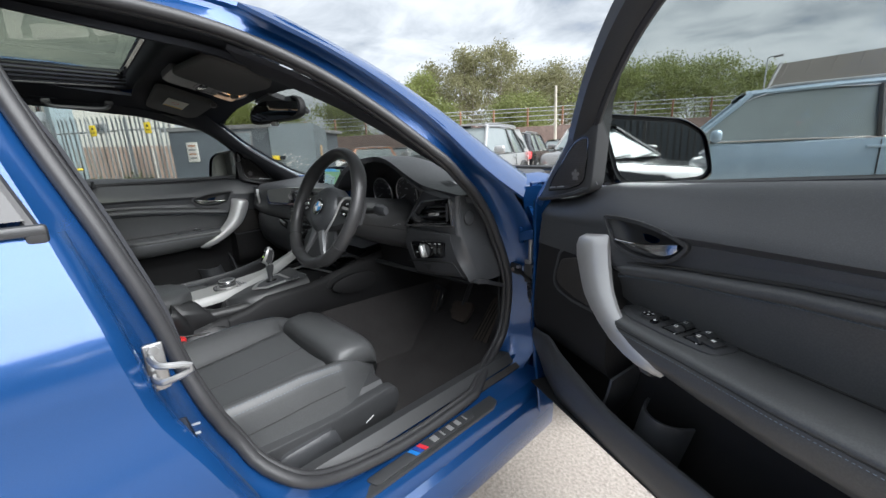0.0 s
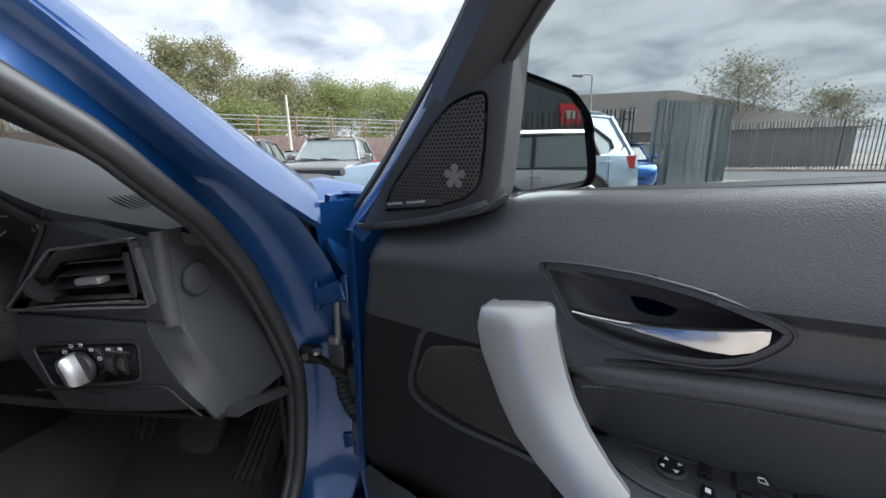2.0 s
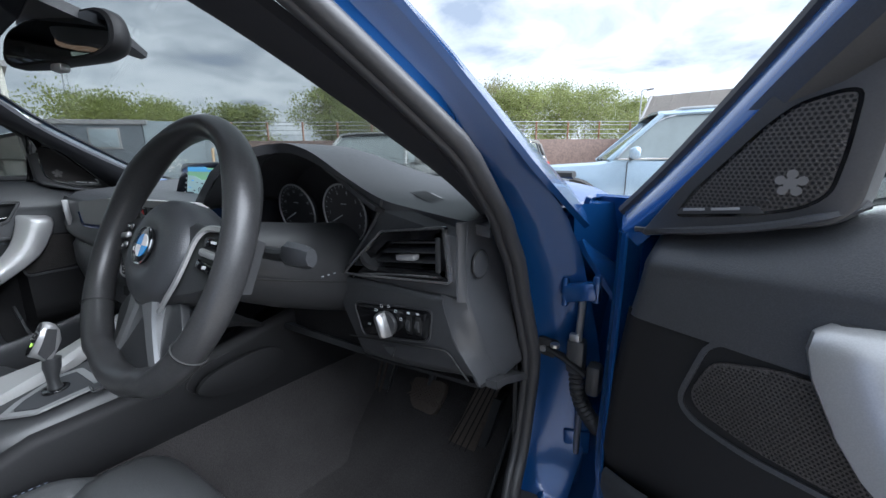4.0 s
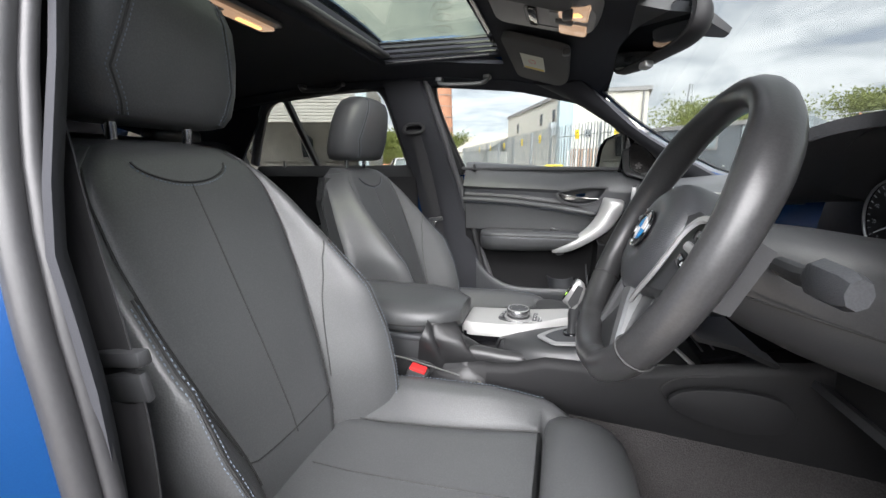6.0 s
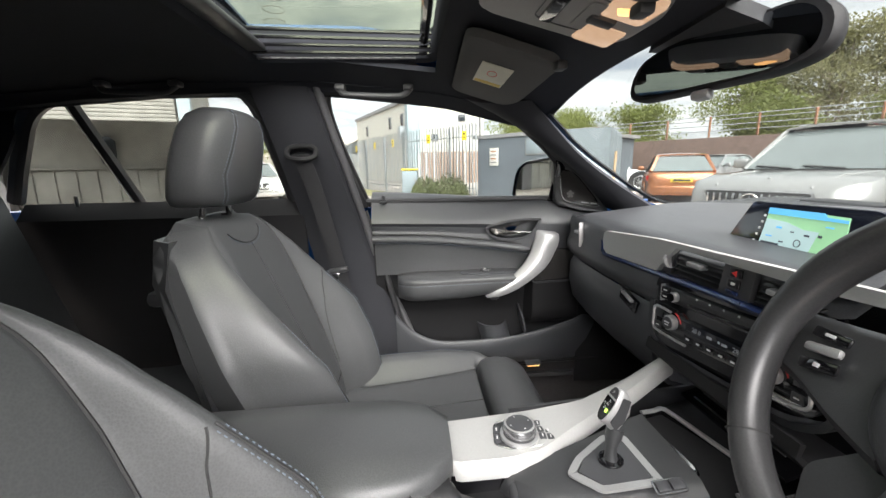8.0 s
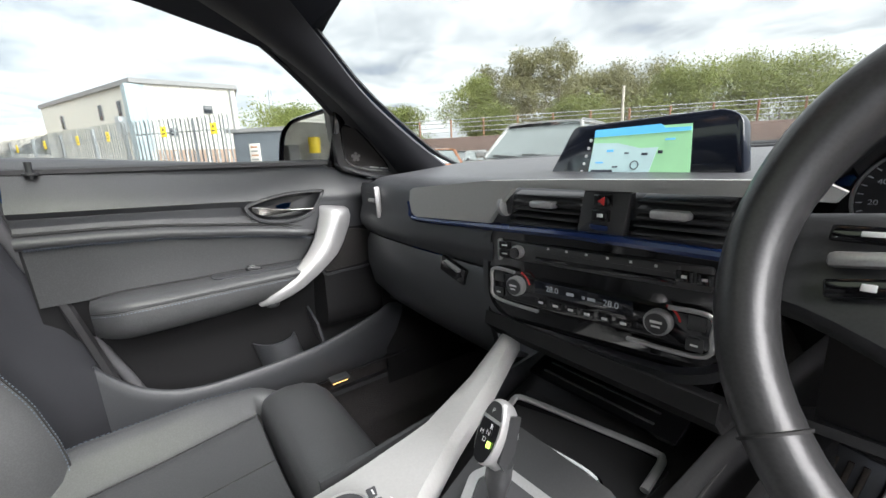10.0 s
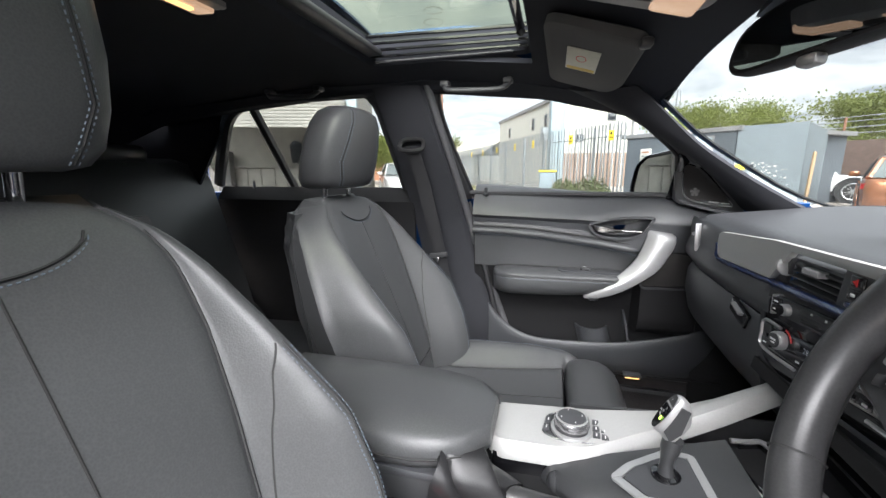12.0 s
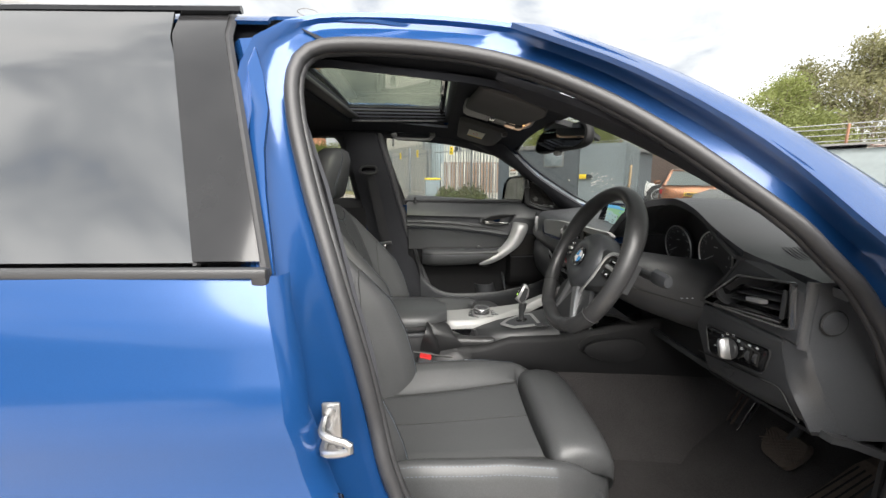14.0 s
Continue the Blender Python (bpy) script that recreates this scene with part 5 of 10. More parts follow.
# side vents
def vent(name, outline, y, slats, parent, depth=.03, slope=0.0, tab=None):
    mp = Matrix.Translation((0, y, 0)) @ Matrix(((1, 0, 0, 0), (0, 0, -1, 0), (0, 1, 0, 0), (0, 0, 0, 1)))
    v = part(name, slab(outline, .006, mp @ Matrix.Translation((0, 0, -depth))), GLOSS, parent, "dark vent throat")
    us, vs_ = [p[0] for p in outline], [p[1] for p in outline]
    z0, z1 = min(vs_), max(vs_)
    for k in range(slats):
        z = z0 + (z1 - z0) * (k + .8) / (slats + .6)
        cut = []
        for (a, b), (c, d) in zip(outline, outline[1:] + outline[:1]):
            if (b - z) * (d - z) < 0:
                cut.append(a + (c - a) * (z - b) / (d - b))
        if len(cut) < 2:
            continue
        u0, u1 = min(cut) + .002, max(cut) - .002
        part("slat", rbox(u1 - u0, .022, .0035, .001, pose((u0 + u1) / 2, y + .012, z, 18, slope, 0)), HARD, v)
        part("slat_edge", rbox(u1 - u0, .002, .0018, .0005, pose((u0 + u1) / 2, y + .0005, z - .003, 0, slope, 0)), HARD, v)
    if tab:
        part("vent_tab", rbox(.036, .016, .009, .003, pose(tab[0], y - .002, tab[1], 0, slope, 0)), SATIN, v, "silver vent tab")
    return v


vent("centre_vent", rounded([(-.108, .965), (.002, .966), (-.006, .917), (-.118, .913)], .003), .484, 5, dash, tab=(-.055, .945))
vent("centre_vent", rounded([(.066, .966), (.150, .967), (.150, .919), (.058, .918)], .003), .484, 5, dash, tab=(.10, .945))
part("vent_wheel_panel", slab([(-.142, .914), (-.121, .913), (-.110, .962), (-.120, .962)], .006, Matrix.Translation((0, .482, 0)) @ Matrix(((1, 0, 0, 0), (0, 0, -1, 0), (0, 1, 0, 0), (0, 0, 0, 1)))), HARD, dash)
part("vent_wheel", disc(.014, .006, pose(-.123, .482, .938, 0, 78, 0), 20), SATIN, dash)
haz = part("hazard_panel", slab(rounded([(.006, .966), (.062, .966), (.055, .918), (-.002, .918)], .003), .01, Matrix.Translation((0, .478, 0)) @ Matrix(((1, 0, 0, 0), (0, 0, -1, 0), (0, 1, 0, 0), (0, 0, 0, 1))), .002), HARD, dash, "hazard switch panel")
part("hazard_button", rbox(.022, .004, .014, .002, pose(.031, .477, .956)), GLOSS, haz)
part("hazard_triangle", disc(.0055, .001, Matrix.Translation((.031, .4745, .955)) @ Matrix.Rotation(radians(90), 4, "X") @ Matrix.Rotation(radians(90), 4, "Z"), 3), RED, haz)
part("lock_button", rbox(.022, .004, .014, .002, pose(.029, .477, .939)), GLOSS, haz)
part("lock_symbol", rbox(.007, .001, .004, .0004, pose(.029, .4747, .939)), WHITEMARK, haz)
part("vent_slider", rbox(.022, .004, .007, .002, pose(.027, .477, .925)), DARKBLUE, haz)
vent("side_vent", rounded([(-.605, .938), (-.535, .948), (-.528, .89), (-.59, .898)], .006), .498, 4, dash, tab=(-.562, .92))
part("side_vent_trim", tube([V(-.527, .486, .952), V(-.518, .484, .92), V(-.524, .488, .885)], .007, 6, flat=.6), SATIN, dash, "silver side vent edge")

# screen
scr = thing("display_screen", "freestanding black display showing a lit map", "screen", (-0.01, 0.60, 0.975))
mp = pose(0, 0, 0, 82, 0, -3)
out = rounded([(-.140, -.008), (-.098, .073), (.104, .076), (.122, .066), (.134, -.008)], .010)
part("housing", slab(out, .018, mp, .003), SCREEN_BODY, scr, "gloss black housing")
sc = part("picture", slab([(-.062, .002), (-.058, .064), (.072, .062), (.078, .002)], .001, mp @ pose(0, 0, .0012)), MAP_GREEN, scr, "lit green and grey map")
part("map_town", slab([(-.062, .003), (-.058, .046), (-.02, .044), (.012, .036), (.036, .036), (.028, .003)], .0006, mp @ pose(0, 0, .0020)), MAP_GREY, sc)
part("map_header", slab([(-.0585, .054), (-.058, .064), (.036, .0645), (.042, .059), (.072, .058), (.072, .054)], .0006, mp @ pose(0, 0, .0022)), MAP_BLUE, sc)
for u, v, w, h in ((-.03, .034, .010, .003), (-.005, .03, .006, .002), (.02, .028, .008, .003), (-.045, .018, .012, .002), (.04, .03, .006, .004), (.05, .045, .012, .002), (-.02, .012, .008, .002)):
    part("map_mark", rbox(w, h, .0006, .0001, mp @ pose(u, v, .0026)), MAP_INK if w < .009 else MAP_BLUE, sc)
part("map_cursor", frame_ring([(.006 * math.cos(a) + .008, .006 * math.sin(a) + .014) for a in np.linspace(0, 2 * math.pi, 16, endpoint=False)], .0012, .0006, mp @ pose(0, 0, .003)), MAP_INK, sc)
part("map_footer", rbox(.034, .005, .0006, .0001, mp @ pose(-.04, .0055, .0028)), MAP_INK, sc)
for k in range(5):
    part("menu_icon", rbox(.004, .004, .0006, .0001, mp @ pose(-.074 + .0025 * k, .006 + .011 * k, .0012)), WHITEMARK, scr)
part("foot", rbox(.16, .06, .02, .006, pose(0, .03, -.01)), SOFT, scr)

# centre stack, turned a little to the driver
STACK = Matrix.Translation((-.15, .478, 0)) @ Matrix.Rotation(radians(6), 4, "Z") @ Matrix.Translation((.15, -.478, 0))
PLACE.append(STACK)
part("stack_panel", loft([[V(x, dash_front(0) + dy, z) for x, z in rounded([(-.150, .905), (.150, .912), (.150, .795), (.11, .776), (-.11, .770), (-.150, .795)], .02)] for dy in (.02, -.012)]), GLOSS, dash, "gloss black centre stack")
part("stack_rim", frame_ring(rounded([(-.158, .90), (.158, .908), (.158, .790), (.115, .766), (-.115, .760), (-.158, .788)], .025), -.010, .03, Matrix.Translation((0, .481, 0)) @ Matrix(((1, 0, 0, 0), (0, 0, -1, 0), (0, 1, 0, 0), (0, 0, 0, 1)))), SOFT, dash)
F0 = .476


def bar(x, z, w, h, m, parent, d=.006, r=.0015, lift=0.0, name="button", slope=-1.0):
    return part(name, rbox(w, d, h, r, pose(x, F0 - lift, z, 0, slope, 0)), m, parent)


radio = bar(.005, .879, .262, .026, HARD, dash, .010, .003, 0, "radio_panel")
bar(-.128, .876, .004, .032, SATIN, radio, .011, .001, 0, "silver_end")
part("volume_knob", disc(.0092, .012, pose(-.092, F0 - .008, .878, 90, 0, 0), 24, bevel=.002), SATIN, radio, "silver volume knob")
part("volume_cap", disc(.0075, .002, pose(-.092, F0 - .0162, .878, 90, 0, 0), 20), GLOSS, radio)
for k in range(2):
    bar(-.116, .884 - .012 * k, .020, .0105, GLOSS, radio, .004, .001, .005)
    bar(-.116, .884 - .012 * k, .009, .002, WHITEMARK, radio, .001, .0002, .0075, "mark")
bar(.02, .887, .175, .0085, SATIN, radio, .004, .001, .004, "preset_strip").data.materials[0] = HARD
for k in range(6):
    bar(-.045 + .026 * k, .8885, .003, .003, WHITEMARK, radio, .001, .0002, .0065, "mark")
bar(.02, .8735, .17, .006, GLOSS, radio, .003, .001, .0045, "disc_slot")
for k in range(2):
    bar(.112 + .018 * k, .882, .016, .012, GLOSS, radio, .004, .001, .005)
    bar(.112 + .018 * k, .882, .005, .003, WHITEMARK, radio, .001, .0002, .0075, "mark")
hv = bar(0, .823, .285, .040, GLOSS, dash, .010, .004, 0, "climate_panel")
for s in (-1, 1):
    part("silver_frame", tube(spline([(s * .10, F0 - .005, .846), (s * .138, F0 - .005, .846), (s * .141, F0 - .005, .825), (s * .134, F0 - .005, .801), (s * .06, F0 - .005, .798)], 24), .0028, 6), SATIN, hv)
    part("temperature_knob", disc(.0140, .012, pose(s * .093, F0 - .010, .829, 90, 0, 0), 32, bevel=.002), SATIN, hv, "silver temperature knob")
    part("knob_cap", disc(.0112, .002, pose(s * .093, F0 - .0168, .829, 90, 0, 0), 28), HARD, hv)
    bar(s * .093, .831, .012, .003, WHITEMARK, hv, .001, .0002, .0176, "mark")
    bar(s * .093, .826, .009, .002, WHITEMARK, hv, .001, .0002, .0176, "mark")
    arc = [V(s * .093 + .0195 * math.cos(a), F0 - .0055, .829 + .0195 * math.sin(a)) for a in np.linspace(.2, 1.3, 8)]
    part("red_arc", tube(arc, .0012, 5), RED, hv)
    bar(s * .127, .836, .016, .016, HARD, hv, .004, .001, .005)
    bar(s * .127, .812, .016, .014, HARD, hv, .004, .001, .005)
    bar(s * .127, .812, .007, .002, WHITEMARK, hv, .001, .0002, .0075, "mark")
part("climate_readout", rbox(.13, .002, .018, .0006, pose(0, F0 - .0058, .834, 0, -1, 0)), SCREEN_BODY, hv)
for u, body in ((-.038, "28.0"), (.040, "28.0")):
    t = bpy.data.curves.new("readout", "FONT")
    t.body, t.size, t.align_x, t.align_y = body, .011, "CENTER", "CENTER"
    o = new("readout", t)
    o.parent = hv
    o.matrix_basis = STACK @ pose(u, F0 - .0071, .834, 90, 0, 0)
    o.data.materials.append(LITWHITE)
for u, w in ((-.012, .010), (.006, .004), (.016, .010)):
    bar(u, .834, w, .004, LITWHITE, hv, .001, .0002, .0067, "readout_mark")
for k in range(6):
    bar(-.055 + .022 * k, .8125 + .0004 * k, .018, .010, GLOSS, hv, .004, .001, .004)
    bar(-.055 + .022 * k, .8125 + .0004 * k, .007, .003, WHITEMARK, hv, .001, .0002, .0063, "mark")
PLACE.pop()
part("under_stack_panel", sheet([[V(x, y, z) for x in np.linspace(-.16, .16, 5)] for y, z in ((.484, .770), (.480, .755), (.500, .735), (.56, .725), (.62, .70))], -0.008), MATT, dash, "black panel below the stack")

# driver's side face
RD = Matrix(((1, 0, 0, 0), (0, 0, -1, 0), (0, 1, 0, 0), (0, 0, 0, 1)))


def rface(y):
    return Matrix.Translation((0, y, 0)) @ RD


def hood_edge(z):
    """x of the cluster opening's outer edge."""
    return ramp(z, [.845, .876, .903, .928, .96, .985], [.416, .437, .461, .483, .508, .522])


def inside(u, v, outline):
    odd = False
    for (a, b), (c, d) in zip(outline, outline[1:] + outline[:1]):
        if (b > v) != (d > v) and u < a + (c - a) * (v - b) / (d - b):
            odd = not odd
    return odd


tip = [(.432, .858), (.527, .943), (.644, .958), (.655, .876)]
plate = rounded([(.440, .860), (.530, .939), (.640, .954), (.650, .880)], .006)
rows = []
for k in range(31):
    t = k / 30
    row = []
    for u in np.linspace(0, 1, 41):
        z = .849 + t * .136
        x = hood_edge(z) + u * (.658 - hood_edge(z))
        z -= .034 * t * max(0, (x - .52) / .146)
        row.append(V(x, .622 + .010 * max(0, t - .9) / .1 + .006 * max(0, .06 - t) / .06, z))
    rows.append(row)
bm = sheet(rows, -0.006)
bmesh.ops.delete(bm, geom=[f for f in bm.faces if inside(f.calc_center_median().x, f.calc_center_median().z, [(.452, .866), (.534, .934), (.634, .948), (.642, .884)])], context="FACES")
part("upper_face", bm, SOFT, dash, "black dash face round the vent")
def face_right(z):
    """Right edge of the light switch panel."""
    return ramp(z, [.700, .724, .75, .772, .81, .84, .856], [.686, .681, .668, .655, .640, .634, .636])


def face_y(z):
    """How far forward the light switch panel lies."""
    return ramp(z, [.69, .71, .75, .79, .83, .856], [.660, .645, .632, .627, .623, .623])


def cap_edge(z):
    """Rear edge of the end cap: x and y."""
    return (ramp(z, [.70, .712, .757, .81, .856, .90, .96], [.693, .692, .686, .679, .668, .666, .668]), ramp(z, [.70, .712, .757, .81, .856, .96], [.704, .694, .665, .641, .632, .634]))


rows = []
for u in np.linspace(0, 1, 24):
    row = []
    low = ramp(u, [0, .3, .6, 1], [.694, .698, .706, .722])
    for y, t in ((.630, 1.11), (.6225, 1.10), (.6205, 1.08), (.6205, 1.035), (.6215, 1.01), (.622, .99), (.623, .9), (.626, .65), (.631, .35), (.636, .15), (.640, .06), (.650, .0), (.672, -.03), (.73, -.08)):
        z = low + (.838 - low) * t
        left = ramp(z, [.70, .73, .79, .845], [.447, .440, .416, .398])
        row.append(V(left + u * (face_right(max(.70, z)) - left), y, z))
    rows.append(row)
part("lower_face", sheet(rows, -0.006), SOFT, dash, "black light switch panel", 40)
rows = []
for z in np.linspace(.708, .856, 18):
    (bx, by), ax, ay = cap_edge(z), face_right(z), face_y(z)
    rows.append([V(ax - .004, ay - .0005, z), V(ax, ay, z)] + [V(ax + (bx - ax) * t, ay + (by - ay) * t, z) for t in (.25, .6, .92)] + [V(bx, by + .004, z), V(bx - .002, by + .010, z)])
part("lower_chamfer", sheet(rows, -0.004), SOFT, dash, "bevelled black corner of the dash", 40)
part("knee_seam", tube(spline([(.424, .6285, .735), (.50, .628, .746), (.60, .627, .758), (.628, .627, .762), (.642, .628, .757), (.655, .632, .738), (.668, .640, .716)], 40), .0016, 6), SEAMDARK, dash)
part("knee_notch", slab([(.505, .738), (.535, .741), (.526, .720)], .002, Matrix.Translation((0, .6265, 0)) @ RD), HARD, dash)
rows = []
for z in np.linspace(.70, .964, 20):
    bx, by = cap_edge(z)
    rows.append([V(bx + dx, by + (.84 - by) * t, z) for dx, t in ((-.004, .010), (.0, .016), (.002, .05), (.004, .25), (.006, .5), (.009, .75), (.012, 1.0))])
part("end_cap", sheet(rows, -0.006), SOFT, dash, "grained black dash end cap", 40)
CAP = pose(.6735, .664, .897, 0, 88, -3)
part("end_cap_disc", disc(.020, .004, CAP, 28, bevel=.0015), SOFT, dash)
part("end_cap_ring", tube([CAP @ V(.021 * math.cos(a), .021 * math.sin(a), 0) for a in np.linspace(0, 2 * math.pi, 28, endpoint=False)], .0012, 5, True), SEAMDARK, dash)
part("end_cap_seam", tube(spline([(.676, .672, .955), (.680, .715, .92), (.682, .745, .87), (.684, .757, .80), (.690, .745, .73), (.694, .732, .702)], 30), .0012, 5), SEAMDARK, dash)
part("upper_chamfer", sheet([[V(.656, .6245, z), V(.660, .626, z), V(cap_edge(z)[0] - .002, .632, z), V(cap_edge(z)[0] - .001, .642, z)] for z in np.linspace(.846, .962, 8)], -.004), SOFT, dash, "bevelled black corner beside the vent", 40)
part("footwell_side", sheet([[V(x, y, z) for x, y in ((.690, .778), (.684, .80), (.680, .84), (.676, .92), (.674, 1.04))] for z in np.linspace(.42, .715, 6)], -.006), MATT, dash, "black footwell side trim")
part("footwell_side", sheet([[V(-x, y, z) for x, y in ((.690, .56), (.686, .66), (.680, .84), (.676, .92), (.674, 1.04))] for z in np.linspace(.36, .715, 6)], .006), MATT, dash, "black footwell side trim")
vent("drivers_vent", rounded([(.478, .870), (.537, .932), (.626, .944), (.630, .888)], .004), .618, 4, dash, slope=-6, tab=(.575, .905))
part("vent_surround", frame_ring(rounded(tip, .006), .0035, .010, rface(.611)), DARKCHROME, dash, "satin chrome vent surround", 30)
part("vent_plate", frame_ring(plate, .014, .010, rface(.615)), GLOSS, dash)
part("vent_lower_edge", tube([V(.476, .610, .866), V(.55, .610, .876), V(.634, .610, .884)], .0016, 6), DARKCHROME, dash)
part("vent_thumbwheel", disc(.02, .008, pose(.498, .620, .890, 0, 40, 0), 20), HARD, dash)
part("vent_flap", rbox(.008, .008, .052, .002, pose(.632, .616, .915, 0, 0, 0)), HARD, dash)
lp = part("light_panel", slab(rounded([(.450, .806), (.613, .823), (.606, .774), (.470, .752)], .012), .006, rface(.6195), .0015), GLOSS, dash, "dark light switch plate")
part("panel_rim", tube([V(u, .6205, v) for u, v in rounded([(.447, .809), (.617, .827), (.609, .771), (.468, .748)], .013)], .0014, 5, True), HARD, lp)
part("light_knob_base", disc(.021, .008, pose(.527, .615, .787, 90, 0, 0), 28, bevel=.002), HARD, lp)
part("light_knob", loft([[pose(.527, 0, .787, 0, -20, 0) @ V(w * u, y, h * v) for u, v in ((-.7, -1), (.7, -1), (1, -.8), (1, .8), (.7, 1), (-.7, 1), (-1, .8), (-1, -.8))] for y, w, h in ((.614, .0085, .0215), (.604, .0075, .0205), (.597, .0055, .0185), (.594, .003, .014))]), STEEL, lp, "bright metal light switch knob", 40)
for k in range(5):
    a = math.pi * (.80 - .165 * k)
    part("mark", frame_ring([(.527 + .031 * math.cos(a) + .0030 * c, .787 + .029 * math.sin(a) + .0022 * d) for c, d in ((-1, -1), (.4, -1), (1, 0), (.4, 1), (-1, 1))], .0007, .0006, rface(.6187)), WHITEMARK, lp)
for k in range(2):
    part("dimmer_slot", rbox(.011, .004, .030, .002, pose(.572 + .018 * k, .6195, .793 + .002 * k)), HOLE_BLACK, lp)
    part("dimmer_wheel", disc(.011, .006, pose(.572 + .018 * k, .6235, .793 + .002 * k, 0, 90, 0), 20), HARD, lp)
    part("mark", rbox(.006, .001, .0035, .0003, pose(.571 + .018 * k, .6187, .8135 + .002 * k)), WHITEMARK, lp)
part("mark", rbox(.005, .001, .003, .0003, pose(.484, .6187, .775)), WHITEMARK, lp)
part("knee_panel", sheet([[V(x, y, z + ramp(x, [.17, .4, .70], [-.012, -.006, .016])) for x in np.linspace(.15, .706, 12)] for y, z in ((.662, .700), (.70, .690), (.80, .650), (.95, .61))], -0.012), HARD, dash, "black knee panel")
part("dash_underside", sheet([[V(ramp(t, [0, 1], [.44, ramp(y, [.64, .70, .84], [.684, .692, .702])]), y, ramp(t, [0, .3, .6, 1], [.690, .694, .699, .704]) + .12 * (y - .66) * (1 - t)) for t in np.linspace(0, 1, 9)] for y in (.648, .656, .70, .77, .84)], .006), MATT, dash, "black underside of the dash")
# dark sheet added where the gap beside the column lies in shade
part("column_gap_shade", sheet([[V(x, .665 + .05 * (.80 - z), z) for x in np.linspace(.20, .46, 4)] for z in (.86, .80, .74, .69)], .006), MATT, dash, "dark sheet added for the shaded gap beside the column")
# instrument cluster
rows = []
for x in np.linspace(.165, .50, 14):
    rows.append([V(x, .600, dash_z(x, .62) - .018), V(x, .64, dash_z(x, .64) - .016), V(x, .675, dash_z(x, .66) - .02)])
cl = thing("instrument_cluster", "unlit instrument cluster with two chrome-ringed dials", "instrument cluster")
part("hood_lining", sheet([[V(x, y, dash_z(x, .62) - .016 - .25 * (y - .6)) for y in np.linspace(.602, .70, 5)] for x in np.linspace(.20, .525, 18)], -0.006), HARD, cl)
part("cluster_face", slab(rounded([(.16, .86), (.50, .87), (.49, .98), (.42, 1.055), (.25, 1.05), (.20, .99)], .03), .01, rface(.685) @ pose(0, 0, 0)), DIAL, cl, "matt black cluster face")
part("cluster_cheek", sheet([[V(hood_edge(z) + .004 - .050 * t, .616 + .07 * t, z) for t in (0, .5, 1)] for z in np.linspace(.845, .99, 9)], .004), HARD, cl)
part("cluster_sill", sheet([[V(x, y, .868 + .1 * (y - .6)) for y in (.60, .64, .69)] for x in np.linspace(.16, .43, 4)], .006), HARD, cl)
for cx, cz, n_fig in ((.252, .950, 9), (.391, .954, 8)):
    mm = Matrix.Translation((cx, .668, cz)) @ Matrix.Rotation(radians(8), 4, "X") @ RD
    dl = part("dial", disc(.054, .006, mm, 40), DIAL, cl)
    part("chrome_ring", tube([mm @ V(.055 * math.cos(a), .055 * math.sin(a), .006) for a in np.linspace(0, 2 * math.pi, 48, endpoint=False)], .0018, 6, True), SATIN, dl)
    for k in range(n_fig):
        a = radians(215 - 250 * k / (n_fig - 1))
        fig = bpy.data.curves.new("figure", "FONT")
        fig.body, fig.size, fig.align_x, fig.align_y = (str(k) if n_fig == 8 else str(20 * k)), (.0105 if n_fig == 8 else .0075), "CENTER", "CENTER"
        fo = new("figure", fig)
        fo.parent = dl
        fo.matrix_basis = mm @ pose(.040 * math.cos(a), .040 * math.sin(a), .0036)
        fo.data.materials.append(LITWHITE)
    for k in range(3 * (n_fig - 1) + 1):
        a = radians(215 - 250 * k / (3 * (n_fig - 1)))
        part("tick", rbox(.0045, .0010, .0006, .0001, mm @ Matrix.Rotation(a, 4, "Z") @ pose(.050, 0, .0034)), LITWHITE, dl)
    a = radians(205)
    part("needle", rbox(.034, .0016, .001, .0003, mm @ Matrix.Rotation(a, 4, "Z") @ pose(.024, 0, .005)), LITWHITE, dl)
    part("dial_text", rbox(.014, .0016, .0006, .0001, mm @ pose(0, .018, .0036)), LITWHITE, dl)
    low = [mm @ V(.050 * math.cos(a), .050 * math.sin(a), .0038) for a in np.linspace(radians(240), radians(300), 8)]
    part("low_arc", tube(low, .0015, 5), RED if n_fig == 8 else DIAL, dl)
for k in range(4):
    part("warning_mark", rbox(.016, .001, .004, .0003, pose(.29 + .03 * k, .677, .884)), HARD, cl)

# ---- steering wheel and column ----
SPOKESILVER = mat("brushed grey spoke trim", (0.27, 0.275, 0.28), 0.34, 0.6, 300, 0.06, 0.08, stretch=(6, 1, 1))
wheel = thing("steering_wheel", "black leather three-spoke steering wheel with silver lower spokes", "steering wheel")
WM = plane_m((.365, .376, .939), (1, 0, 0), (0, .41, .91))
ring = []
NR = 72
for k in range(NR):
    a = 2 * math.pi * k / NR
    thick = .0165 + .003 * (max(0, math.cos(a - radians(35))) ** 20 + max(0, math.cos(a - radians(145))) ** 20)
    c, s_ = math.cos(a), math.sin(a)
    r = .169 - (.006 if s_ < -.9 else 0)
    ring.append([WM @ V(c * (r + thick * math.cos(b)), s_ * (r + thick * math.cos(b)), thick * 1.12 * math.sin(b)) for b in np.linspace(0, 2 * math.pi, 14, endpoint=False)])
part("rim", grid_mesh(ring, True, True), RIMLEATHER, wheel, "thick black leather rim", 70)
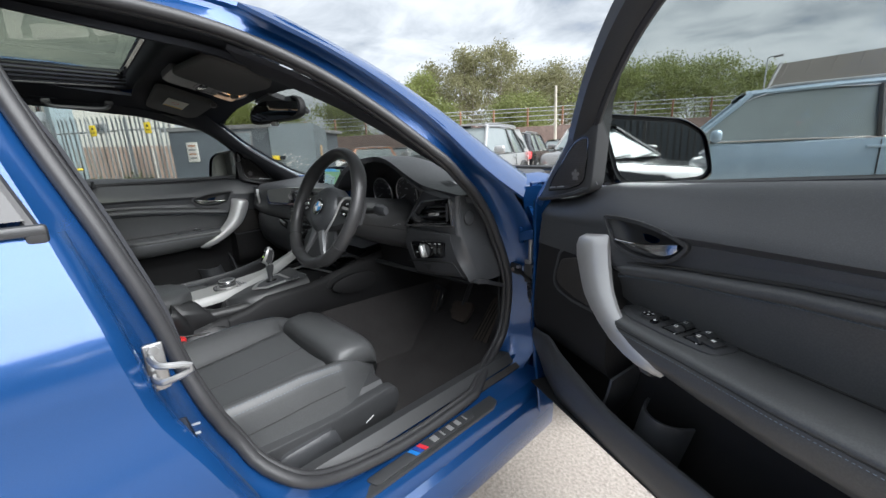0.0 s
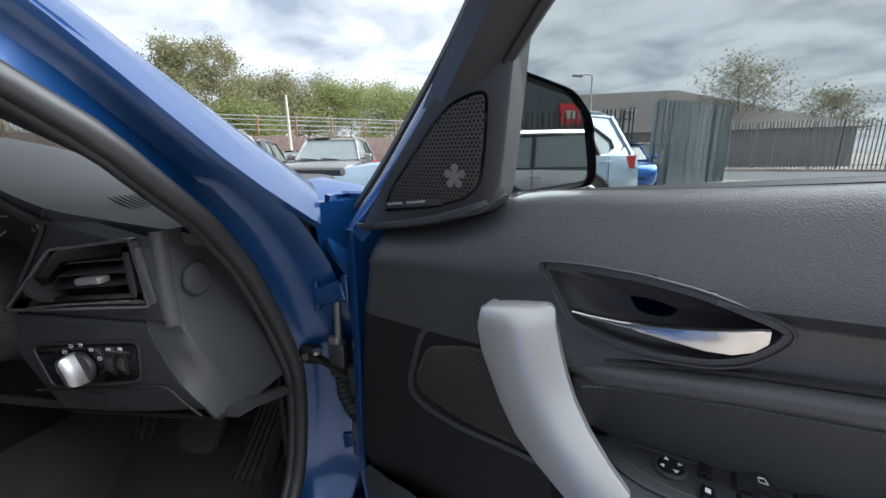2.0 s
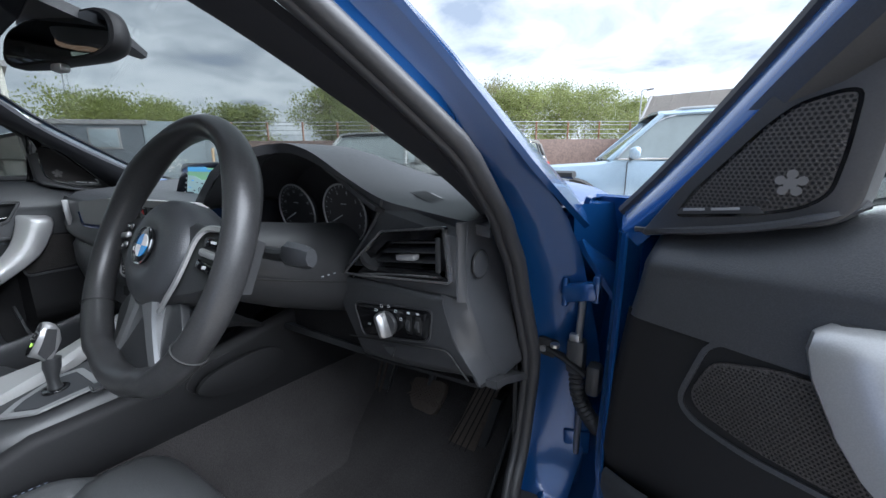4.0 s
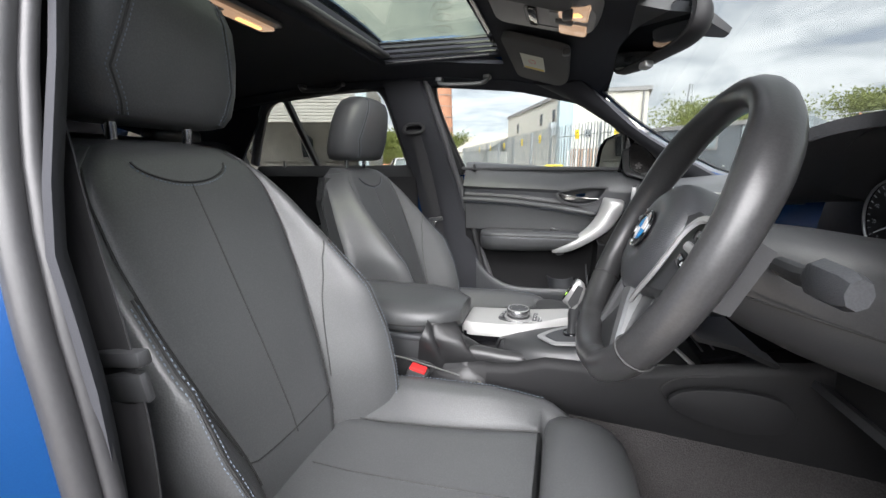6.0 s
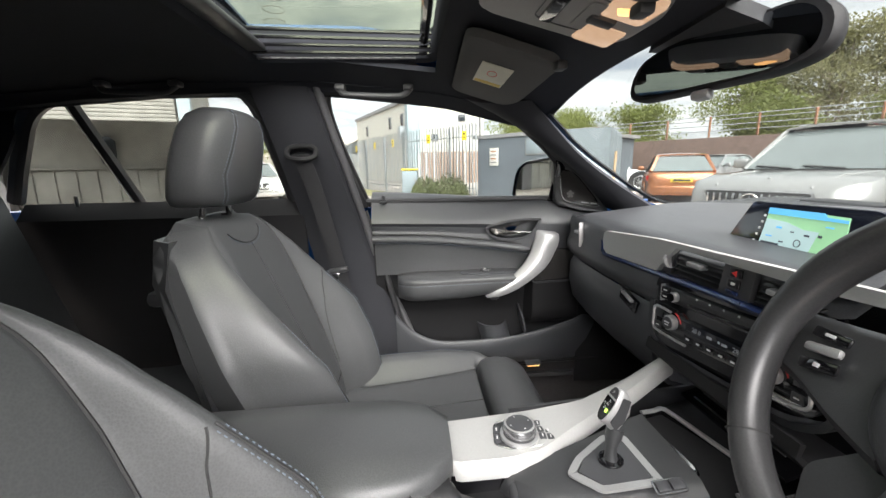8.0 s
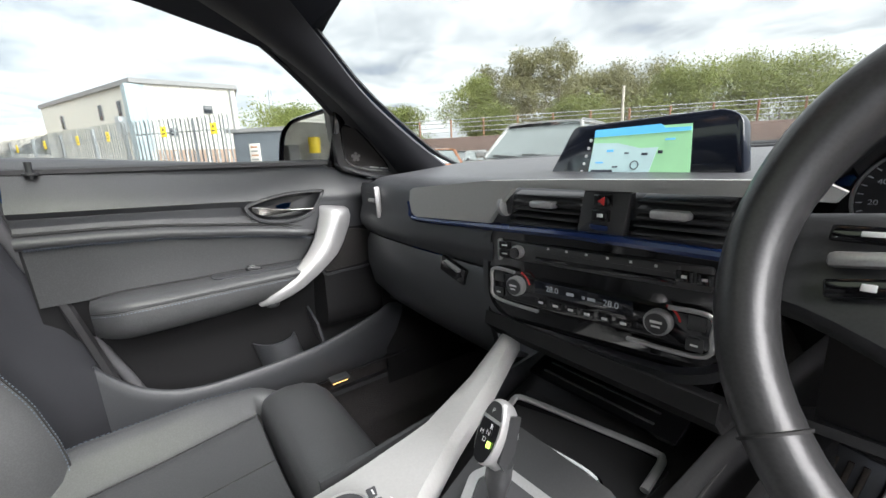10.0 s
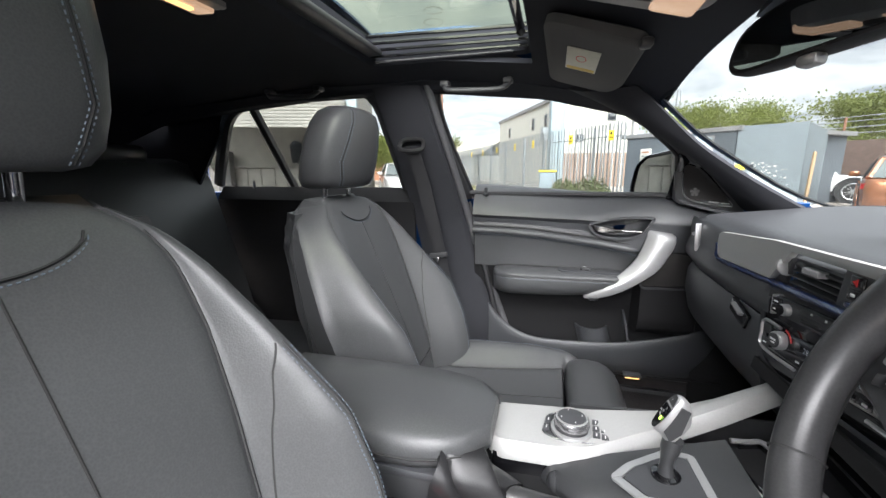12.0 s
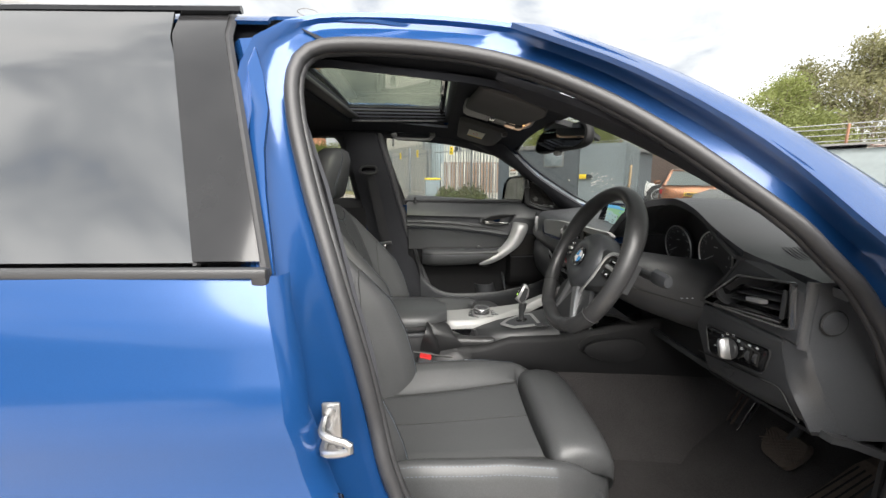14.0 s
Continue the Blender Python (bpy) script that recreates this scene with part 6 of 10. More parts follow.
for a in (35, 145, 215, 325):
    a = radians(a)
    part("rim_seam", tube([WM @ V(math.cos(a) * (.169 + .0172 * math.cos(b)), math.sin(a) * (.169 + .0172 * math.cos(b)), .0195 * math.sin(b)) for b in np.linspace(0, 2 * math.pi, 16, endpoint=False)], .0012, 4, True), SEAMDARK, wheel)
WR, WM = WM, WM @ pose(0, 0, -.016)
hub = []
for k, dz in ((.10, .0325), (.36, .0325), (.46, .0345), (.56, .0348), (.72, .0325), (.86, .027), (.95, .020), (1.0, .008), (1.0, -.02), (.86, -.04)):
    hub.append([WM @ V(.074 * k * math.cos(a), .071 * k * math.sin(a) - .003, dz) for a in np.linspace(0, 2 * math.pi, 40, endpoint=False)])
part("airbag_cover", loft(hub), SOFT, wheel, "round black airbag cover", 60)
BADGE_B = mat("badge blue", (0.03, 0.30, 0.72), 0.25, 0, 40, 0, 0.05, coat=0.5)
bm_ = WM @ pose(0, .0, .0355)
bd = part("badge", disc(.0235, .004, bm_, 36, bevel=.001), GLOSS, wheel, "round badge with blue and white quarters")
part("badge_rim", tube([bm_ @ V(.023 * math.cos(a), .023 * math.sin(a), .002) for a in np.linspace(0, 2 * math.pi, 32, endpoint=False)], .0012, 5, True), CHROME, bd)
for k in range(4):
    a0 = math.pi / 2 * k
    pts = [(0, 0)] + [(.0145 * math.cos(a0 + b), .0145 * math.sin(a0 + b)) for b in np.linspace(0, math.pi / 2, 7)]
    part("badge_quarter", slab(pts, .001, bm_ @ pose(0, 0, .003)), BADGE_B if k % 2 else WHITEMARK, bd)
for s in (1, -1):
    sp = []
    for t in np.linspace(0, 1, 8):
        x = s * (.048 + .112 * t)
        top, low = ramp(t, [0, .6, 1], [.040, .036, .034]), ramp(t, [0, .4, .8, 1], [-.060, -.048, -.030, -.026])
        zc = .020 - .016 * t
        sp.append([WM @ V(x, y, z) for y, z in ((low, -.020), (low - .002, zc - .010), (low + .006, zc), (top - .006, zc), (top + .002, zc - .008), (top, -.020))])
    part("spoke", loft(sp), HARD, wheel, "black side spoke", 50)
    if s > 0:
        bez = spline([(s * x, y, z) for x, y, z in ((.142, .036, .008), (.112, .037, .015), (.100, .033, .019), (.092, .018, .022), (.086, -.006, .022), (.079, -.030, .022), (.066, -.054, .021), (.052, -.072, .018))], 30)
        rows = []
        for i, p in enumerate(bez):
            d = (bez[min(29, i + 1)] - bez[max(0, i - 1)]).normalized()
            side = V(-d.y, d.x, 0).normalized() * .0042
            rows.append([WM @ (p - side), WM @ (p - side * .6 + V(0, 0, .003)), WM @ (p + side * .6 + V(0, 0, .003)), WM @ (p + side)])
        part("spoke_bezel", sheet(rows, .003 * s), SATIN, wheel, "satin silver bezel along the spoke", 50)
    pod = part("switch_pod", slab(rounded([(s * .099, .028), (s * .146, .030), (s * .152, .010), (s * .140, -.016), (s * .098, -.026), (s * .092, -.004)], .008), .012, WM @ pose(0, 0, .022, 0, s * 8, 0), .003), HARD, wheel, "multifunction switch pod")
    part("switch_bar", rbox(.034, .009, .007, .003, WM @ pose(s * .120, .007, .0165, 0, s * 8, s * -6)), SATIN, pod, "silver rocker bar")
    part("switch_key", rbox(.036, .011, .004, .002, WM @ pose(s * .118, -.008, .0155, 0, s * 8, s * -10)), GLOSS, pod)
    part("switch_key", rbox(.036, .010, .004, .002, WM @ pose(s * .121, .021, .0145, 0, s * 8, s * 2)), GLOSS, pod)
    part("key_mark", rbox(.010, .003, .0006, .0002, WM @ pose(s * .121, .021, .0168, 0, s * 8, 0)), WHITEMARK, pod)
    part("key_mark", rbox(.006, .004, .0006, .0002, WM @ pose(s * .118, -.008, .0178, 0, s * 8, 0)), WHITEMARK, pod)
    sp = []
    for t in np.linspace(0, 1, 8):
        x, y = s * (.020 + .030 * t + .016 * t * t), -.066 - .084 * t
        w = ramp(t, [0, .3, 1], [.017, .012, .009])
        sp.append([WM @ (V(x, y, .014 - .014 * t) + V(w * u * .85, w * u * s * .5, .007 * v)) for u, v in ((-1, -1), (-1, .5), (-.7, 1), (.7, 1), (1, .5), (1, -1))])
    part("lower_spoke", loft(sp), SPOKESILVER, wheel, "silver lower spoke")
part("spoke_web", slab(rounded([(-.062, -.05), (.062, -.05), (.095, -.09), (.078, -.150), (0, -.164), (-.078, -.150), (-.095, -.09)], .012), .010, WM @ pose(0, 0, .006), .003), HARD, wheel)
col = thing("steering_column", "black plastic steering column shroud with stalks", "steering column")
rings = []
for y, zc, w, h in ((.400, .926, .016, .014), (.404, .925, .028, .024), (.414, .923, .038, .033), (.435, .918, .048, .042), (.47, .908, .058, .052), (.52, .895, .065, .060), (.60, .875, .070, .068), (.66, .862, .072, .074), (.69, .856, .074, .078)):
    rings.append([V(.365 + w * math.cos(a), y, zc + h * math.sin(a) * (1.0 if math.sin(a) > 0 else 1.35)) for a in np.linspace(0, 2 * math.pi, 36, endpoint=False)])
part("shroud", loft(rings), HARD, col, "black column shroud", 60)
part("shroud_joint", tube([V(.365 + w * 1.004 * .93, y, zc - h * .42) for y, zc, w, h in ((.41, .924, .055, .046), (.44, .915, .064, .055), (.52, .895, .068, .062), (.60, .875, .070, .068), (.66, .862, .072, .074))], .0014, 5), SEAMDARK, col)
st = part("stalk", tube([V(.43, .47, .925), V(.50, .455, .932), V(.525, .452, .936)], .009, 10), HARD, col, "black indicator stalk")
part("stalk_tip", loft([[V(x, .452 + .012 * math.cos(a) * k, .937 + .016 * math.sin(a) * k) for a in np.linspace(0, 2 * math.pi, 8, endpoint=False)] for x, k in ((.518, .8), (.524, 1.0), (.556, .92), (.566, .7))]), SOFT, st)
part("stalk", tube([V(.30, .47, .925), V(.235, .455, .932), (V(.185, .452, .93))], lambda t: .009 + .006 * t, 10), HARD, col)
for k in range(3):
    part("mark", rbox(.004, .001, .0018, .0003, pose(.446, .56 + .012 * k, .868, 0, 0, 70)), LITWHITE, col)

# pedals
PEDAL = mat("brown-black pedal rubber", (0.085, 0.068, 0.056), 0.8, 0, 160, 0.6, 0.3)
br = thing("brake_pedal", "ribbed rubber brake pedal", "pedal", (0.395, 0.90, 0.455))
tilt = pose(0, 0, 0, -32, 0, 0)
part("pad", loft([[tilt @ V(u * k, y, v * k) for u, v in rounded([(-.052, .032), (.050, .046), (.054, .010), (.038, -.044), (-.036, -.042), (-.050, -.01)], .016)] for k, y in ((.92, .012), (1.0, .006), (1.0, -.004), (.95, -.009))]), PEDAL, br, "rubber pad")
tread = bmesh.new()
for k in range(-3, 4):
    for ang in (38, -38):
        rbox(.075 - .009 * abs(k), .003, .0035, .001, tilt @ pose(.012 * k, -.0100, 0, 0, ang, 0), 1, tread)
part("tread", tread, PEDAL, br, "crossed tread ribs")
part("arm", tube([V(0, .012, .02), V(.01, .06, .12), V(.01, .12, .25)], .010, 8), HARD, br)
ac = thing("accelerator_pedal", "long black floor-hinged accelerator pedal", "pedal", (0.505, 0.86, 0.305))
part("plate", loft([[V(x + w * u, y + .010 * v, z + .004 * v) for u, v in ((-1, -1), (1, -1), (1, 1), (-1, 1))] for x, y, z, w in ((-.008, -.006, .008, .046), (.0, .0, .04, .040), (.030, .035, .13, .031), (.056, .07, .22, .027), (.062, .078, .24, .022))]), PEDAL, ac, "ribbed pedal plate", 30)
for k in range(4):
    part("groove", tube([V(-.032 + .016 * k, -.013, .035), V(.040 + .012 * k, .058, .22)], .0018, 4), HOLE_BLACK, ac)
part("base", rbox(.105, .05, .02, .008, pose(-.012, -.012, .0)), HARD, ac)
part("side_arm", loft([[V(x + .010 * u, y + .02 * v, z) for u, v in ((-1, -1), (1, -1), (1, 1), (-1, 1))] for x, y, z in ((.045, .02, .0), (.065, .04, .10), (.085, .07, .20))]), HARD, ac)
fr_ = thing("footrest", "black footrest with a bright metal edge", "footrest", (0.205, 0.89, 0.395))
part("plate", rbox(.10, .014, .22, .006, pose(0, .02, .015, -16, 8, 0)), HARD, fr_)
for k in range(4):
    part("rib", rbox(.008, .006, .19, .002, pose(-.032 + .018 * k, .010, .015, -16, 8, 0)), PEDAL, fr_)
part("metal_edge", rbox(.006, .008, .20, .002, pose(.048, .008, .008, -16, 8, 0)), CHROME, fr_)

# ---- centre console ----
con = thing("centre_console", "black centre console with silver panel and gear selector", "centre console")
rings = []
for y, z0, xl, xr, zt in ((-.42, .30, -.105, .115, .60), (-.10, .30, -.105, .115, .60), (.04, .30, -.105, .118, .60), (.20, .30, -.11, .118, .61), (.45, .30, -.135, .135, .625), (.66, .30, -.16, .16, .66)):
    rings.append([V(xl, y, z0), V(xr, y, z0), V(xr + .004, y, zt - .06), V(xr - .006, y, zt - .012), V(xr - .02, y, zt), V(xl + .02, y, zt), V(xl + .006, y, zt - .012), V(xl - .004, y, zt - .06)])
part("console_body", loft(rings), MATT, con, "black plastic console body", 50)
# raised shell round the selector
shell = []
for t in np.linspace(0, 1, 16):
    y = .16 + .37 * t
    xr = ramp(t, [0, .08, .25, 1], [.045, .085, .104, .125])
    xl = ramp(t, [0, .3, .6, 1], [.02, -.012, -.045, -.085])
    z = ramp(t, [0, .1, 1], [.628, .640, .682])
    shell.append([V(xl, y, z + .002), V(xl + (xr - xl) * .5, y, z + .002), V(xr - .018, y, z), V(xr - .004, y, z - .008), V(xr + .002, y, z - .03), V(xr + .004, y, z - .06)])
nose = []
for k in range(7):
    a = math.pi / 2 * k / 6
    nose.append([p + V(-.010 * (1 - math.cos(a)) * (j > 1), -.022 * math.sin(a) * (1 - .15 * j), -.030 * (1 - math.cos(a)) * max(0, 1 - .2 * j)) for j, p in enumerate(shell[0])])
shell = nose[:0:-1] + shell
bm = sheet(shell, 0.006)
bmesh.ops.delete(bm, geom=[f for f in bm.faces if f.calc_center_median().y > .40 and -.085 < f.calc_center_median().x < .14], context="FACES")
part("selector_surround", bm, HARD, con, "soft black selector surround", 60)
part("surround_seam", tube([r[4] + V(.003, 0, -.006) for r in shell], .0018, 5), SEAMDARK, con)
# silver panel sweeping forward along the passenger side
sil = []
for t in np.linspace(0, 1, 26):
    y = .055 + .445 * t
    xl = ramp(t, [0, .3, .55, .8, 1], [-.098, -.104, -.108, -.118, -.140])
    xr = ramp(t, [0, .02, .22, .34, .48, .6, .8, 1], [.006, .014, .016, .006, -.03, -.058, -.085, -.118])
    z = ramp(t, [0, .35, .6, 1], [.648, .655, .668, .735])
    sil.append([V(xl - .001, y, z - .024), V(xl, y, z - .006), V(xl + .005, y, z), V((xl + xr) / 2, y, z + .002), V(xr - .005, y, z), V(xr, y, z - .006), V(xr + .001, y, z - .022)])
part("silver_panel", sheet(sil, 0.006), SILVER, con, "brushed aluminium console panel", 40)
part("silver_panel_front", sheet([[V(x, .054 - .002 * (k > 0), z) for x in np.linspace(-.098, .006, 4)] for k, z in enumerate((.646, .640, .626))], -0.004), SILVER, con)
part("panel_side", sheet([[V(.016 + .002 * k, y, z) for y in np.linspace(.055, .20, 5)] for k, z in enumerate((.634, .62, .598))], .004), GLOSS, con)
BUTTONGREY = mat("dark grey button plastic", (0.055, 0.056, 0.06), 0.4, 0, 300, 0.05, 0.1)
GATE = Matrix.Translation((0, .31, .670)) @ pose(0, 0, 0, 7.2, 0, 0) @ Matrix.Translation((0, -.31, 0))
gate_out = rounded([(.055, .226), (.098, .262), (.102, .352), (.0, .347), (-.010, .312), (.026, .252)], .008)
gate_in = rounded([(.056, .244), (.088, .270), (.090, .340), (.010, .336), (.003, .314), (.034, .262)], .006)
part("selector_plate", frame_ring(gate_out, .011, .004, GATE), SATIN, con, "silver selector gate")
part("selector_gate", slab(gate_in, .004, GATE @ pose(0, 0, .0005)), BUTTONGREY, con, "dark selector gate")
part("selector_socket", disc(.019, .007, pose(.045, .300, .669), 24, bevel=.002), GLOSS, con)
gear = thing("gear_selector", "silver and black electronic gear selector with lit position mark", "gear selector", (0.045, 0.300, 0.665))
part("stem", tube(spline([(0, 0, 0), (0, -.001, .022), (0, .001, .044), (0, .004, .062)], 12), lambda t: .0125 - .004 * math.sin(math.pi * min(1, t * 1.4)), 16), HARD, gear, "black selector stem", 60)
HEAD = Matrix.Translation((0, -.010, .102)) @ Matrix.Rotation(radians(61), 4, "X")
rings = []
for d, w, top, low in ((.0, .0125, .0265, .0285), (-.003, .0142, .0285, .0305), (-.009, .0150, .0290, .0310), (-.017, .0148, .0265, .0330), (-.025, .0135, .0190, .0380), (-.031, .0105, .0070, .0430)):
    ring = []
    for a in np.linspace(0, 2 * math.pi, 24, endpoint=False):
        c, e = math.cos(a), math.sin(a)
        ring.append(HEAD @ V(w * abs(c) ** .75 * (1 if c > 0 else -1), (top if e > 0 else low) * e, d))
    rings.append(ring)
part("head", loft(rings), SATIN, gear, "silver selector head", 60)
part("grip_panel", loft([[HEAD @ V(.0152 - .0012 * k, y, d) for y, d in ((.020, -.006), (.021, -.018), (-.012, -.027), (-.030, -.022), (-.022, -.009))] for k in (0, 2)]), HARD, gear, "black grip panel on the driver's side")
face = [(.0108 * math.copysign(abs(math.cos(a)) ** .7, math.cos(a)), .0275 * math.sin(a) - .001) for a in np.linspace(0, 2 * math.pi, 28, endpoint=False)]
part("display", slab([(u, min(v, .009)) for u, v in face if v < .011], .0014, HEAD @ pose(0, 0, .0008)), GLOSS, gear, "gloss black shift display")
part("park_button", slab([(u, max(v, .0125)) for u, v in face if v > .010], .0022, HEAD @ pose(0, 0, .0012)), HARD, gear, "dark park button")
for ch, u, v in (("P", 0, .0185), ("R", .004, .005), ("N", .002, -.001), ("D", .0, -.008), ("M", -.005, -.003)):
    t = bpy.data.curves.new("letter", "FONT")
    t.body, t.size, t.align_x, t.align_y = ch, .0058, "CENTER", "CENTER"
    o = new("shift_letter", t)
    o.parent = gear
    o.matrix_basis = HEAD @ pose(u, v, .0026)
    o.data.materials.append(WHITEMARK)
GREENMARK = mat("lit green mark", (0.4, 0.8, 0.1), .4, 0, 30, 0, .05, glow=(.5, .9, .1), glow_power=.6)
part("park_mark", rbox(.0045, .0055, .001, .0003, HEAD @ pose(.006, -.010, .0022)), GREENMARK, gear, "lit green position mark")
mode = part("mode_frame", frame_ring(rounded([(-.010, -.022), (.010, -.022), (.010, .022), (-.010, .022)], .003), .0016, .003, pose(.108, .352, .676, 6, 14, 0)), DARKCHROME, con, "silver frame round two switches")
for k in range(2):
    part("mode_button", rbox(.016, .019, .005, .002, pose(.108, .342 + .021 * k, .6755 + .0022 * k, 6, 14, 0)), BUTTONGREY, mode)
# controller
ctl = thing("rotary_controller", "silver rotary controller among dark grey buttons", "controller", (-0.034, 0.178, 0.657))
pad_c = rounded([(-.034, -.038), (.018, -.046), (.030, -.022), (.028, .030), (.014, .063), (-.036, .060), (-.042, .03), (-.042, -.02)], .009)
part("base_plate", slab(pad_c, .004, pose(0, 0, .003), .001), HARD, ctl, "dark base plate")
part("base_rim", tube([V(u, v, .0035) for u, v in pad_c], .0014, 5, True), DARKCHROME, ctl, "thin silver rim")
part("knob_skirt", disc(.033, .006, pose(0, 0, .006), 36, bevel=.001), SATIN, ctl)
part("knob_groove", disc(.0275, .010, pose(0, 0, .012), 36), HARD, ctl)
part("knob", disc(.0290, .013, pose(0, 0, .021), 40, .0272, .002), DARKCHROME, ctl, "knurled silver knob")
part("knob_top", disc(.0222, .002, pose(0, 0, .0280), 32, bevel=.0005), BUTTONGREY, ctl, "dark grey knob top")
part("knob_ring", tube([V(.0242 * math.cos(a), .0242 * math.sin(a), .0278) for a in np.linspace(0, 2 * math.pi, 32, endpoint=False)], .0016, 6, True), SATIN, ctl)
for k in range(4):
    a = math.pi / 2 * k + .3
    part("knob_mark", rbox(.003, .0014, .0006, .0001, pose(.017 * math.cos(a), .017 * math.sin(a), .0293)), WHITEMARK, ctl)
for row_, v in ((0, .0395), (1, .0525)):
    for k in range(3):
        u = -.026 + .0165 * k + .003 * row_
        b_ = part("button", rbox(.0152, .0115, .004, .0012, pose(u, v - .04 * u, .0052, 0, 0, -4)), BUTTONGREY, ctl)
        part("button_mark", rbox(.007, .0018, .0005, .0001, pose(u, v - .04 * u, .0074, 0, 0, -4)), WHITEMARK, b_)
for k in range(2):
    b_ = part("button", rbox(.019, .010, .004, .0012, pose(-.016 + .021 * k, -.0365 - .003 * k, .0052, 0, 0, -8)), BUTTONGREY, ctl)
    part("button_mark", rbox(.008, .0018, .0005, .0001, pose(-.016 + .021 * k, -.0365 - .003 * k, .0074, 0, 0, -8)), WHITEMARK, b_)
# cup holder tray ahead of the selector
part("tray_floor", slab(rounded([(-.075, .385), (.112, .385), (.112, .515), (-.10, .515)], .01), .004, pose(0, 0, .602, 5, 0, 0)), MATT, con)
part("tray_rim", tube(spline([(-.080, .425, .656), (-.083, .452, .656), (-.088, .466, .656), (-.078, .476, .656), (.0, .495, .655), (.088, .517, .652), (.102, .512, .652), (.106, .490, .651), (.110, .455, .650)], 48), .0050, 8, flat=.7), SATIN, con, "silver tray rim")
part("tray_wall", sheet([[V(x, y, z) for x, y in ((-.083, .44), (-.088, .47), (.0, .498), (.10, .519))] for z in (.654, .61)], .004), GLOSS, con)
part("lid_handle", tube(spline([(-.034, .385, .664), (-.026, .401, .664), (-.010, .407, .664), (.05, .416, .664), (.080, .414, .664), (.090, .400, .664)], 30), .0042, 8), CHROME, con, "chrome tray handle")
part("tray_lid_edge", sheet([[V(-.026 + .11 * t, .392 + .016 * t - dy, z) for t in np.linspace(0, 1, 4)] for dy, z in ((-.008, .640), (0, .656), (.02, .660))], .004), HARD, con, "black sliding tray lid")
for k in range(7):
    part("storage_rib", rbox(.17, .004, .004, .001, pose(-.005, .535 + .018 * k, .675 + .006 * k)), HARD, con)
part("storage_well", sheet([[V(x, y, .668 + .35 * (y - .53)) for x in np.linspace(-.11, .11, 3)] for y in np.linspace(.525, .66, 4)], .006), GLOSS, con)
part("knee_pad", slab(rounded([(.452, .622), (.48, .650), (.56, .664), (.615, .660), (.640, .635), (.628, .600), (.56, .586), (.49, .598)], .03, 6), .010, Matrix.Translation((.155, 0, 0)) @ Matrix(((0, 0, 1, 0), (1, 0, 0, 0), (0, 1, 0, 0), (0, 0, 0, 1))) @ pose(0, 0, 0, 0, -4, 0) @ Matrix.Translation((0, 0, 0)), .003), MATT, con, "padded black knee rest")
part("knee_pad_groove", tube([V(.1495 + .06 * (y - .45), y, z) for y, z in rounded([(.446, .622), (.477, .655), (.56, .670), (.619, .665), (.647, .636), (.633, .595), (.56, .580), (.486, .592)], .03, 6)], .0018, 5, True), SEAMDARK, con)
flank = []
for y in np.linspace(.13, 1.0, 30):
    x = ramp(y, [.13, .2, .27, .45, .70, 1.0], [.120, .124, .130, .143, .168, .205])
    zt = ramp(y, [.13, .20, .24, .415, .58, .70, 1.0], [.60, .612, .634, .645, .686, .71, .74])
    flank.append([V(x - .014, y, zt + .002), V(x - .003, y, zt - .002), V(x, y, zt - .012), V(x + .001, y, (zt + .535) / 2), V(x + .002, y, .54), V(x - .010, y, .528)])
part("console_flank", sheet(flank, 0.005), MATT, con, "matt black console side", 50)
part("tunnel_carpet", sheet([[V(ramp(y, [.0, .2, .45, .70, 1.0], [.118, .121, .137, .165, .20]) + dx, y, z) for y in np.linspace(.0, 1.04, 16)] for dx, z in ((.0, .55), (.006, .50), (.016, .40), (.035, .32), (.07, .285))], -0.006), CARPET, con, "dark carpet over the tunnel side")
part("console_flank", sheet([[V(-ramp(y, [.2, .45, .70, 1.0], [.112, .137, .165, .20]), y, z) for y in np.linspace(.18, 1.02, 14)] for z in (.66, .60, .50, .36, .30)], 0.006), HARD, con)
part("side_lip", tube([V(.12, -.16, .606), V(.121, -.06, .597), V(.122, .06, .577), V(.122, .12, .566)], .0018, 6), STEEL, con, "thin bright console edge")
# armrest
arm = con
rings = []
for t in np.linspace(0, 1, 13):
    y = -.37 + .425 * t
    k = 1 if t < .7 else max(0, math.cos((t - .7) / .3 * math.pi / 2)) ** .55
    hw = .055 + .060 * k if t > .7 else .115
    zt = .712 - .010 * (1 - k) - .006 * (1 - t)
    zb = .648 + .012 * (1 - k)
    rings.append([V(-hw, y, zb + .02), V(-hw + .004, y, (zt + zb) / 2 + .015), V(-hw + .02, y, zt - .004), V(-hw * .4, y, zt), V(hw * .4, y, zt), V(hw - .02, y, zt - .004), V(hw - .004, y, (zt + zb) / 2 + .015), V(hw, y, zb + .02), V(hw - .008, y, zb + .004), V(hw * .5, y, zb), V(-hw * .5, y, zb), V(-hw + .008, y, zb + .004)])
arm = part("armrest_lid", loft(rings), LEATHER, con, "padded black leather armrest lid", 60)
for sgn in (7, 0):
    part("seam", tube([r[sgn] + V(.0012 if sgn else -.0012, 0, .004) for r in rings[:12]], .0016, 5), SEAMDARK, arm)
part("armrest_box", rbox(.206, .36, .075, .010, pose(.002, -.17, .612)), HARD, con, "black armrest box")
part("box_lip", rbox(.216, .36, .014, .004, pose(.002, -.17, .642)), SOFT, con)
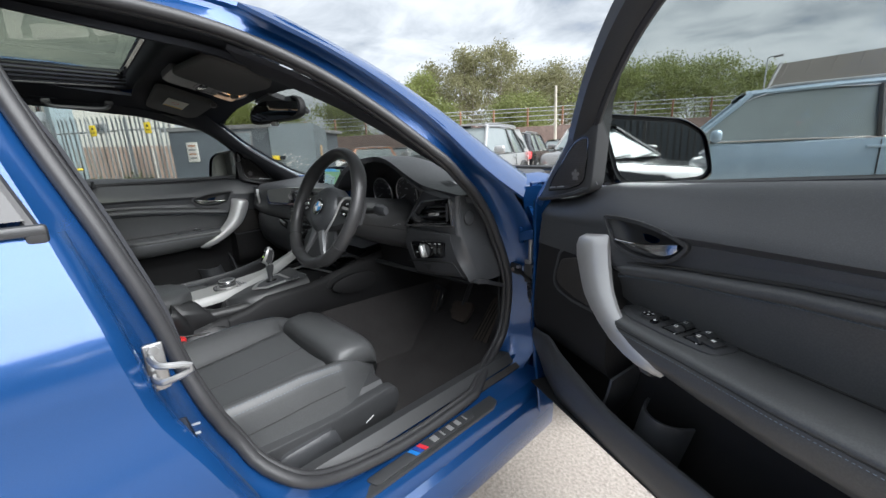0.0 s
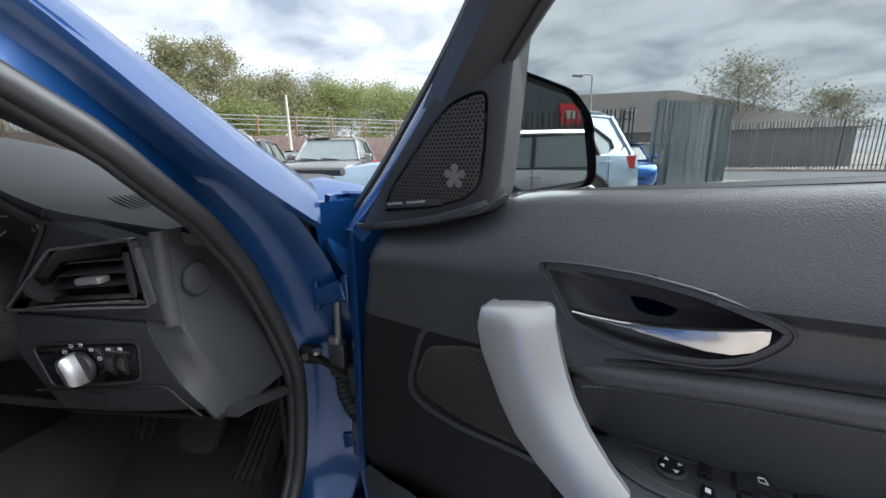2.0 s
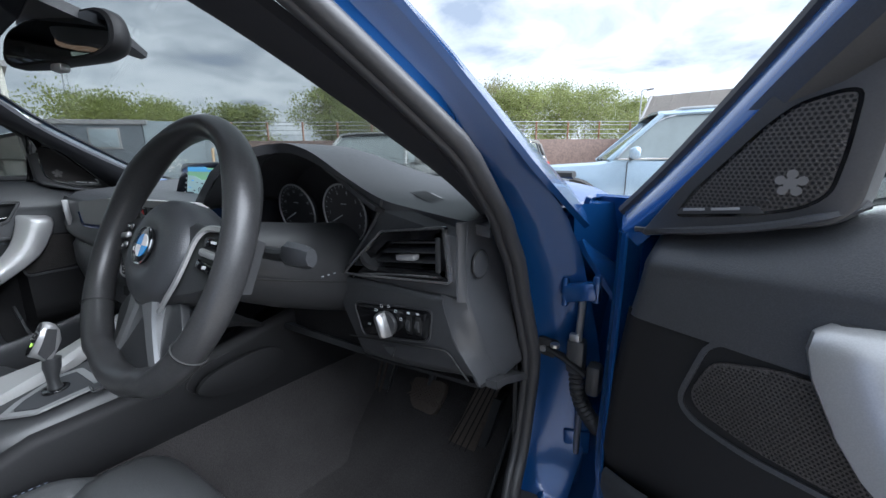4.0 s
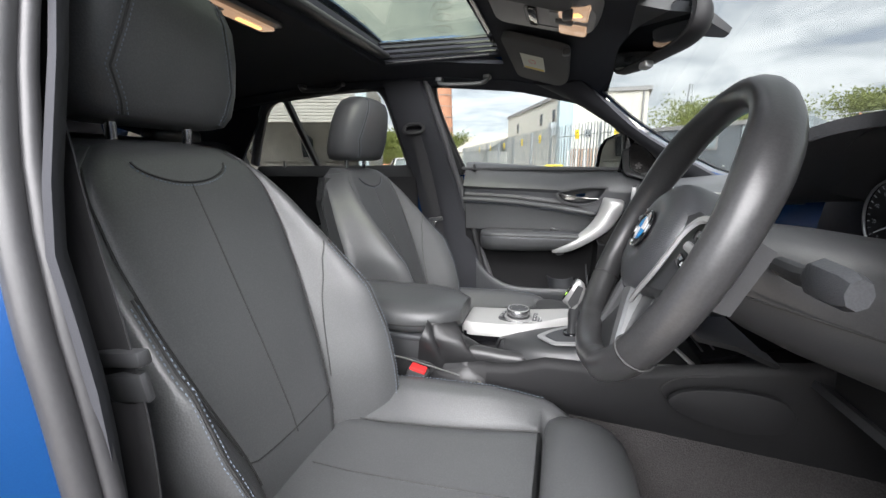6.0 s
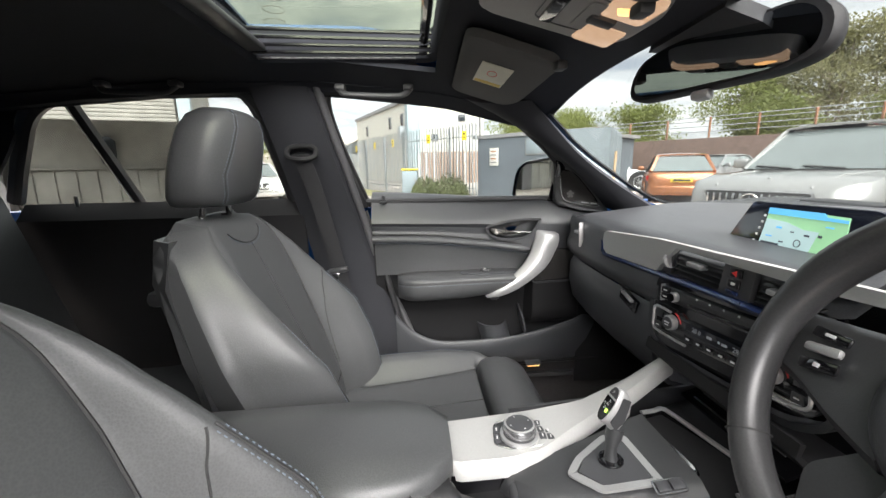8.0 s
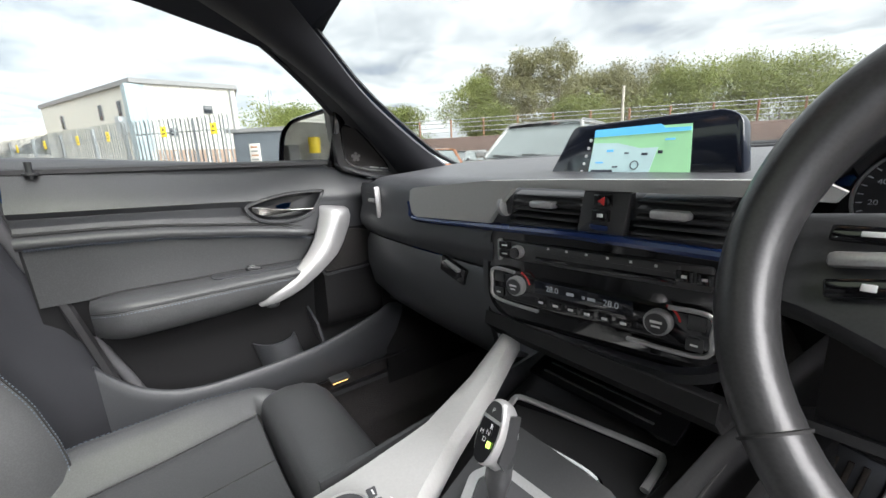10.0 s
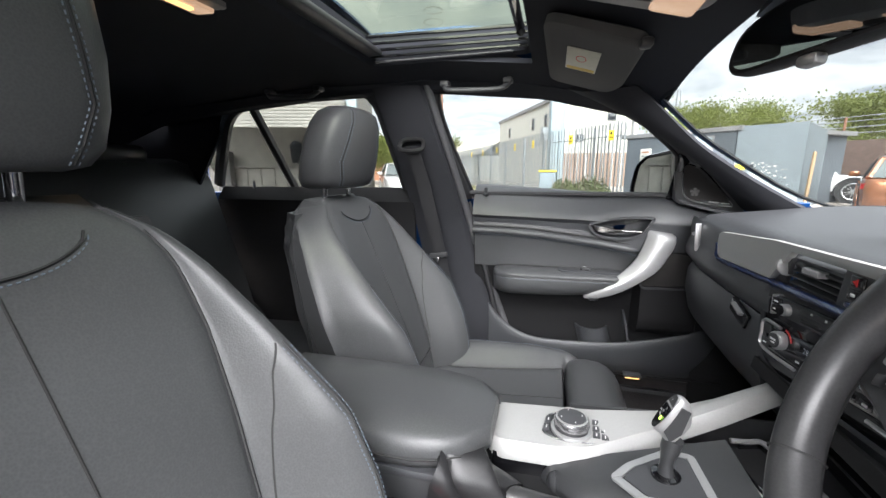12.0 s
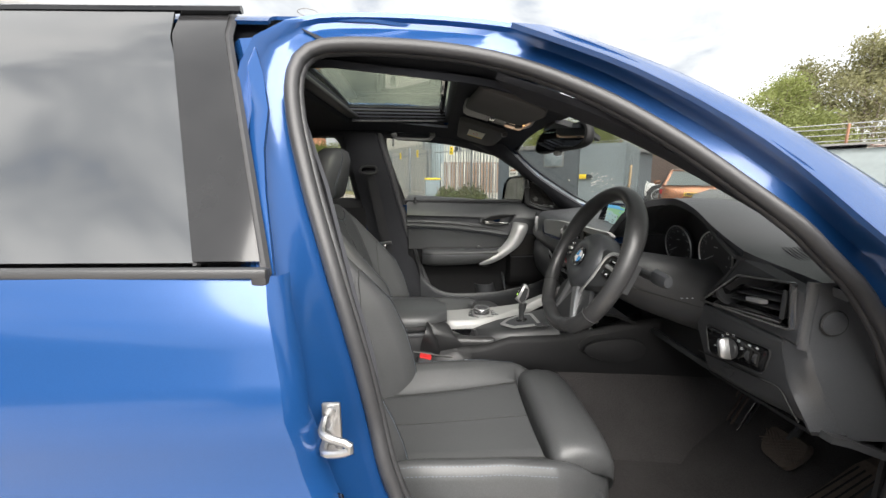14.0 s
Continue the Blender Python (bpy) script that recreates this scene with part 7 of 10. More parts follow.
# handbrake with gaiter
hb = thing("handbrake", "black leather handbrake lever in a creased gaiter", "handbrake")
part("grip", tube(spline([(.080, .085, .612), (.083, .12, .613), (.085, .16, .612), (.086, .20, .613), (.086, .212, .614)], 18), lambda t: ramp(t, [0, .3, .85, .95, 1], [.019, .017, .0165, .015, .010]), 12), RIMLEATHER, hb, "leather grip", 60)
part("button", disc(.008, .014, pose(.086, .218, .6145, 90, 0, 0), 14, bevel=.002), SATIN, hb, "release button")
rings = []
for i, t in enumerate(np.linspace(0, 1, 15)):
    p = V(.066, -.02, .645).lerp(V(.080, .095, .612), t)
    w, h = ramp(t, [0, .5, 1], [.055, .042, .020]), ramp(t, [0, .5, 1], [.055, .046, .020])
    ring = []
    for k in range(26):
        a = 2 * math.pi * k / 26
        fold = 1 + .10 * math.sin(4 * a + 3 * t * 4) * (1 - t) + .07 * math.sin(7 * a - 5 * t + 1.3) * (1 - t)
        down = 1.9 if math.sin(a) < 0 else 1.0
        ring.append(p + V(w * math.cos(a) * fold, .012 * math.sin(2 * a + 9 * t), max(-.075, h * math.sin(a) * fold * down)))
    rings.append(ring)
GAITER = mat("creased black gaiter leather", (0.018, 0.018, 0.019), 0.4, 0, 420, 0.2, 0.15, kind="voronoi", bump_dist=0.0006, stain=8)
part("gaiter", loft(rings), GAITER, hb, "creased leather gaiter", 60)
rings = [[V(.080 + .05 * k * math.cos(a), .07 + .10 * k * math.sin(a), z + .004 * math.sin(5 * a)) for a in np.linspace(0, 2 * math.pi, 24, endpoint=False)] for k, z in ((1.0, .560), (.92, .572), (.7, .585), (.4, .60))]
part("gaiter_base", loft(rings), GAITER, hb)
bk = thing("belt_buckle", "black seat belt buckle with red release button", "belt buckle", (0.142, -0.026, 0.528))
part("body", rbox(.030, .046, .098, .007, pose(.002, .002, .018, -14, 8, 0)), HARD, bk)
part("red_button", rbox(.0215, .036, .009, .003, pose(.009, .013, .0655, -14, 8, 0)), RED, bk, "red release button")
part("stalk", rbox(.014, .03, .10, .004, pose(-.008, -.03, -.06, -18, 6, 0)), HARD, bk)
for k in range(3):
    part("embossed_mark", rbox(.001, .018, .003, .0003, pose(.0155, .0, .03 - .009 * k, -14, 8, 0)), SATIN, bk)

# ---- seats ----
def back_y(z):
    """Front face of the backrest on its middle line."""
    return ramp(z, [.50, .56, .62, .70, .80, .90, 1.0, 1.04, 1.07], [-.125, -.132, -.148, -.178, -.218, -.258, -.300, -.322, -.350])


def back_half(z):
    return ramp(z, [.50, .60, .70, .80, .90, .98, 1.03, 1.06, 1.075], [.212, .240, .264, .266, .247, .222, .195, .15, .10])


def bolster(z):
    return ramp(z, [.50, .58, .68, .78, .86, .93, .99, 1.03], [.078, .098, .106, .103, .064, .030, .008, .0])


def seam_u(z):
    return ramp(z, [.50, .60, .70, .80, .90, 1.0, 1.06], [.41, .43, .475, .54, .63, .71, .73])


RIDGE = .78


def back_pt(u, z, lift=0.0):
    s = seam_u(z)
    b = bolster(z)
    a = abs(u)
    if a < s:
        f = -.008 * (1 - (a / s) ** 2)
    elif a < RIDGE:
        f = b * smooth((a - s) / (RIDGE - s))
    else:
        f = b - (b + .055) * smooth((a - RIDGE) / (1 - RIDGE)) ** 1.25
    f -= .007 * math.exp(-((a - s) / .025) ** 2)
    y = back_y(z) + f + lift
    return V(u * back_half(z), y, z - .02 * a * a * min(1, max(0, (z - .955) / .08)))


def columns(s, top=.84):
    """Columns across a seat panel, with one on the seam at s and the ridge at top."""
    half = [s * k for k in (.2, .42, .62, .8, .92, .97, 1.0)] + [s + (top - s) * k for k in (.06, .16, .35, .6, .82)] + [top + (1 - top) * k for k in (0, .18, .37, .56, .75, .90, 1.0)]
    return [-u for u in reversed(half)] + [0] + half


def make_seat(driver):
    seat = thing("front_seat", "black leather sports seat with pale blue stitching" if driver else "black leather sports seat set lower and further back", "car seat", (0, 0, 0.30), group="front seats")
    PLACE.append(Matrix.Translation((0, 0, -.30)))
    rings = []
    for z in list(np.linspace(.50, 1.0, 22)) + [1.018, 1.034, 1.046, 1.055, 1.061]:
        w = back_half(z)
        front = [back_pt(u, z) for u in columns(seam_u(z), RIDGE)]
        th = ramp(z, [.5, .8, 1.0, 1.061], [.15, .14, .11, .05])
        yb = back_y(z) - th
        back = [V(u * w * .96, yb - .02 * (1 - u * u), z) for u in (.9, .5, 0, -.5, -.9)]
        rings.append(front + back)
    part("backrest", loft(rings), LEATHER, seat, "leather backrest with deep side bolsters", 60)
    part("back_shell", loft([[V(u * back_half(z) * .97, back_y(z) - th - dy, z) for u, dy in ((-1, -.03), (-.8, .02), (0, .035), (.8, .02), (1, -.03))] for z, th in ((.42, .16), (.7, .155), (.95, .125), (1.03, .09))]), HARD, seat, "black plastic seat back shell")
    # seams
    for s in (1, -1):
        part("bolster_seam", tube([back_pt(s * seam_u(z), z, .0012) for z in np.linspace(.56, 1.03, 44)], .0017, 5), SEAMDARK, seat)
        edge = [back_pt(s * ramp(z, [.62, .70, .78, .84, .875], [.46, .515, .60, .68, .745]), z, .0012) for z in np.linspace(.62, .875, 40)]
        part("bolster_seam", tube(edge, .0014, 5), SEAMDARK, seat)
        st = bmesh.new()
        part("ridge_seam", tube([back_pt(s * .772, z, .001) for z in np.linspace(.56, .875, 40)], .0015, 5), SEAMDARK, seat)
        for off in (.752, .792):
            line = [back_pt(s * off, z, .0012) for z in np.linspace(.56, .868, 104)]
            for i in range(0, 103, 2):
                tube([line[i], line[i + 1]], .0008, 4, bm=st)
        part("stitching", st, THREAD, seat, "double row of pale stitching")
    part("centre_seam", tube([back_pt(.0, z, .0004) for z in np.linspace(.58, .995, 30)], .0013, 5), SEAMDARK, seat)
    part("side_seam", tube([back_pt(u, .588 + .012 * abs(u / .43) ** 2, .001) for u in np.linspace(-.43, .43, 24)], .0013, 5), SEAMDARK, seat)
    semi = [back_pt(u, 1.035 - .037 * math.cos(u / .42 * math.pi / 2) ** .6, .002) for u in np.linspace(-.415, .415, 24)]
    part("collar_seam", tube(semi, .0016, 5), SEAMDARK, seat)
    st = bmesh.new()
    line = [back_pt(u, 1.030 - .037 * math.cos(u / .42 * math.pi / 2) ** .6, .002) for u in np.linspace(-.415, .415, 60)]
    for i in range(0, 59, 2):
        tube([line[i], line[i + 1]], .0008, 4, bm=st)
    part("collar_stitching", st, THREAD, seat)
    # headrest
    rings = []
    for z, hw, d0, d1 in ((1.086, .095, .045, .05), (1.092, .118, .055, .056), (1.11, .132, .058, .060), (1.15, .137, .058, .062), (1.20, .133, .056, .062), (1.245, .122, .052, .058), (1.272, .104, .042, .048), (1.285, .075, .025, .032)):
        yc = -.365 + .25 * (z - 1.09)
        ring = []
        for k in range(32):
            a = 2 * math.pi * k / 32
            c, s_ = math.cos(a), math.sin(a)
            cx = abs(c) ** .55 * (1 if c > 0 else -1)
            sy = abs(s_) ** .62 * (1 if s_ > 0 else -1)
            ring.append(V(hw * cx, yc + (d0 if sy > 0 else d1) * sy - .012 * (abs(cx) ** 3), z))
        rings.append(ring)
    hr = part("headrest", loft(rings), LEATHER, seat, "plump leather headrest", 60)
    for s in (1, -1):
        def head_pt(x, z, lift=.0):
            hw = ramp(z, [1.086, 1.092, 1.11, 1.15, 1.20, 1.245, 1.272, 1.285], [.095, .118, .132, .137, .133, .122, .104, .075])
            d0 = ramp(z, [1.086, 1.092, 1.11, 1.15, 1.20, 1.245, 1.272, 1.285], [.045, .055, .058, .058, .056, .052, .042, .025])
            cx = min(.99, abs(x) / hw)
            si = math.sqrt(max(0, 1 - cx ** (2 / .55))) ** .62
            return V(x, -.365 + .25 * (z - 1.09) + d0 * si - .012 * cx ** 3 + lift, z)
        rail = [(s * ramp(z, [1.09, 1.15, 1.28], [.080, .098, .062]), z) for z in np.linspace(1.092, 1.280, 30)]
        line = [head_pt(x, z) for x, z in rail]
        part("headrest_seam", tube(line, .0017, 5), SEAMDARK, hr)
        st = bmesh.new()
        fine = spline([(x, 0, z) for x, z in rail], 60)
        for dx in (-.005, .005):
            for i in range(0, 59, 2):
                tube([head_pt(fine[i].x + dx, fine[i].z, .0006), head_pt(fine[i + 1].x + dx, fine[i + 1].z, .0006)], .0008, 4, bm=st)
        part("headrest_stitching", st, THREAD, hr)
        part("headrest_post", tube([V(s * .062, -.380, 1.03), V(s * .062, -.372, 1.10)], .0075, 12), CHROME, seat, "chrome headrest post")
        part("post_collar", disc(.011, .008, pose(s * .062, -.384, 1.056), 18, bevel=.002), HARD, seat)
    # cushion
    def cu_pt(u, y, lift=0.0):
        a = abs(u)
        s = ramp(y, [-.13, .1, .25, .39], [.50, .54, .60, .66])
        mid = ramp(y, [-.16, -.05, .1, .25, .34, .39, .405], [.535, .535, .545, .558, .560, .545, .50])
        b = ramp(y, [-.16, -.02, .15, .28, .39], [.045, .05, .042, .018, .0])
        f = -.010 * (1 - (a / s) ** 2) if a < s else b * smooth((a - s) / (.82 - s)) if a < .84 else b - (b + .10) * smooth((a - .84) / .16) ** 1.4
        f -= .006 * math.exp(-((a - s) / .03) ** 2)
        return V(u * ramp(y, [-.16, .1, .3, .39], [.245, .255, .255, .225]), y, mid + f + lift)
    rings = []
    for y in list(np.linspace(-.17, .245, 18)) + [.250, .254, .27, .30, .33, .355, .375, .388]:
        s0 = ramp(y, [-.13, .1, .25, .39], [.50, .54, .60, .66])
        row = [cu_pt(u, y) for u in columns(s0)]
        if y > .248:
            sink = smooth((y - .248) / .006)
            keep = .70
            fall = ramp(y, [.25, .28, .31, .34, .37, .388], [0, .008, .026, .050, .075, .085])
            hw = ramp(y, [.25, .28, .31, .34, .388], [.255, .249, .234, .208, .170])
            row = []
            for u in columns(s0):
                a = abs(u)
                z = cu_pt(u, .25).z - fall
                if a < keep:
                    z = max(.46, z - sink * .055 * smooth((keep - a) / .05))
                row.append(V(u * hw, y, z))
        rings.append(row + [V(u * .22, y, .42) for u in (.9, 0, -.9)])
    part("cushion", loft(rings), LEATHER, seat, "leather seat cushion with raised side bolsters", 60)
    # thigh support
    rings = []
    for y, zt, hw in ((.256, .556, .166), (.258, .574, .173), (.264, .586, .177), (.28, .594, .180), (.31, .597, .181), (.345, .594, .179), (.368, .585, .174), (.386, .570, .165), (.397, .550, .153), (.402, .528, .140), (.401, .506, .128)):
        ring = []
        for a in np.linspace(0, math.pi, 17):
            c, e = math.cos(a), math.sin(a)
            ring.append(V(hw * abs(c) ** .45 * (1 if c > 0 else -1), y, zt - .060 + .060 * e ** .42))
        rings.append(ring + [V(-hw * .9, y, zt - .075), V(hw * .9, y, zt - .075)])
    part("thigh_support", loft(rings), LEATHER, seat, "extendable leather thigh support", 60)
    for s in (1, -1):
        part("cushion_seam", tube([cu_pt(s * ramp(y, [-.13, .1, .25], [.50, .54, .60]), y, .001) for y in np.linspace(-.14, .248, 24)], .0016, 5), SEAMDARK, seat)
        part("cushion_edge_seam", tube([cu_pt(s * .93, y, .0015) for y in np.linspace(-.15, .25, 18)], .0015, 5), SEAMDARK, seat)
        st = bmesh.new()
        for off in (.865, .89):
            line = [cu_pt(s * off, y, .0012) for y in np.linspace(-.14, .25, 100)]
            for i in range(0, 99, 2):
                tube([line[i], line[i + 1]], .0008, 4, bm=st)
        part("cushion_stitching", st, THREAD, seat)
    part("cushion_centre_seam", tube([cu_pt(.0, y, .0004) for y in np.linspace(-.12, .245, 24)], .0013, 5), SEAMDARK, seat)
    # base
    part("seat_base", loft([[V(x, y, z) for x, z in ((-.235, .40), (.235, .40), (.24, .47), (.225, .49), (-.225, .49), (-.24, .47))] for y in (-.25, .05, .30, .36)]), HARD, seat, "black plastic seat base")
    for s in (1, -1):
        side = rounded([(-.26, .36), (-.22, .47), (-.05, .485), (.20, .475), (.37, .485), (.392, .46), (.385, .415), (.33, .375), (.12, .36)], .03)
        sp = part("side_panel", slab(side, .03, Matrix.Translation((s * .268, 0, 0)) @ Matrix(((0, 0, s, 0), (1, 0, 0, 0), (0, 1, 0, 0), (0, 0, 0, 1))), .006), HARD, seat, "black plastic side panel")
        part("seat_lever", loft([[V(s * x, y, z) for y, z in rounded([(.02 + i, .385 + i * .3), (.06 + i, .455 - i), (.19 - i, .462 - i), (.21 - i, .40 + i * .3)], .02)] for x, i in ((.262, 0), (.278, 0), (.284, .008))]), SOFT, sp, "height lever")
        part("lever_recess", rbox(.01, .05, .05, .01, pose(s * .266, -.10, .42)), GLOSS, sp)
        part("mark", rbox(.001, .026, .003, .0004, pose(s * .269, .29, .425, 25, 0, 0)), WHITEMARK, sp)
        part("rail", rbox(.035, .56, .028, .004, pose(s * .20, .06, .318)), STEEL, seat, "steel seat rail")
        part("rail_cover", rbox(.03, .10, .036, .006, pose(s * .20, .35, .318)), HARD, seat)
        part("rail_bracket", rbox(.03, .05, .07, .006, pose(s * .20, .24, .355)), HARD, seat)
        part("rail_bracket", rbox(.03, .05, .07, .006, pose(s * .20, -.14, .355)), HARD, seat)
    part("extension_handle", rbox(.08, .02, .016, .006, pose(.05, .405, .47)), HARD, seat)
    PLACE.pop()
    return seat


driver_seat = make_seat(True)
driver_seat.matrix_basis = pose(.385, 0, .30)
mate = copy_thing(driver_seat, pose(-.385, -.065, .257))
tagged(mate, "black leather sports seat set lower and further back")
# rear bench
rear = thing("rear_bench", "black leather rear bench seat with folding backrest", "rear seat", group="")
rb = []
for x in np.linspace(-.66, .66, 25):
    pad = .03 * math.cos((abs(x) - .33) / .33 * math.pi / 2) ** 2
    rb.append([V(x, -1.03 + pad, .52), V(x, -1.06 + pad, .65), V(x, -1.12 + pad, .84), V(x, -1.18 + pad * .8, 1.04), V(x, -1.205, 1.092), V(x, -1.25, 1.105), V(x, -1.30, 1.07)])
part("backrest", sheet(rb, 0.03), LEATHER, rear, "leather rear backrest", 60)
rc = []
for x in np.linspace(-.66, .66, 25):
    pad = .02 * math.cos((abs(x) - .33) / .33 * math.pi / 2) ** 2
    rc.append([V(x, -.56, .40), V(x, -.56, .48), V(x, -.60, .525 - pad * .3), V(x, -.80, .51 - pad), V(x, -1.06, .50)])
part("cushion", sheet(rc, -0.03), LEATHER, rear, "leather rear cushion", 60)
for x in (-.36, .36):
    part("headrest", rbox(.215, .085, .062, .026, pose(x, -1.235, 1.146, -10, 0, 0), 3), LEATHER, rear)
for x in (-.13, .13):
    part("split_seam", tube([V(x, -1.02, .55), V(x, -1.10, .84), V(x, -1.165, 1.05)], .003, 5), SEAMDARK, rear)
part("belt_slot", rbox(.07, .03, .02, .006, pose(-.50, -1.235, 1.103)), GLOSS, rear)

# seat belts on the B-pillars
for s, nm in ((-1, "passenger"), (1, "driver")):
    belt = thing("seat_belt", "black seat belt hanging down the B-pillar", "seat belt")
    xt, xl = s * (.555 if s < 0 else .60), s * (.655 if s < 0 else .67)
    a0 = V(xt, -.285, 1.155)
    pts = spline([a0, V(.622, -.21, 1.07), V(.642, -.165, .98), V(.652, -.128, .86), V(.660, -.108, .76), V(.672, -.105, .62), V(.685, -.13, .48)], 24) if s > 0 else spline([a0, V(s * .605, -.265, 1.05), V(s * .632, -.245, .93), V(s * .655, -.225, .80), V(s * .68, -.20, .62), V(s * .69, -.20, .48)], 24)
    web = []
    for p in pts:
        web.append([p + V(-s * .008, -.023, 0), p + V(-s * .012, 0, 0), p + V(-s * .008, .023, 0)])
    part("webbing", sheet(web, .0016), BELT, belt, "woven black webbing")
    part("anchor_loop", tube(spline([(a0.x, a0.y - .035, a0.z - .005), (a0.x + s * -.01, a0.y, a0.z - .012), (a0.x, a0.y + .035, a0.z - .005), (a0.x + s * .012, a0.y + .03, a0.z + .02), (a0.x + s * .012, a0.y - .03, a0.z + .02)], 20, True), .007, 8, True), MATT, belt, "black anchor loop")
    tg = pts[12 if s < 0 else 15] + V(-s * .014, 0, 0)
    if s > 0:
        tg = V(.643, -.118, .818)
        part("tongue_cover", rbox(.010, .056, .030, .004, pose(tg.x, tg.y, tg.z, 10, 0, 0)), HARD, belt, "black tongue cover")
    part("tongue", rbox(.014, .060, .016, .004, pose(tg.x, tg.y, tg.z + (.03 if s > 0 else 0), 8, 0, 0)), HARD, belt, "black tongue grip")
    part("tongue_plate", rbox(.004, .022, .040, .0015, pose(tg.x - s * .004, tg.y - .012, tg.z - .026, -14, 0, 0)), CHROME, belt, "chrome tongue plate")

# ---- overhead fittings ----
def uz(x, y):
    return liner_z(x, y) - .013


con_r = thing("roof_console", "light grey roof console with reading lamps", "roof console")
LT = plane_m((.035, .205, 1.318), (1, 0, 0), (0, .965, -.262))
oc = rounded([(-.085, -.10), (.085, -.10), (.080, .085), (.05, .108), (-.05, .108), (-.080, .085)], .025)
part("console_shell", loft([[LT @ V(u * k, v * k, z) for u, v in oc] for k, z in ((1.06, .03), (1.02, .0), (.98, -.012), (.90, -.016))]), GREYCONS, con_r, "grey moulded console shell", 40)
for i in range(5):
    for j in range(4):
        part("speaker_slot", rbox(.010, .004, .006, .001, LT @ pose(.045 - .012 * j, -.093 + .0 * i, -.010 + .006 * i, 35, 0, 0)), HARD, con_r) if i < 4 else None
sw = part("sunroof_switch", rbox(.085, .018, .010, .004, LT @ pose(0, -.01, -.017)), GLOSS, con_r, "black sunroof switch")
part("button", slab(rounded([(-.04, .006), (.04, .006), (.036, .024), (-.036, .024)], .006), .004, LT @ pose(0, 0, -.018) @ pose(0, 0, 0, 180, 0, 0)), GREYCONS, con_r)
part("button", slab(rounded([(-.04, -.042), (.04, -.042), (.036, -.022), (-.036, -.022)], .006), .004, LT @ pose(0, 0, -.018) @ pose(0, 0, 0, 180, 0, 0)), GREYCONS, con_r)
part("button_rim", frame_ring(rounded([(-.045, .026), (.045, .026), (.05, -.01), (.045, -.046), (-.045, -.046), (-.05, -.01)], .012), .002, .003, LT @ pose(0, 0, -.017) @ pose(0, 0, 0, 180, 0, 0)), HARD, con_r)
for s in (1, -1):
    ln = part("reading_lens", rbox(.062, .058, .016, .008, LT @ pose(s * .042, .066, -.012)), LENS, con_r, "clear reading lamp lens")
    if s > 0:
        part("lit_bulb", rbox(.016, .034, .006, .003, LT @ pose(.046, .066, -.0195, 0, 0, -30)), AMBER, ln, "glowing amber bulb")
part("lamp_switch", rbox(.022, .034, .010, .004, LT @ pose(0, .05, -.017)), HARD, con_r)

VISOR = mat("dark grey visor cloth", (0.095, 0.094, 0.092), 0.9, 0, 900, 0.3, 0.15, bump_dist=0.0008, spec=0.25)
for s in (1, -1):
    vis = thing("sun_visor", "grey cloth sun visor folded up" + (" with warning label" if s < 0 else " above the driver"), "sun visor")
    VM = plane_m((s * .285, .185, 1.298), (s, 0, -.055), (0, .955, -.29))
    pad = rounded([(-.165, -.085), (.165, -.075), (.165, .06), (.10, .082), (-.165, .082)], .03)
    part("visor_pad", loft([[VM @ V(u * k, v * k, z) for u, v in pad] for k, z in ((.96, .008 * s), (1.0, .004 * s), (1.0, -.010 * s), (.96, -.014 * s))]), VISOR, vis, "", 50)
    if s < 0:
        PAPER = mat("pale printed label", (0.62, 0.60, 0.48), .6, 0, 90, 0, .08)
        part("warning_label", rbox(.12, .06, .001, .0003, VM @ pose(-.03, -.01, .0155)), PAPER, vis, "pale printed warning label")
        part("label_strip", rbox(.018, .055, .0012, .0003, VM @ pose(.02, -.01, .0156)), mat("label yellow", (.7, .5, .12), .6, 0, 60, 0, .05), vis)
        part("label_ring", frame_ring([(.016 * math.cos(a), .010 * math.sin(a)) for a in np.linspace(0, 2 * math.pi, 16, endpoint=False)], .0015, .0006, VM @ pose(-.04, -.012, .0165)), RED, vis)
    part("clip", rbox(.024, .018, .014, .004, pose(s * .115, .255, 1.272)), HARD, vis)
for s in (1, -1):
    for y0, nm in ((-.075, "front"), (-.62, "rear")):
        if s > 0 and nm == "front":
            continue
        gh = thing("grab_handle", "black folding grab handle under the roof rail", "grab handle")
        zz = uz(.47, y0) - .002
        part("bar", tube(spline([(s * .478, y0 - .085, zz), (s * .466, y0 - .075, zz - .016), (s * .46, y0 - .05, zz - .021), (s * .46, y0 + .05, zz - .024), (s * .466, y0 + .075, zz - .018), (s * .478, y0 + .085, zz - .004)], 22), .0085, 8, flat=.8), HARD, gh, "", 60)
        for d in (-.082, .082):
            part("hinge_block", rbox(.03, .024, .014, .004, pose(s * .478, y0 + d, zz - .002)), HARD, gh)
lamp = thing("courtesy_lamp", "rear courtesy lamp with one bulb glowing", "ceiling lamp", (0.055, -0.475, 1.366))
part("surround", slab(rounded([(-.115, -.03), (.115, -.03), (.105, .03), (-.105, .03)], .012), .010, pose(0, 0, .004, 180, 0, 0), .003), GREYCONS, lamp)
part("lens", slab(rounded([(-.095, -.020), (.095, -.020), (.09, .020), (-.09, .020)], .010), .006, pose(0, 0, -.008, 180, 0, 0), .002), LENS, lamp, "clear ribbed lens")
part("lit_bulb", rbox(.075, .012, .004, .0015, pose(-.025, 0, -.0105)), AMBER, lamp, "glowing bulb")
part("switch", rbox(.022, .026, .006, .002, pose(.072, 0, -.009)), GREYCONS, lamp)
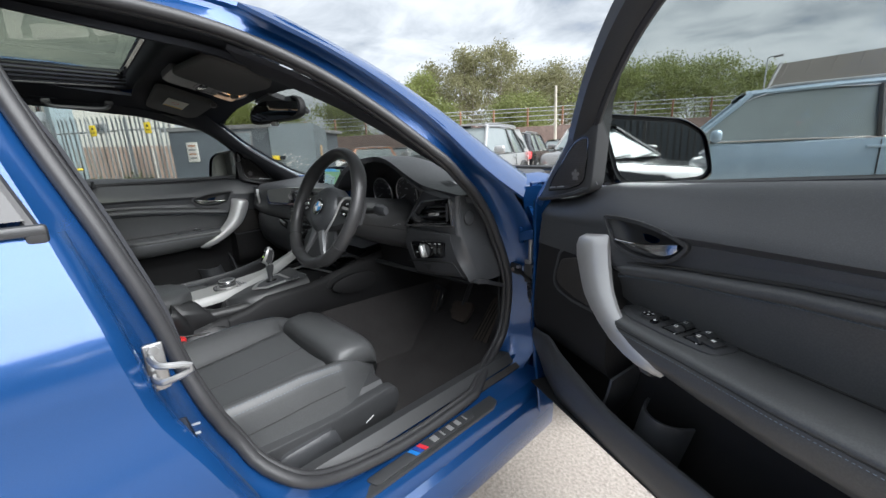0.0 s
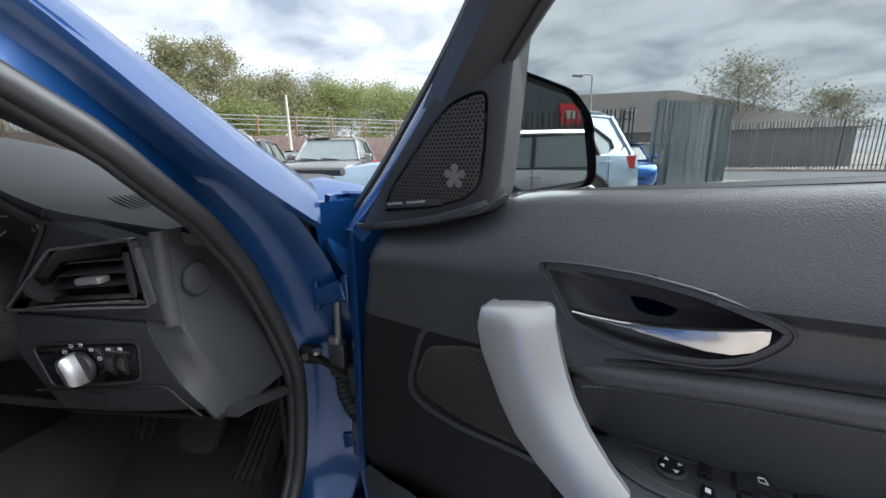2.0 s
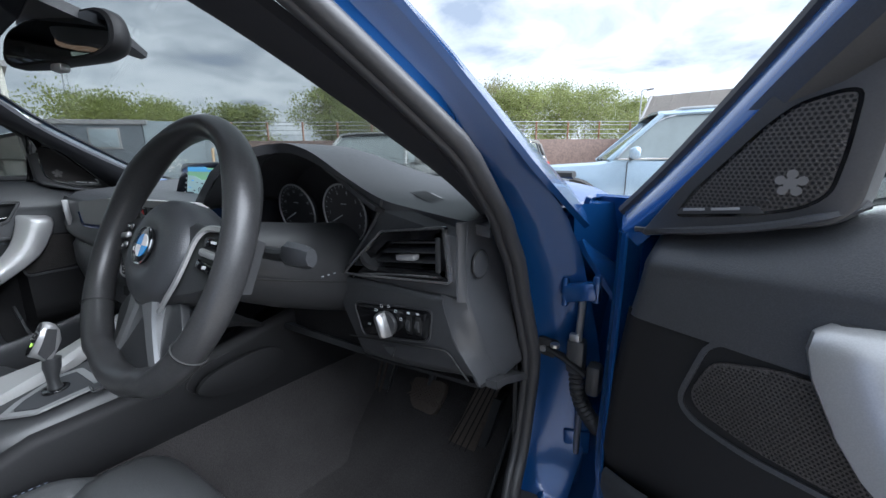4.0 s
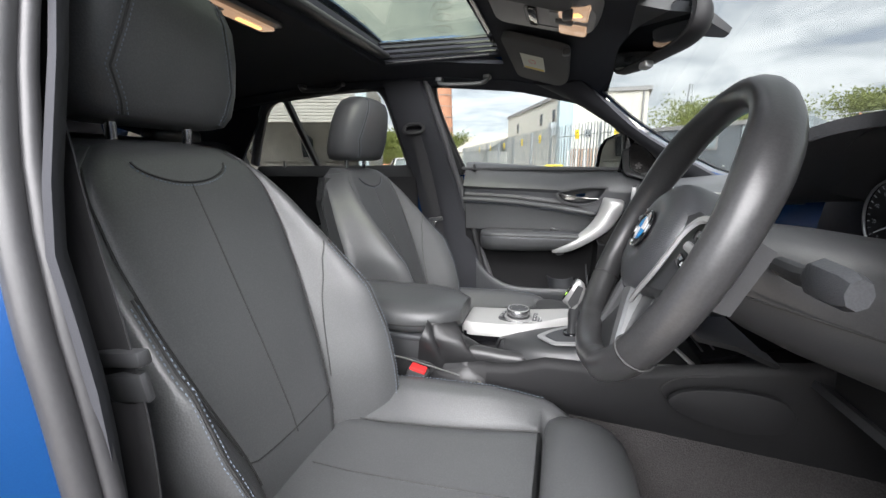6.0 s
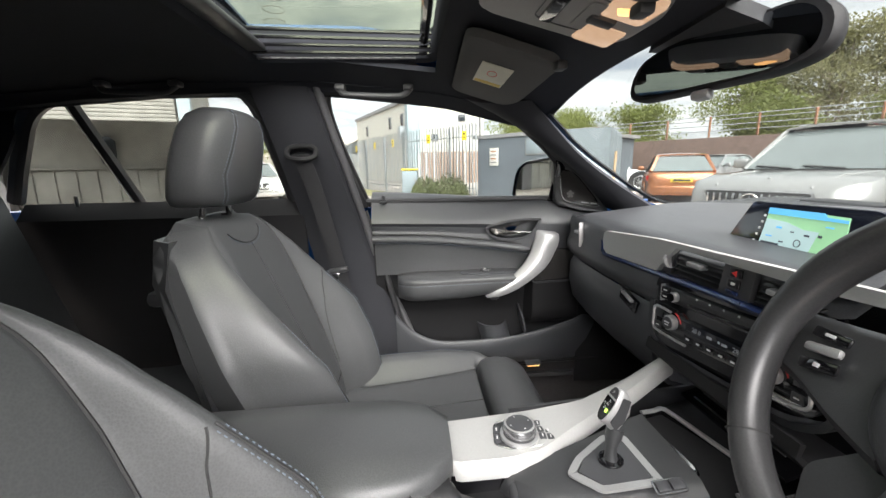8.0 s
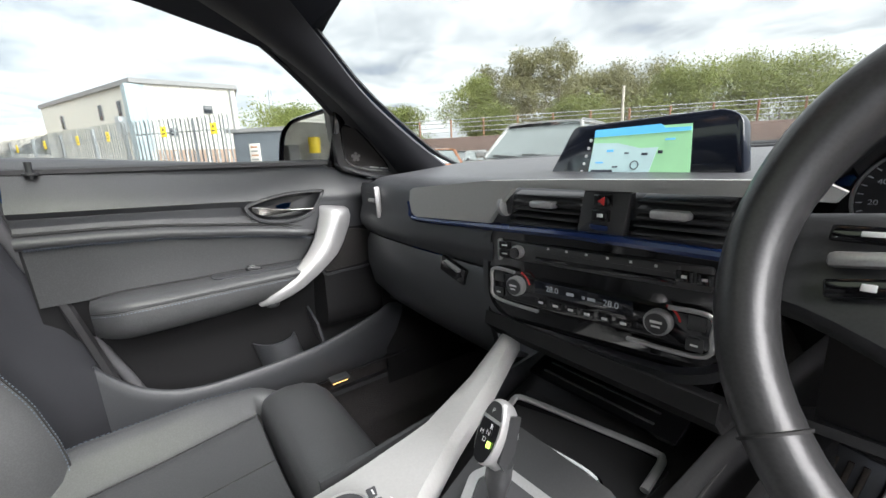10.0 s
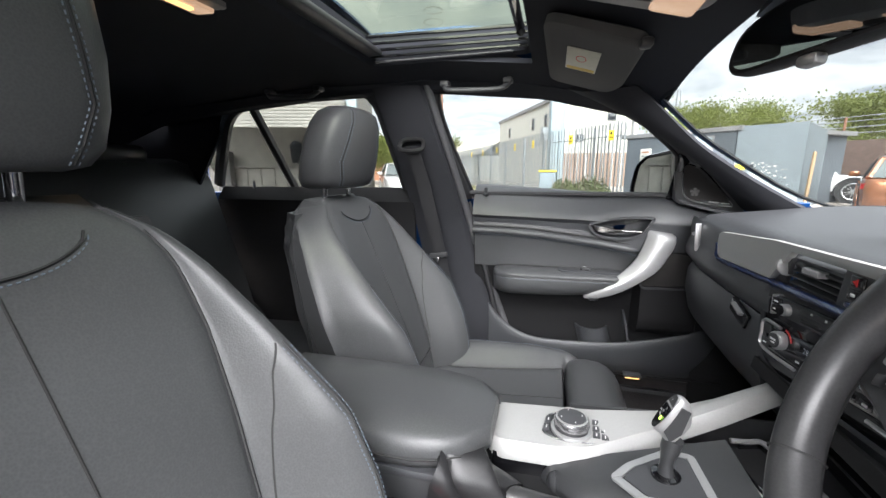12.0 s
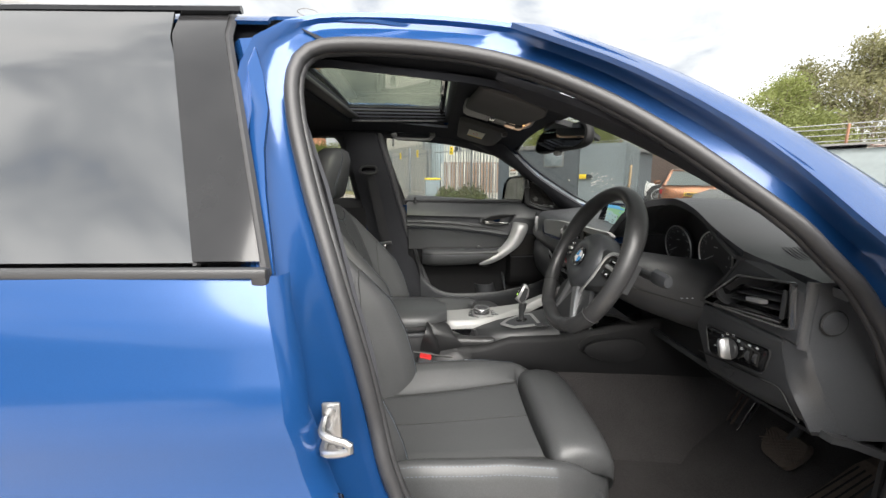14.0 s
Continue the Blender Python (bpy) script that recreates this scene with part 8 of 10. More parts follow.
foot = thing("footwell_lamp", "small glowing amber footwell lamp under the dash", "footwell lamp", (-0.612, 0.385, 0.474))
part("lens", rbox(.022, .040, .006, .002), AMBER, foot)
part("housing", rbox(.030, .050, .008, .003, pose(0, 0, .006)), HARD, foot)

# rear-view mirror
rvm = thing("rear_view_mirror", "black interior mirror on a triangular windscreen mount", "mirror", (0.03, 0.405, 1.245))
RM = plane_m((0, 0, 0), (.925, .375, .05), (0, .10, 1))
rim = rounded([(-.118, -.020), (-.10, -.034), (.08, -.036), (.118, -.024), (.122, .012), (.10, .036), (-.06, .034), (-.105, .020)], .022)
part("shell", loft([[RM @ V(u * k, v * k, z) for u, v in rim] for k, z in ((1.0, .010), (1.04, .004), (1.04, -.010), (.9, -.028), (.55, -.040))]), MATT, rvm, "rounded black mirror shell", 50)
part("mirror_glass", slab([(u * .93, v * .90) for u, v in rim], .002, RM @ pose(0, 0, .0115)), mat("dimmed mirror glass", (.32, .34, .36), .02, 1.0, 10, 0, .02), rvm, "dark dimming mirror glass")
part("sensor", rbox(.024, .014, .018, .005, RM @ pose(-.01, -.042, .0)), SATIN, rvm)
part("mount", loft([[V(x, y, z) for x, y, z in r] for r in (((-.10, -.03, .035), (.06, -.04, .04), (.06, -.035, .055), (-.10, -.025, .05)), ((-.05, .06, .015), (.05, .06, .015), (.05, .065, .03), (-.05, .065, .03)), ((-.012, .115, -.005), (.012, .115, -.005), (.012, .118, .004), (-.012, .118, .004)))]), HARD, rvm, "black sensor cover on the glass")
part("arm", tube([V(0, .03, -.0), V(.0, .06, .02)], .014, 10), HARD, rvm)

# ---- outside ----
GRAVEL = mat("worn pale concrete with chippings", (0.27, 0.235, 0.20), 0.92, 0, 90, 0.7, 0.35, second=(0.38, 0.34, 0.30), bump_dist=0.008, stain=0.5)
TARMAC = mat("grey road surface", (0.16, 0.16, 0.16), 0.9, 0, 60, 0.4, 0.25, bump_dist=0.004, stain=0.4)
VERGE = mat("rough grass verge", (0.14, 0.15, 0.06), 0.95, 0, 30, 0.6, 0.4, second=(0.24, 0.21, 0.10), stain=0.8)
GALV = mat("galvanised steel", (0.33, 0.35, 0.36), 0.55, 0.35, 25, 0.1, 0.2, rnd=0.12)
GATEGREY = mat("blue-grey painted steel", (0.27, 0.33, 0.35), 0.6, 0.1, 25, 0.1, 0.2, rnd=0.10)
DARKSTEEL = mat("dark weathered steel", (0.10, 0.10, 0.10), 0.7, 0.1, 25, 0.1, 0.2, rnd=0.1)
CLAD = mat("cream wall cladding", (0.47, 0.46, 0.41), 0.6, 0, 12, 0.1, 0.06, stain=0.6, stretch=(1, 1, 0.2))
CAPGREY = mat("grey roof edging", (0.20, 0.20, 0.20), 0.6, 0, 12, 0.1, 0.1)
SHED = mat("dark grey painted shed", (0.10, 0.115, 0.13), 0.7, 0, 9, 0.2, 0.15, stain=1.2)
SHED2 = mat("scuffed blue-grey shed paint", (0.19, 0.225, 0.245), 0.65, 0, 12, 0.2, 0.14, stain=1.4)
BRICKR = mat("red-brown brick", (0.36, 0.17, 0.10), 0.9, 0, 5, 0.3, 0.25, stain=0.8)
ROOFASB = mat("weathered sheet roofing", (0.13, 0.118, 0.105), 0.9, 0, 7, 0.4, 0.22, stain=0.3)
ROOFRED = mat("red clay roofing", (0.30, 0.12, 0.09), 0.9, 0, 8, 0.3, 0.2)
DARKWIN = mat("dark window glass", (0.03, 0.035, 0.04), 0.08, 0, 10, 0, 0.1)
YELLOW = mat("yellow warning sign", (0.78, 0.58, 0.03), 0.5, 0, 20, 0, 0.06)
BARK = mat("grey-brown bark", (0.20, 0.17, 0.14), 0.95, 0, 30, 0.6, 0.35)


def leaf(name, colour, vary):
    """Leaf surface that lets some light through."""
    m = mat(name, colour, 0.6, 0, 20, 0, 0.25, rnd=vary)
    n, l = m.node_tree.nodes, m.node_tree.links
    b = n["Principled BSDF"]
    thin = n.new("ShaderNodeBsdfTranslucent")
    l.new(b.inputs["Base Color"].links[0].from_socket, thin.inputs[0])
    both = n.new("ShaderNodeMixShader")
    both.inputs[0].default_value = 0.45
    l.new(b.outputs[0], both.inputs[1])
    l.new(thin.outputs[0], both.inputs[2])
    l.new(both.outputs[0], n["Material Output"].inputs[0])
    return m


LEAF_A = leaf("fresh spring leaves", (0.205, 0.235, 0.075), 0.30)
LEAF_B = leaf("olive spring leaves", (0.235, 0.23, 0.115), 0.30)
HEDGE = mat("dark hedge leaves", (0.13, 0.15, 0.07), 0.6, 0, 20, 0, 0.3, rnd=0.4)
WHITEWALL = mat("off-white panelling", (0.55, 0.54, 0.50), 0.6, 0, 9, 0.1, 0.08)

g_rows = [[V(x, y, 0.0) for x in np.linspace(-1500, 1500, 13)] for y in np.linspace(-1500, 1500, 13)]
single("ground", grid_mesh(g_rows), GRAVEL, "pale worn concrete yard with loose chippings", "ground", kind="structure")
# loose chippings by the open door
random.seed(5)
bm = bmesh.new()
for _ in range(420):
    x, y, r = random.uniform(.95, 2.2), random.uniform(-.2, 1.4), random.uniform(.002, .006)
    b = bmesh.new()
    bmesh.ops.create_icosphere(b, subdivisions=1, radius=r, matrix=pose(x, y, r * .4, random.uniform(0, 90), 0, random.uniform(0, 90)) @ Matrix.Diagonal((1, .7, .6, 1)))
    join(b, bm)
tagged(single("chippings", bm, GRAVEL, "loose stone chippings scattered on the yard", "chippings"), kind="stuff")


def strip(name, pts, z, m, label, category):
    bm = bmesh.new()
    bm.faces.new([bm.verts.new((x, y, z)) for x, y in pts])
    bmesh.ops.recalc_face_normals(bm, faces=bm.faces)
    if bm.faces[:][0].normal.z < 0:
        bmesh.ops.reverse_faces(bm, faces=bm.faces[:])
    return single(name, bm, m, label, category, kind="structure")


strip("road", [(9, 19), (60, 4), (60, 16), (13, 27.5)], .006, TARMAC, "grey road beyond the yard gate", "road")
strip("verge", [(-36, -8.6), (-16.3, -.3), (-13.2, 2.2), (-12.2, 2.0), (-15.2, -1.4), (-35, -10.0)], .006, VERGE, "rough grass verge along the fence", "verge")
kerb = sheet([[V(12.6 + t * 20, 28.2 - t * 5.5 + dy, z) for dy, z in ((0, 0.0), (0, .12), (.15, .13), (.4, .13))] for t in np.linspace(0, 1, 6)], .01)
single("kerb", kerb, GRAVEL, "raised concrete kerb beside the road", "kerb", kind="structure")


# ---- fences ----
def pale_mesh(h, w=.065):
    bm = bmesh.new()
    prof = [(-w / 2, 0), (-w / 2 + .008, .012), (-.006, .014), (0, .022), (.006, .014), (w / 2 - .008, .012), (w / 2, 0)]
    lo = [bm.verts.new((x, -y, .05)) for x, y in prof]
    hi = [bm.verts.new((x, -y, h - .10)) for x, y in prof]
    tips = [bm.verts.new((x * .55, -y * .6 - .03 * (abs(x) > .02), h - (0 if abs(x) > .02 else .05))) for x, y in prof]
    for a, b in ((lo, hi), (hi, tips)):
        for j in range(6):
            bm.faces.new((a[j], a[j + 1], b[j + 1], b[j]))
    bmesh.ops.solidify(bm, geom=bm.faces[:], thickness=.004)
    me = bpy.data.meshes.new("pale")
    bm.to_mesh(me)
    bm.free()
    return me


def palisade(label, a, b, h, gap, m, z0=0.0, posts=True, sign_at=()):
    a, b = V(*a, z0), V(*b, z0)
    d = (b - a)
    n = max(2, int(d.length / gap))
    ang = math.degrees(math.atan2(d.y, d.x))
    fence = thing("palisade_fence", label, "fence", (a.x, a.y, z0), turn=ang)
    me = pale_mesh(h)
    me.materials.append(m)
    for k in range(n + 1):
        o = new("pale", me)
        o.parent = fence
        o.matrix_basis = pose(d.length * k / n, 0, random.uniform(-.012, .012), 0, random.uniform(-.6, .6), 0)
    for z in (.35, h - .45):
        part("rail", rbox(d.length, .045, .045, .006, pose(d.length / 2, .03, z)), m, fence)
    if posts:
        k = 0.0
        while k < d.length + .1:
            part("post", rbox(.06, .09, h - .1, .006, pose(min(k, d.length - .02), .08, (h - .1) / 2)), m, fence)
            k += 2.75
    for s_at in sign_at:
        sg = part("warning_sign", rbox(.22, .01, .32, .004, pose(s_at, -.04, h - .42)), YELLOW, fence, "yellow warning sign")
        part("sign_mark", disc(.06, .004, pose(s_at, -.047, h - .36, 90, 0, 0), 3), DARKWIN, sg)
        part("sign_bar", rbox(.15, .004, .03, .001, pose(s_at, -.047, h - .48)), DARKWIN, sg)
    return fence


random.seed(9)
palisade("pale galvanised palisade fence with yellow signs", (-33.5, -8.3), (-16.5, -.36), 2.62, .16, GALV, sign_at=(6.5, 9.5, 12.5, 15.5, 17.8))
palisade("tall galvanised palisade gates with yellow signs", (-16.5, -.36), (-13.3, 2.25), 2.62, .155, GALV, sign_at=(1.7, 3.6))
palisade("open blue-grey palisade gate leaf", (5.3, 13.8), (8.7, 16.7), 2.72, .085, GATEGREY)
palisade("grey palisade fence across the road", (10.2, 29.3), (19.5, 27.3), 2.95, .17, GALV)
palisade("grey palisade fence across the road", (19.5, 27.3), (36, 23.0), 2.95, .19, GALV)
palisade("dark palisade fence behind parked cars", (.5, 20.5), (5.6, 17.5), 2.9, .17, DARKSTEEL)
palisade("dark palisade fence at the yard's back edge", (13.4, 8.0), (15.4, -7.0), 2.5, .18, DARKSTEEL)


# ---- buildings ----
def wall_box(pts, z0, z1, bm=None):
    bm = bm or bmesh.new()
    lo = [bm.verts.new((x, y, z0)) for x, y in pts]
    hi = [bm.verts.new((x, y, z1)) for x, y in pts]
    n = len(pts)
    for i in range(n):
        bm.faces.new((lo[i], lo[(i + 1) % n], hi[(i + 1) % n], hi[i]))
    bm.faces.new(hi)
    bm.faces.new(lo[::-1])
    bmesh.ops.recalc_face_normals(bm, faces=bm.faces)
    return bm


def on_wall(a, b, t, out, z):
    """Place and turn of a fitting on the wall from a to b, facing out of it."""
    d = V(b[0] - a[0], b[1] - a[1], 0)
    nrm = V(d.y, -d.x, 0).normalized()
    p = V(a[0], a[1], 0) + d * t + nrm * out
    return pose(p.x, p.y, z, 0, 0, math.degrees(math.atan2(d.y, d.x)))


unit = thing("industrial_unit", "two-storey cream clad industrial unit with flat roof", "building", (-28, 0, 0))
PLACE.append(Matrix.Translation((28, 0, 0)))
BP = [(-28, .2), (-28, 5.2), (-38, 6.5), (-41, -5.4)]
part("wall", wall_box(BP, 0, 5.75), CLAD, unit, "cream clad walls")
part("roof_edge", wall_box([(x * 1.0 + (.15 if x > -30 else -.15), y + (.15 if y > 1 else -.15)) for x, y in BP], 5.75, 6.0), CAPGREY, unit, "grey parapet edging")
part("corner_trim", rbox(.9, .9, 5.7, .02, pose(-28.3, .15, 2.85, 0, 0, 12)), GATEGREY, unit, "grey corner cladding")
for t, z, w, h in ((.68, 4.5, .55, .5), (.3, 3.2, .5, .5)):
    wd = part("window", rbox(w, .12, h, .01, on_wall((-28, .2), (-28, 5.2), t, 0.0, z)), CAPGREY, unit)
    part("pane", rbox(w - .1, .06, h - .1, .005, on_wall((-28, .2), (-28, 5.2), t, .05, z)), DARKWIN, wd)
for t, z, w, h in ((.86, 4.6, .5, .9), (.68, 4.6, .5, .9), (.25, 4.5, .5, .9)):
    wd = part("window", rbox(w, .12, h, .01, on_wall((-41, -5.4), (-28, .2), t, 0.0, z)), CAPGREY, unit)
    part("pane", rbox(w - .1, .06, h - .1, .005, on_wall((-41, -5.4), (-28, .2), t, .05, z)), DARKWIN, wd)
part("lower_band", wall_box([(-27.95, .25), (-27.95, 5.15), (-28.1, 5.15), (-28.1, .25)], 0, 2.2), mat("dull brown brick", (0.24, 0.17, 0.13), 0.9, 0, 5, 0.3, 0.25, stain=0.8), unit, "red brick lower wall")
for k in range(9):
    part("white_post", rbox(.06, .06, 2.1, .005, pose(-27.85, .5 + .55 * k, 1.05)), WHITEWALL, unit)
part("downpipe", tube([V(-27.9, 4.9, 0), V(-27.9, 4.9, 5.7)], .06, 8), CAPGREY, unit)
part("wall_unit", rbox(.5, .8, .9, .03, on_wall((-41, -5.4), (-28, .2), .93, .3, 3.6)), GALV, unit, "grey vent unit on the wall")
for k in range(8):
    part("cladding_joint", rbox(.02, .012, 5.6, .002, on_wall((-28, .2), (-28, 5.2), (k + .5) / 8, .005, 2.9)), CAPGREY, unit)
PLACE.pop()

shed = thing("site_shed", "dark grey flat-roofed site shed with scuffed blue-grey end", "shed", (-13, 4, 0))
PLACE.append(Matrix.Translation((13, -4, 0)))
A_, B_, C_ = (-14.4, 2.5), (-12.1, 4.84), (-11.36, 6.07)
part("body", wall_box([A_, B_, (-15.5, 9.2), (-17.6, 5.8)], 0, 2.12), SHED, shed, "dark grey shed walls")
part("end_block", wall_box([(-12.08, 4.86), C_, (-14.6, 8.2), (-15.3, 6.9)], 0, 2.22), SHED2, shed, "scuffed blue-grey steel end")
part("roof_lip", wall_box([(-14.5, 2.32), (-11.98, 4.9), (-15.4, 9.4), (-17.8, 5.7)], 2.12, 2.24), CAPGREY, shed, "grey roof lip")
wd = part("window", rbox(.75, .06, .55, .01, on_wall(A_, B_, .72, .0, 1.75)), CAPGREY, shed)
part("pane", rbox(.66, .04, .46, .005, on_wall(A_, B_, .72, .03, 1.75)), SHED2, wd)
nb = part("notice_board", rbox(.36, .05, .62, .01, on_wall(A_, B_, .22, .02, 1.45)), WHITEWALL, shed, "white notice board")
for k in range(4):
    part("notice_bar", rbox(.24, .01, .05, .002, on_wall(A_, B_, .22, .055, 1.65 - .13 * k)), CAPGREY if k % 2 else BRICKR, nb)
part("lamp_box", rbox(.22, .12, .14, .02, on_wall(B_, C_, .12, .05, 1.15)), YELLOW, shed)
part("lock_box", rbox(.18, .10, .12, .02, on_wall(B_, C_, .26, .05, 1.15)), DARKWIN, shed)
random.seed(3)
bm = bmesh.new()
for _ in range(70):
    rbox(random.uniform(.01, .06), .004, random.uniform(.01, .05), 0, on_wall(B_, C_, random.gauss(.45, .18), .003, random.gauss(1.05, .18)), 1, bm)
tagged(part("scuff", bm, WHITEWALL, shed, "pale paint scuffs"), kind="stuff")
part("timber_post", rbox(.06, .06, 1.5, .005, pose(-11.25, 6.2, .75, 0, 3, 0)), mat("bare timber", (.42, .30, .18), .8, 0, 30, .3, .2), shed, "bare timber prop")
PLACE.pop()

depot = thing("trade_depot", "dark slate-clad trade unit with a red sign", "building", (23, 4, 0))
PLACE.append(Matrix.Translation((-23, -4, 0)))
part("wall", wall_box([(19, -3), (28, -3), (28, 16), (19, 16)], 0, 4.6), SHED, depot, "dark slate cladding")
part("roof_edge", rbox(9.6, 19.6, .35, .05, pose(23.5, 6.5, 4.7)), CAPGREY, depot, "grey roof edge")
sg = part("sign_board", rbox(.08, 3.2, 1.0, .01, pose(18.92, 9.5, 2.9)), RED, depot, "red sign board")
for k in range(4):
    part("sign_bar", rbox(.02, .5, .35, .005, pose(18.87, 8.4 + .7 * k, 2.9)), WHITEWALL, sg)
PLACE.pop()

barn = thing("long_barn", "long low building with weathered sheet roof", "building", (8, 42, 0))
PLACE.append(Matrix.Translation((-8, -42, 0)))
part("wall", wall_box([(-4.6, 40), (27, 37), (29, 47), (-3.4, 50)], 0, 3.0), CAPGREY, barn, "grey rendered walls")
rf = []
for t in np.linspace(0, 1, 30):
    x0, y0 = -5.0 + 32.6 * t, 39.6 - 3.0 * t
    drop = max(0, t - .62) * 8.0
    rf.append([V(x0, y0, 2.9), V(x0 + .25, y0 + 2.6, max(3.0, 5.0 - drop * .5)), V(x0 + .5, y0 + 5.0, max(3.1, 6.9 - drop)), V(x0 + .9, y0 + 10.4, 2.9)])
part("roof", sheet(rf, -.08), ROOFASB, barn, "weathered sheet roof")
for k in range(22):
    x0 = -4.6 + 1.45 * k
    drop = max(0, k / 22 - .62) * 8.0
    part("roof_rib", tube([V(x0, 39.55 - .09 * 1.45 * k, 2.96), V(x0 + .5, 44.55 - .09 * 1.45 * k, max(3.2, 6.98 - drop))], .04, 4), ROOFASB, barn)
part("gable_board", tube([V(-5.1, 39.6, 2.9), V(-4.6, 44.6, 6.95)], .14, 6), CAPGREY, barn)
for t in (.36, .5):
    part("roof_light", rbox(.9, .06, .5, .01, pose(-5 + 32.6 * t, 42.0 - 3 * t, 4.85, 39, 0, -5)), WHITEWALL, barn)
PLACE.pop()

low = thing("low_workshop", "long low workshop with pale sheet roof behind the fence", "building", (-52, -11, 0))
PLACE.append(Matrix.Translation((52, 11, 0)))
part("wall", wall_box([(-44, -8.5), (-52, -20), (-66, -14), (-56, -2)], 0, 2.8), CLAD, low)
part("roof", sheet([[V(-43.6, -8.3, 2.7).lerp(V(-52.4, -20.4, 2.7), t) + V(-4.2 * k, 2.8 * k, 2.2 * k if k < 1.01 else 0) for k in (0, .5, 1.0, 2.0)] for t in np.linspace(0, 1, 8)], .08), mat("pale lichened sheet roof", (.42, .38, .32), .9, 0, 6, .3, .2), low, "pale sheet roof")
PLACE.pop()
stack = thing("brick_chimney", "tall tapered red brick factory chimney", "chimney", (-57, -17.2, 0))
part("shaft", loft([[V(r * math.cos(a), r * math.sin(a), z) for a in np.linspace(0, 2 * math.pi, 20, endpoint=False)] for z, r in ((0, 1.7), (5.2, 1.5), (5.5, 1.62), (5.8, 1.5), (11, 1.3), (17, 1.15))]), BRICKR, stack)
for k in range(12):
    part("iron_band", tube([V((1.53 - .02 * k) * math.cos(a), (1.53 - .02 * k) * math.sin(a), 6.6 + 1.5 * k) for a in np.linspace(0, 2 * math.pi, 16, endpoint=False)], .05, 4, True), CAPGREY, stack)
for hx, hy, w in ((-46, -22, 7), (-44, -27, 6), (-55, -30, 8)):
    hs = thing("brick_house", "red brick house with red tiled roof and chimney", "house", (hx, hy, 0), group="houses beyond the yard", turn=25)
    part("wall", wall_box([(-w / 2, -3), (w / 2, -3), (w / 2, 3), (-w / 2, 3)], 0, 2.9), BRICKR, hs)
    part("roof", loft([[V(x, -3.3, 2.8), V(x, 0, 5.0), V(x, 3.3, 2.8)] for x in (-w / 2 - .3, w / 2 + .3)]), ROOFRED, hs)
    part("chimney", rbox(.6, .6, 1.4, .03, pose(w * .3, 0, 5.2)), BRICKR, hs)

# garage with half-raised shutter
# off-white darkened in colour for the shaded interior; the grey shutter shares it
DIMSHEET = mat("grey shutter and shade-darkened interior sheet", (0.24, 0.235, 0.21), 0.6, 0, 3, 0.05, 0.3, stain=1.2)
gar = thing("garage", "workshop with half-raised pale roller shutter", "building", (-11, -9, 0))
PLACE.append(Matrix.Translation((11, 9, 0)))
ga, gb = V(-10.6, -5.7, 0), V(-7.4, -14.5, 0)
gd = (gb - ga).normalized()
gn = V(-gd.y, gd.x, 0)
gang = math.degrees(math.atan2(gd.y, gd.x))


def gm(s, out, z):
    p = ga + gd * s + gn * out
    return pose(p.x, p.y, z, 0, 0, gang)


part("post", rbox(.30, .30, 4.6, .02, gm(.1, 0, 2.3)), GATEGREY, gar, "grey steel corner post")
part("header", rbox(9.4, .35, 1.2, .02, gm(4.7, -.1, 4.6)), GATEGREY, gar)
part("far_post", rbox(.4, .3, 4.0, .02, gm(9.2, 0, 2.0)), GATEGREY, gar)
for k in range(17):
    part("shutter_slat", rbox(5.6, .03, .085, .012, gm(3.1, .10, 2.42 + .095 * k)), DIMSHEET, gar)
part("back_wall", rbox(9.4, .1, 4.0, .01, gm(4.7, -5.2, 2.0)), DIMSHEET, gar, "off-white panelled back wall with interior shade in its colour")
part("side_wall", rbox(.1, 5.2, 4.0, .01, gm(.1, -2.6, 2.0)), DIMSHEET, gar)
part("far_wall", rbox(.1, 5.2, 4.0, .01, gm(9.3, -2.6, 2.0)), DIMSHEET, gar)
part("roof", rbox(9.6, 5.6, .15, .02, gm(4.7, -2.6, 5.15)), CAPGREY, gar)
for k in range(16):
    part("wall_panel", rbox(.52, .04, 1.15, .01, gm(.5 + .57 * k, -5.1, .65)), DIMSHEET, gar)
part("wall_shelf", rbox(9.0, .25, .06, .01, gm(4.7, -5.0, 1.30)), DIMSHEET, gar)
part("hanging_coat", loft([[(ga + gd * (3.2 + u) + gn * (-4.9 + v)) + V(0, 0, z) for u, v in ((-w, 0), (0, .12), (w, 0), (0, -.08))] for z, w in ((2.35, .10), (2.2, .26), (1.75, .24), (1.45, .20))]), DARKWIN, gar, "dark overall hanging on the wall")
part("locker", rbox(.5, .5, 1.9, .02, gm(6.0, -4.6, .95)), DARKSTEEL, gar)
part("yellow_drum", disc(.26, .7, gm(7.1, -4.5, 1.9), 20, bevel=.02), YELLOW, gar)
part("wall_charger", rbox(.3, .14, .42, .03, gm(.1, .22, 1.55)), GATEGREY, gar)
PLACE.pop()

# dark building with red sign behind the car
back = thing("rear_depot", "dark grey depot building with a red sign", "building", (12, -22, 0))
part("wall", wall_box([(-14, 0), (14, 3), (13, 12), (-15, 9)], 0, 4.2), SHED, back)
part("roof_edge", wall_box([(-14.3, -.3), (14.3, 2.7), (13.3, 12.3), (-15.3, 9.3)], 4.2, 4.5), CAPGREY, back)
part("sign", rbox(2.6, .08, .9, .02, pose(1.0, 1.4, 3.2, 0, 0, 6)), RED, back, "red sign board")
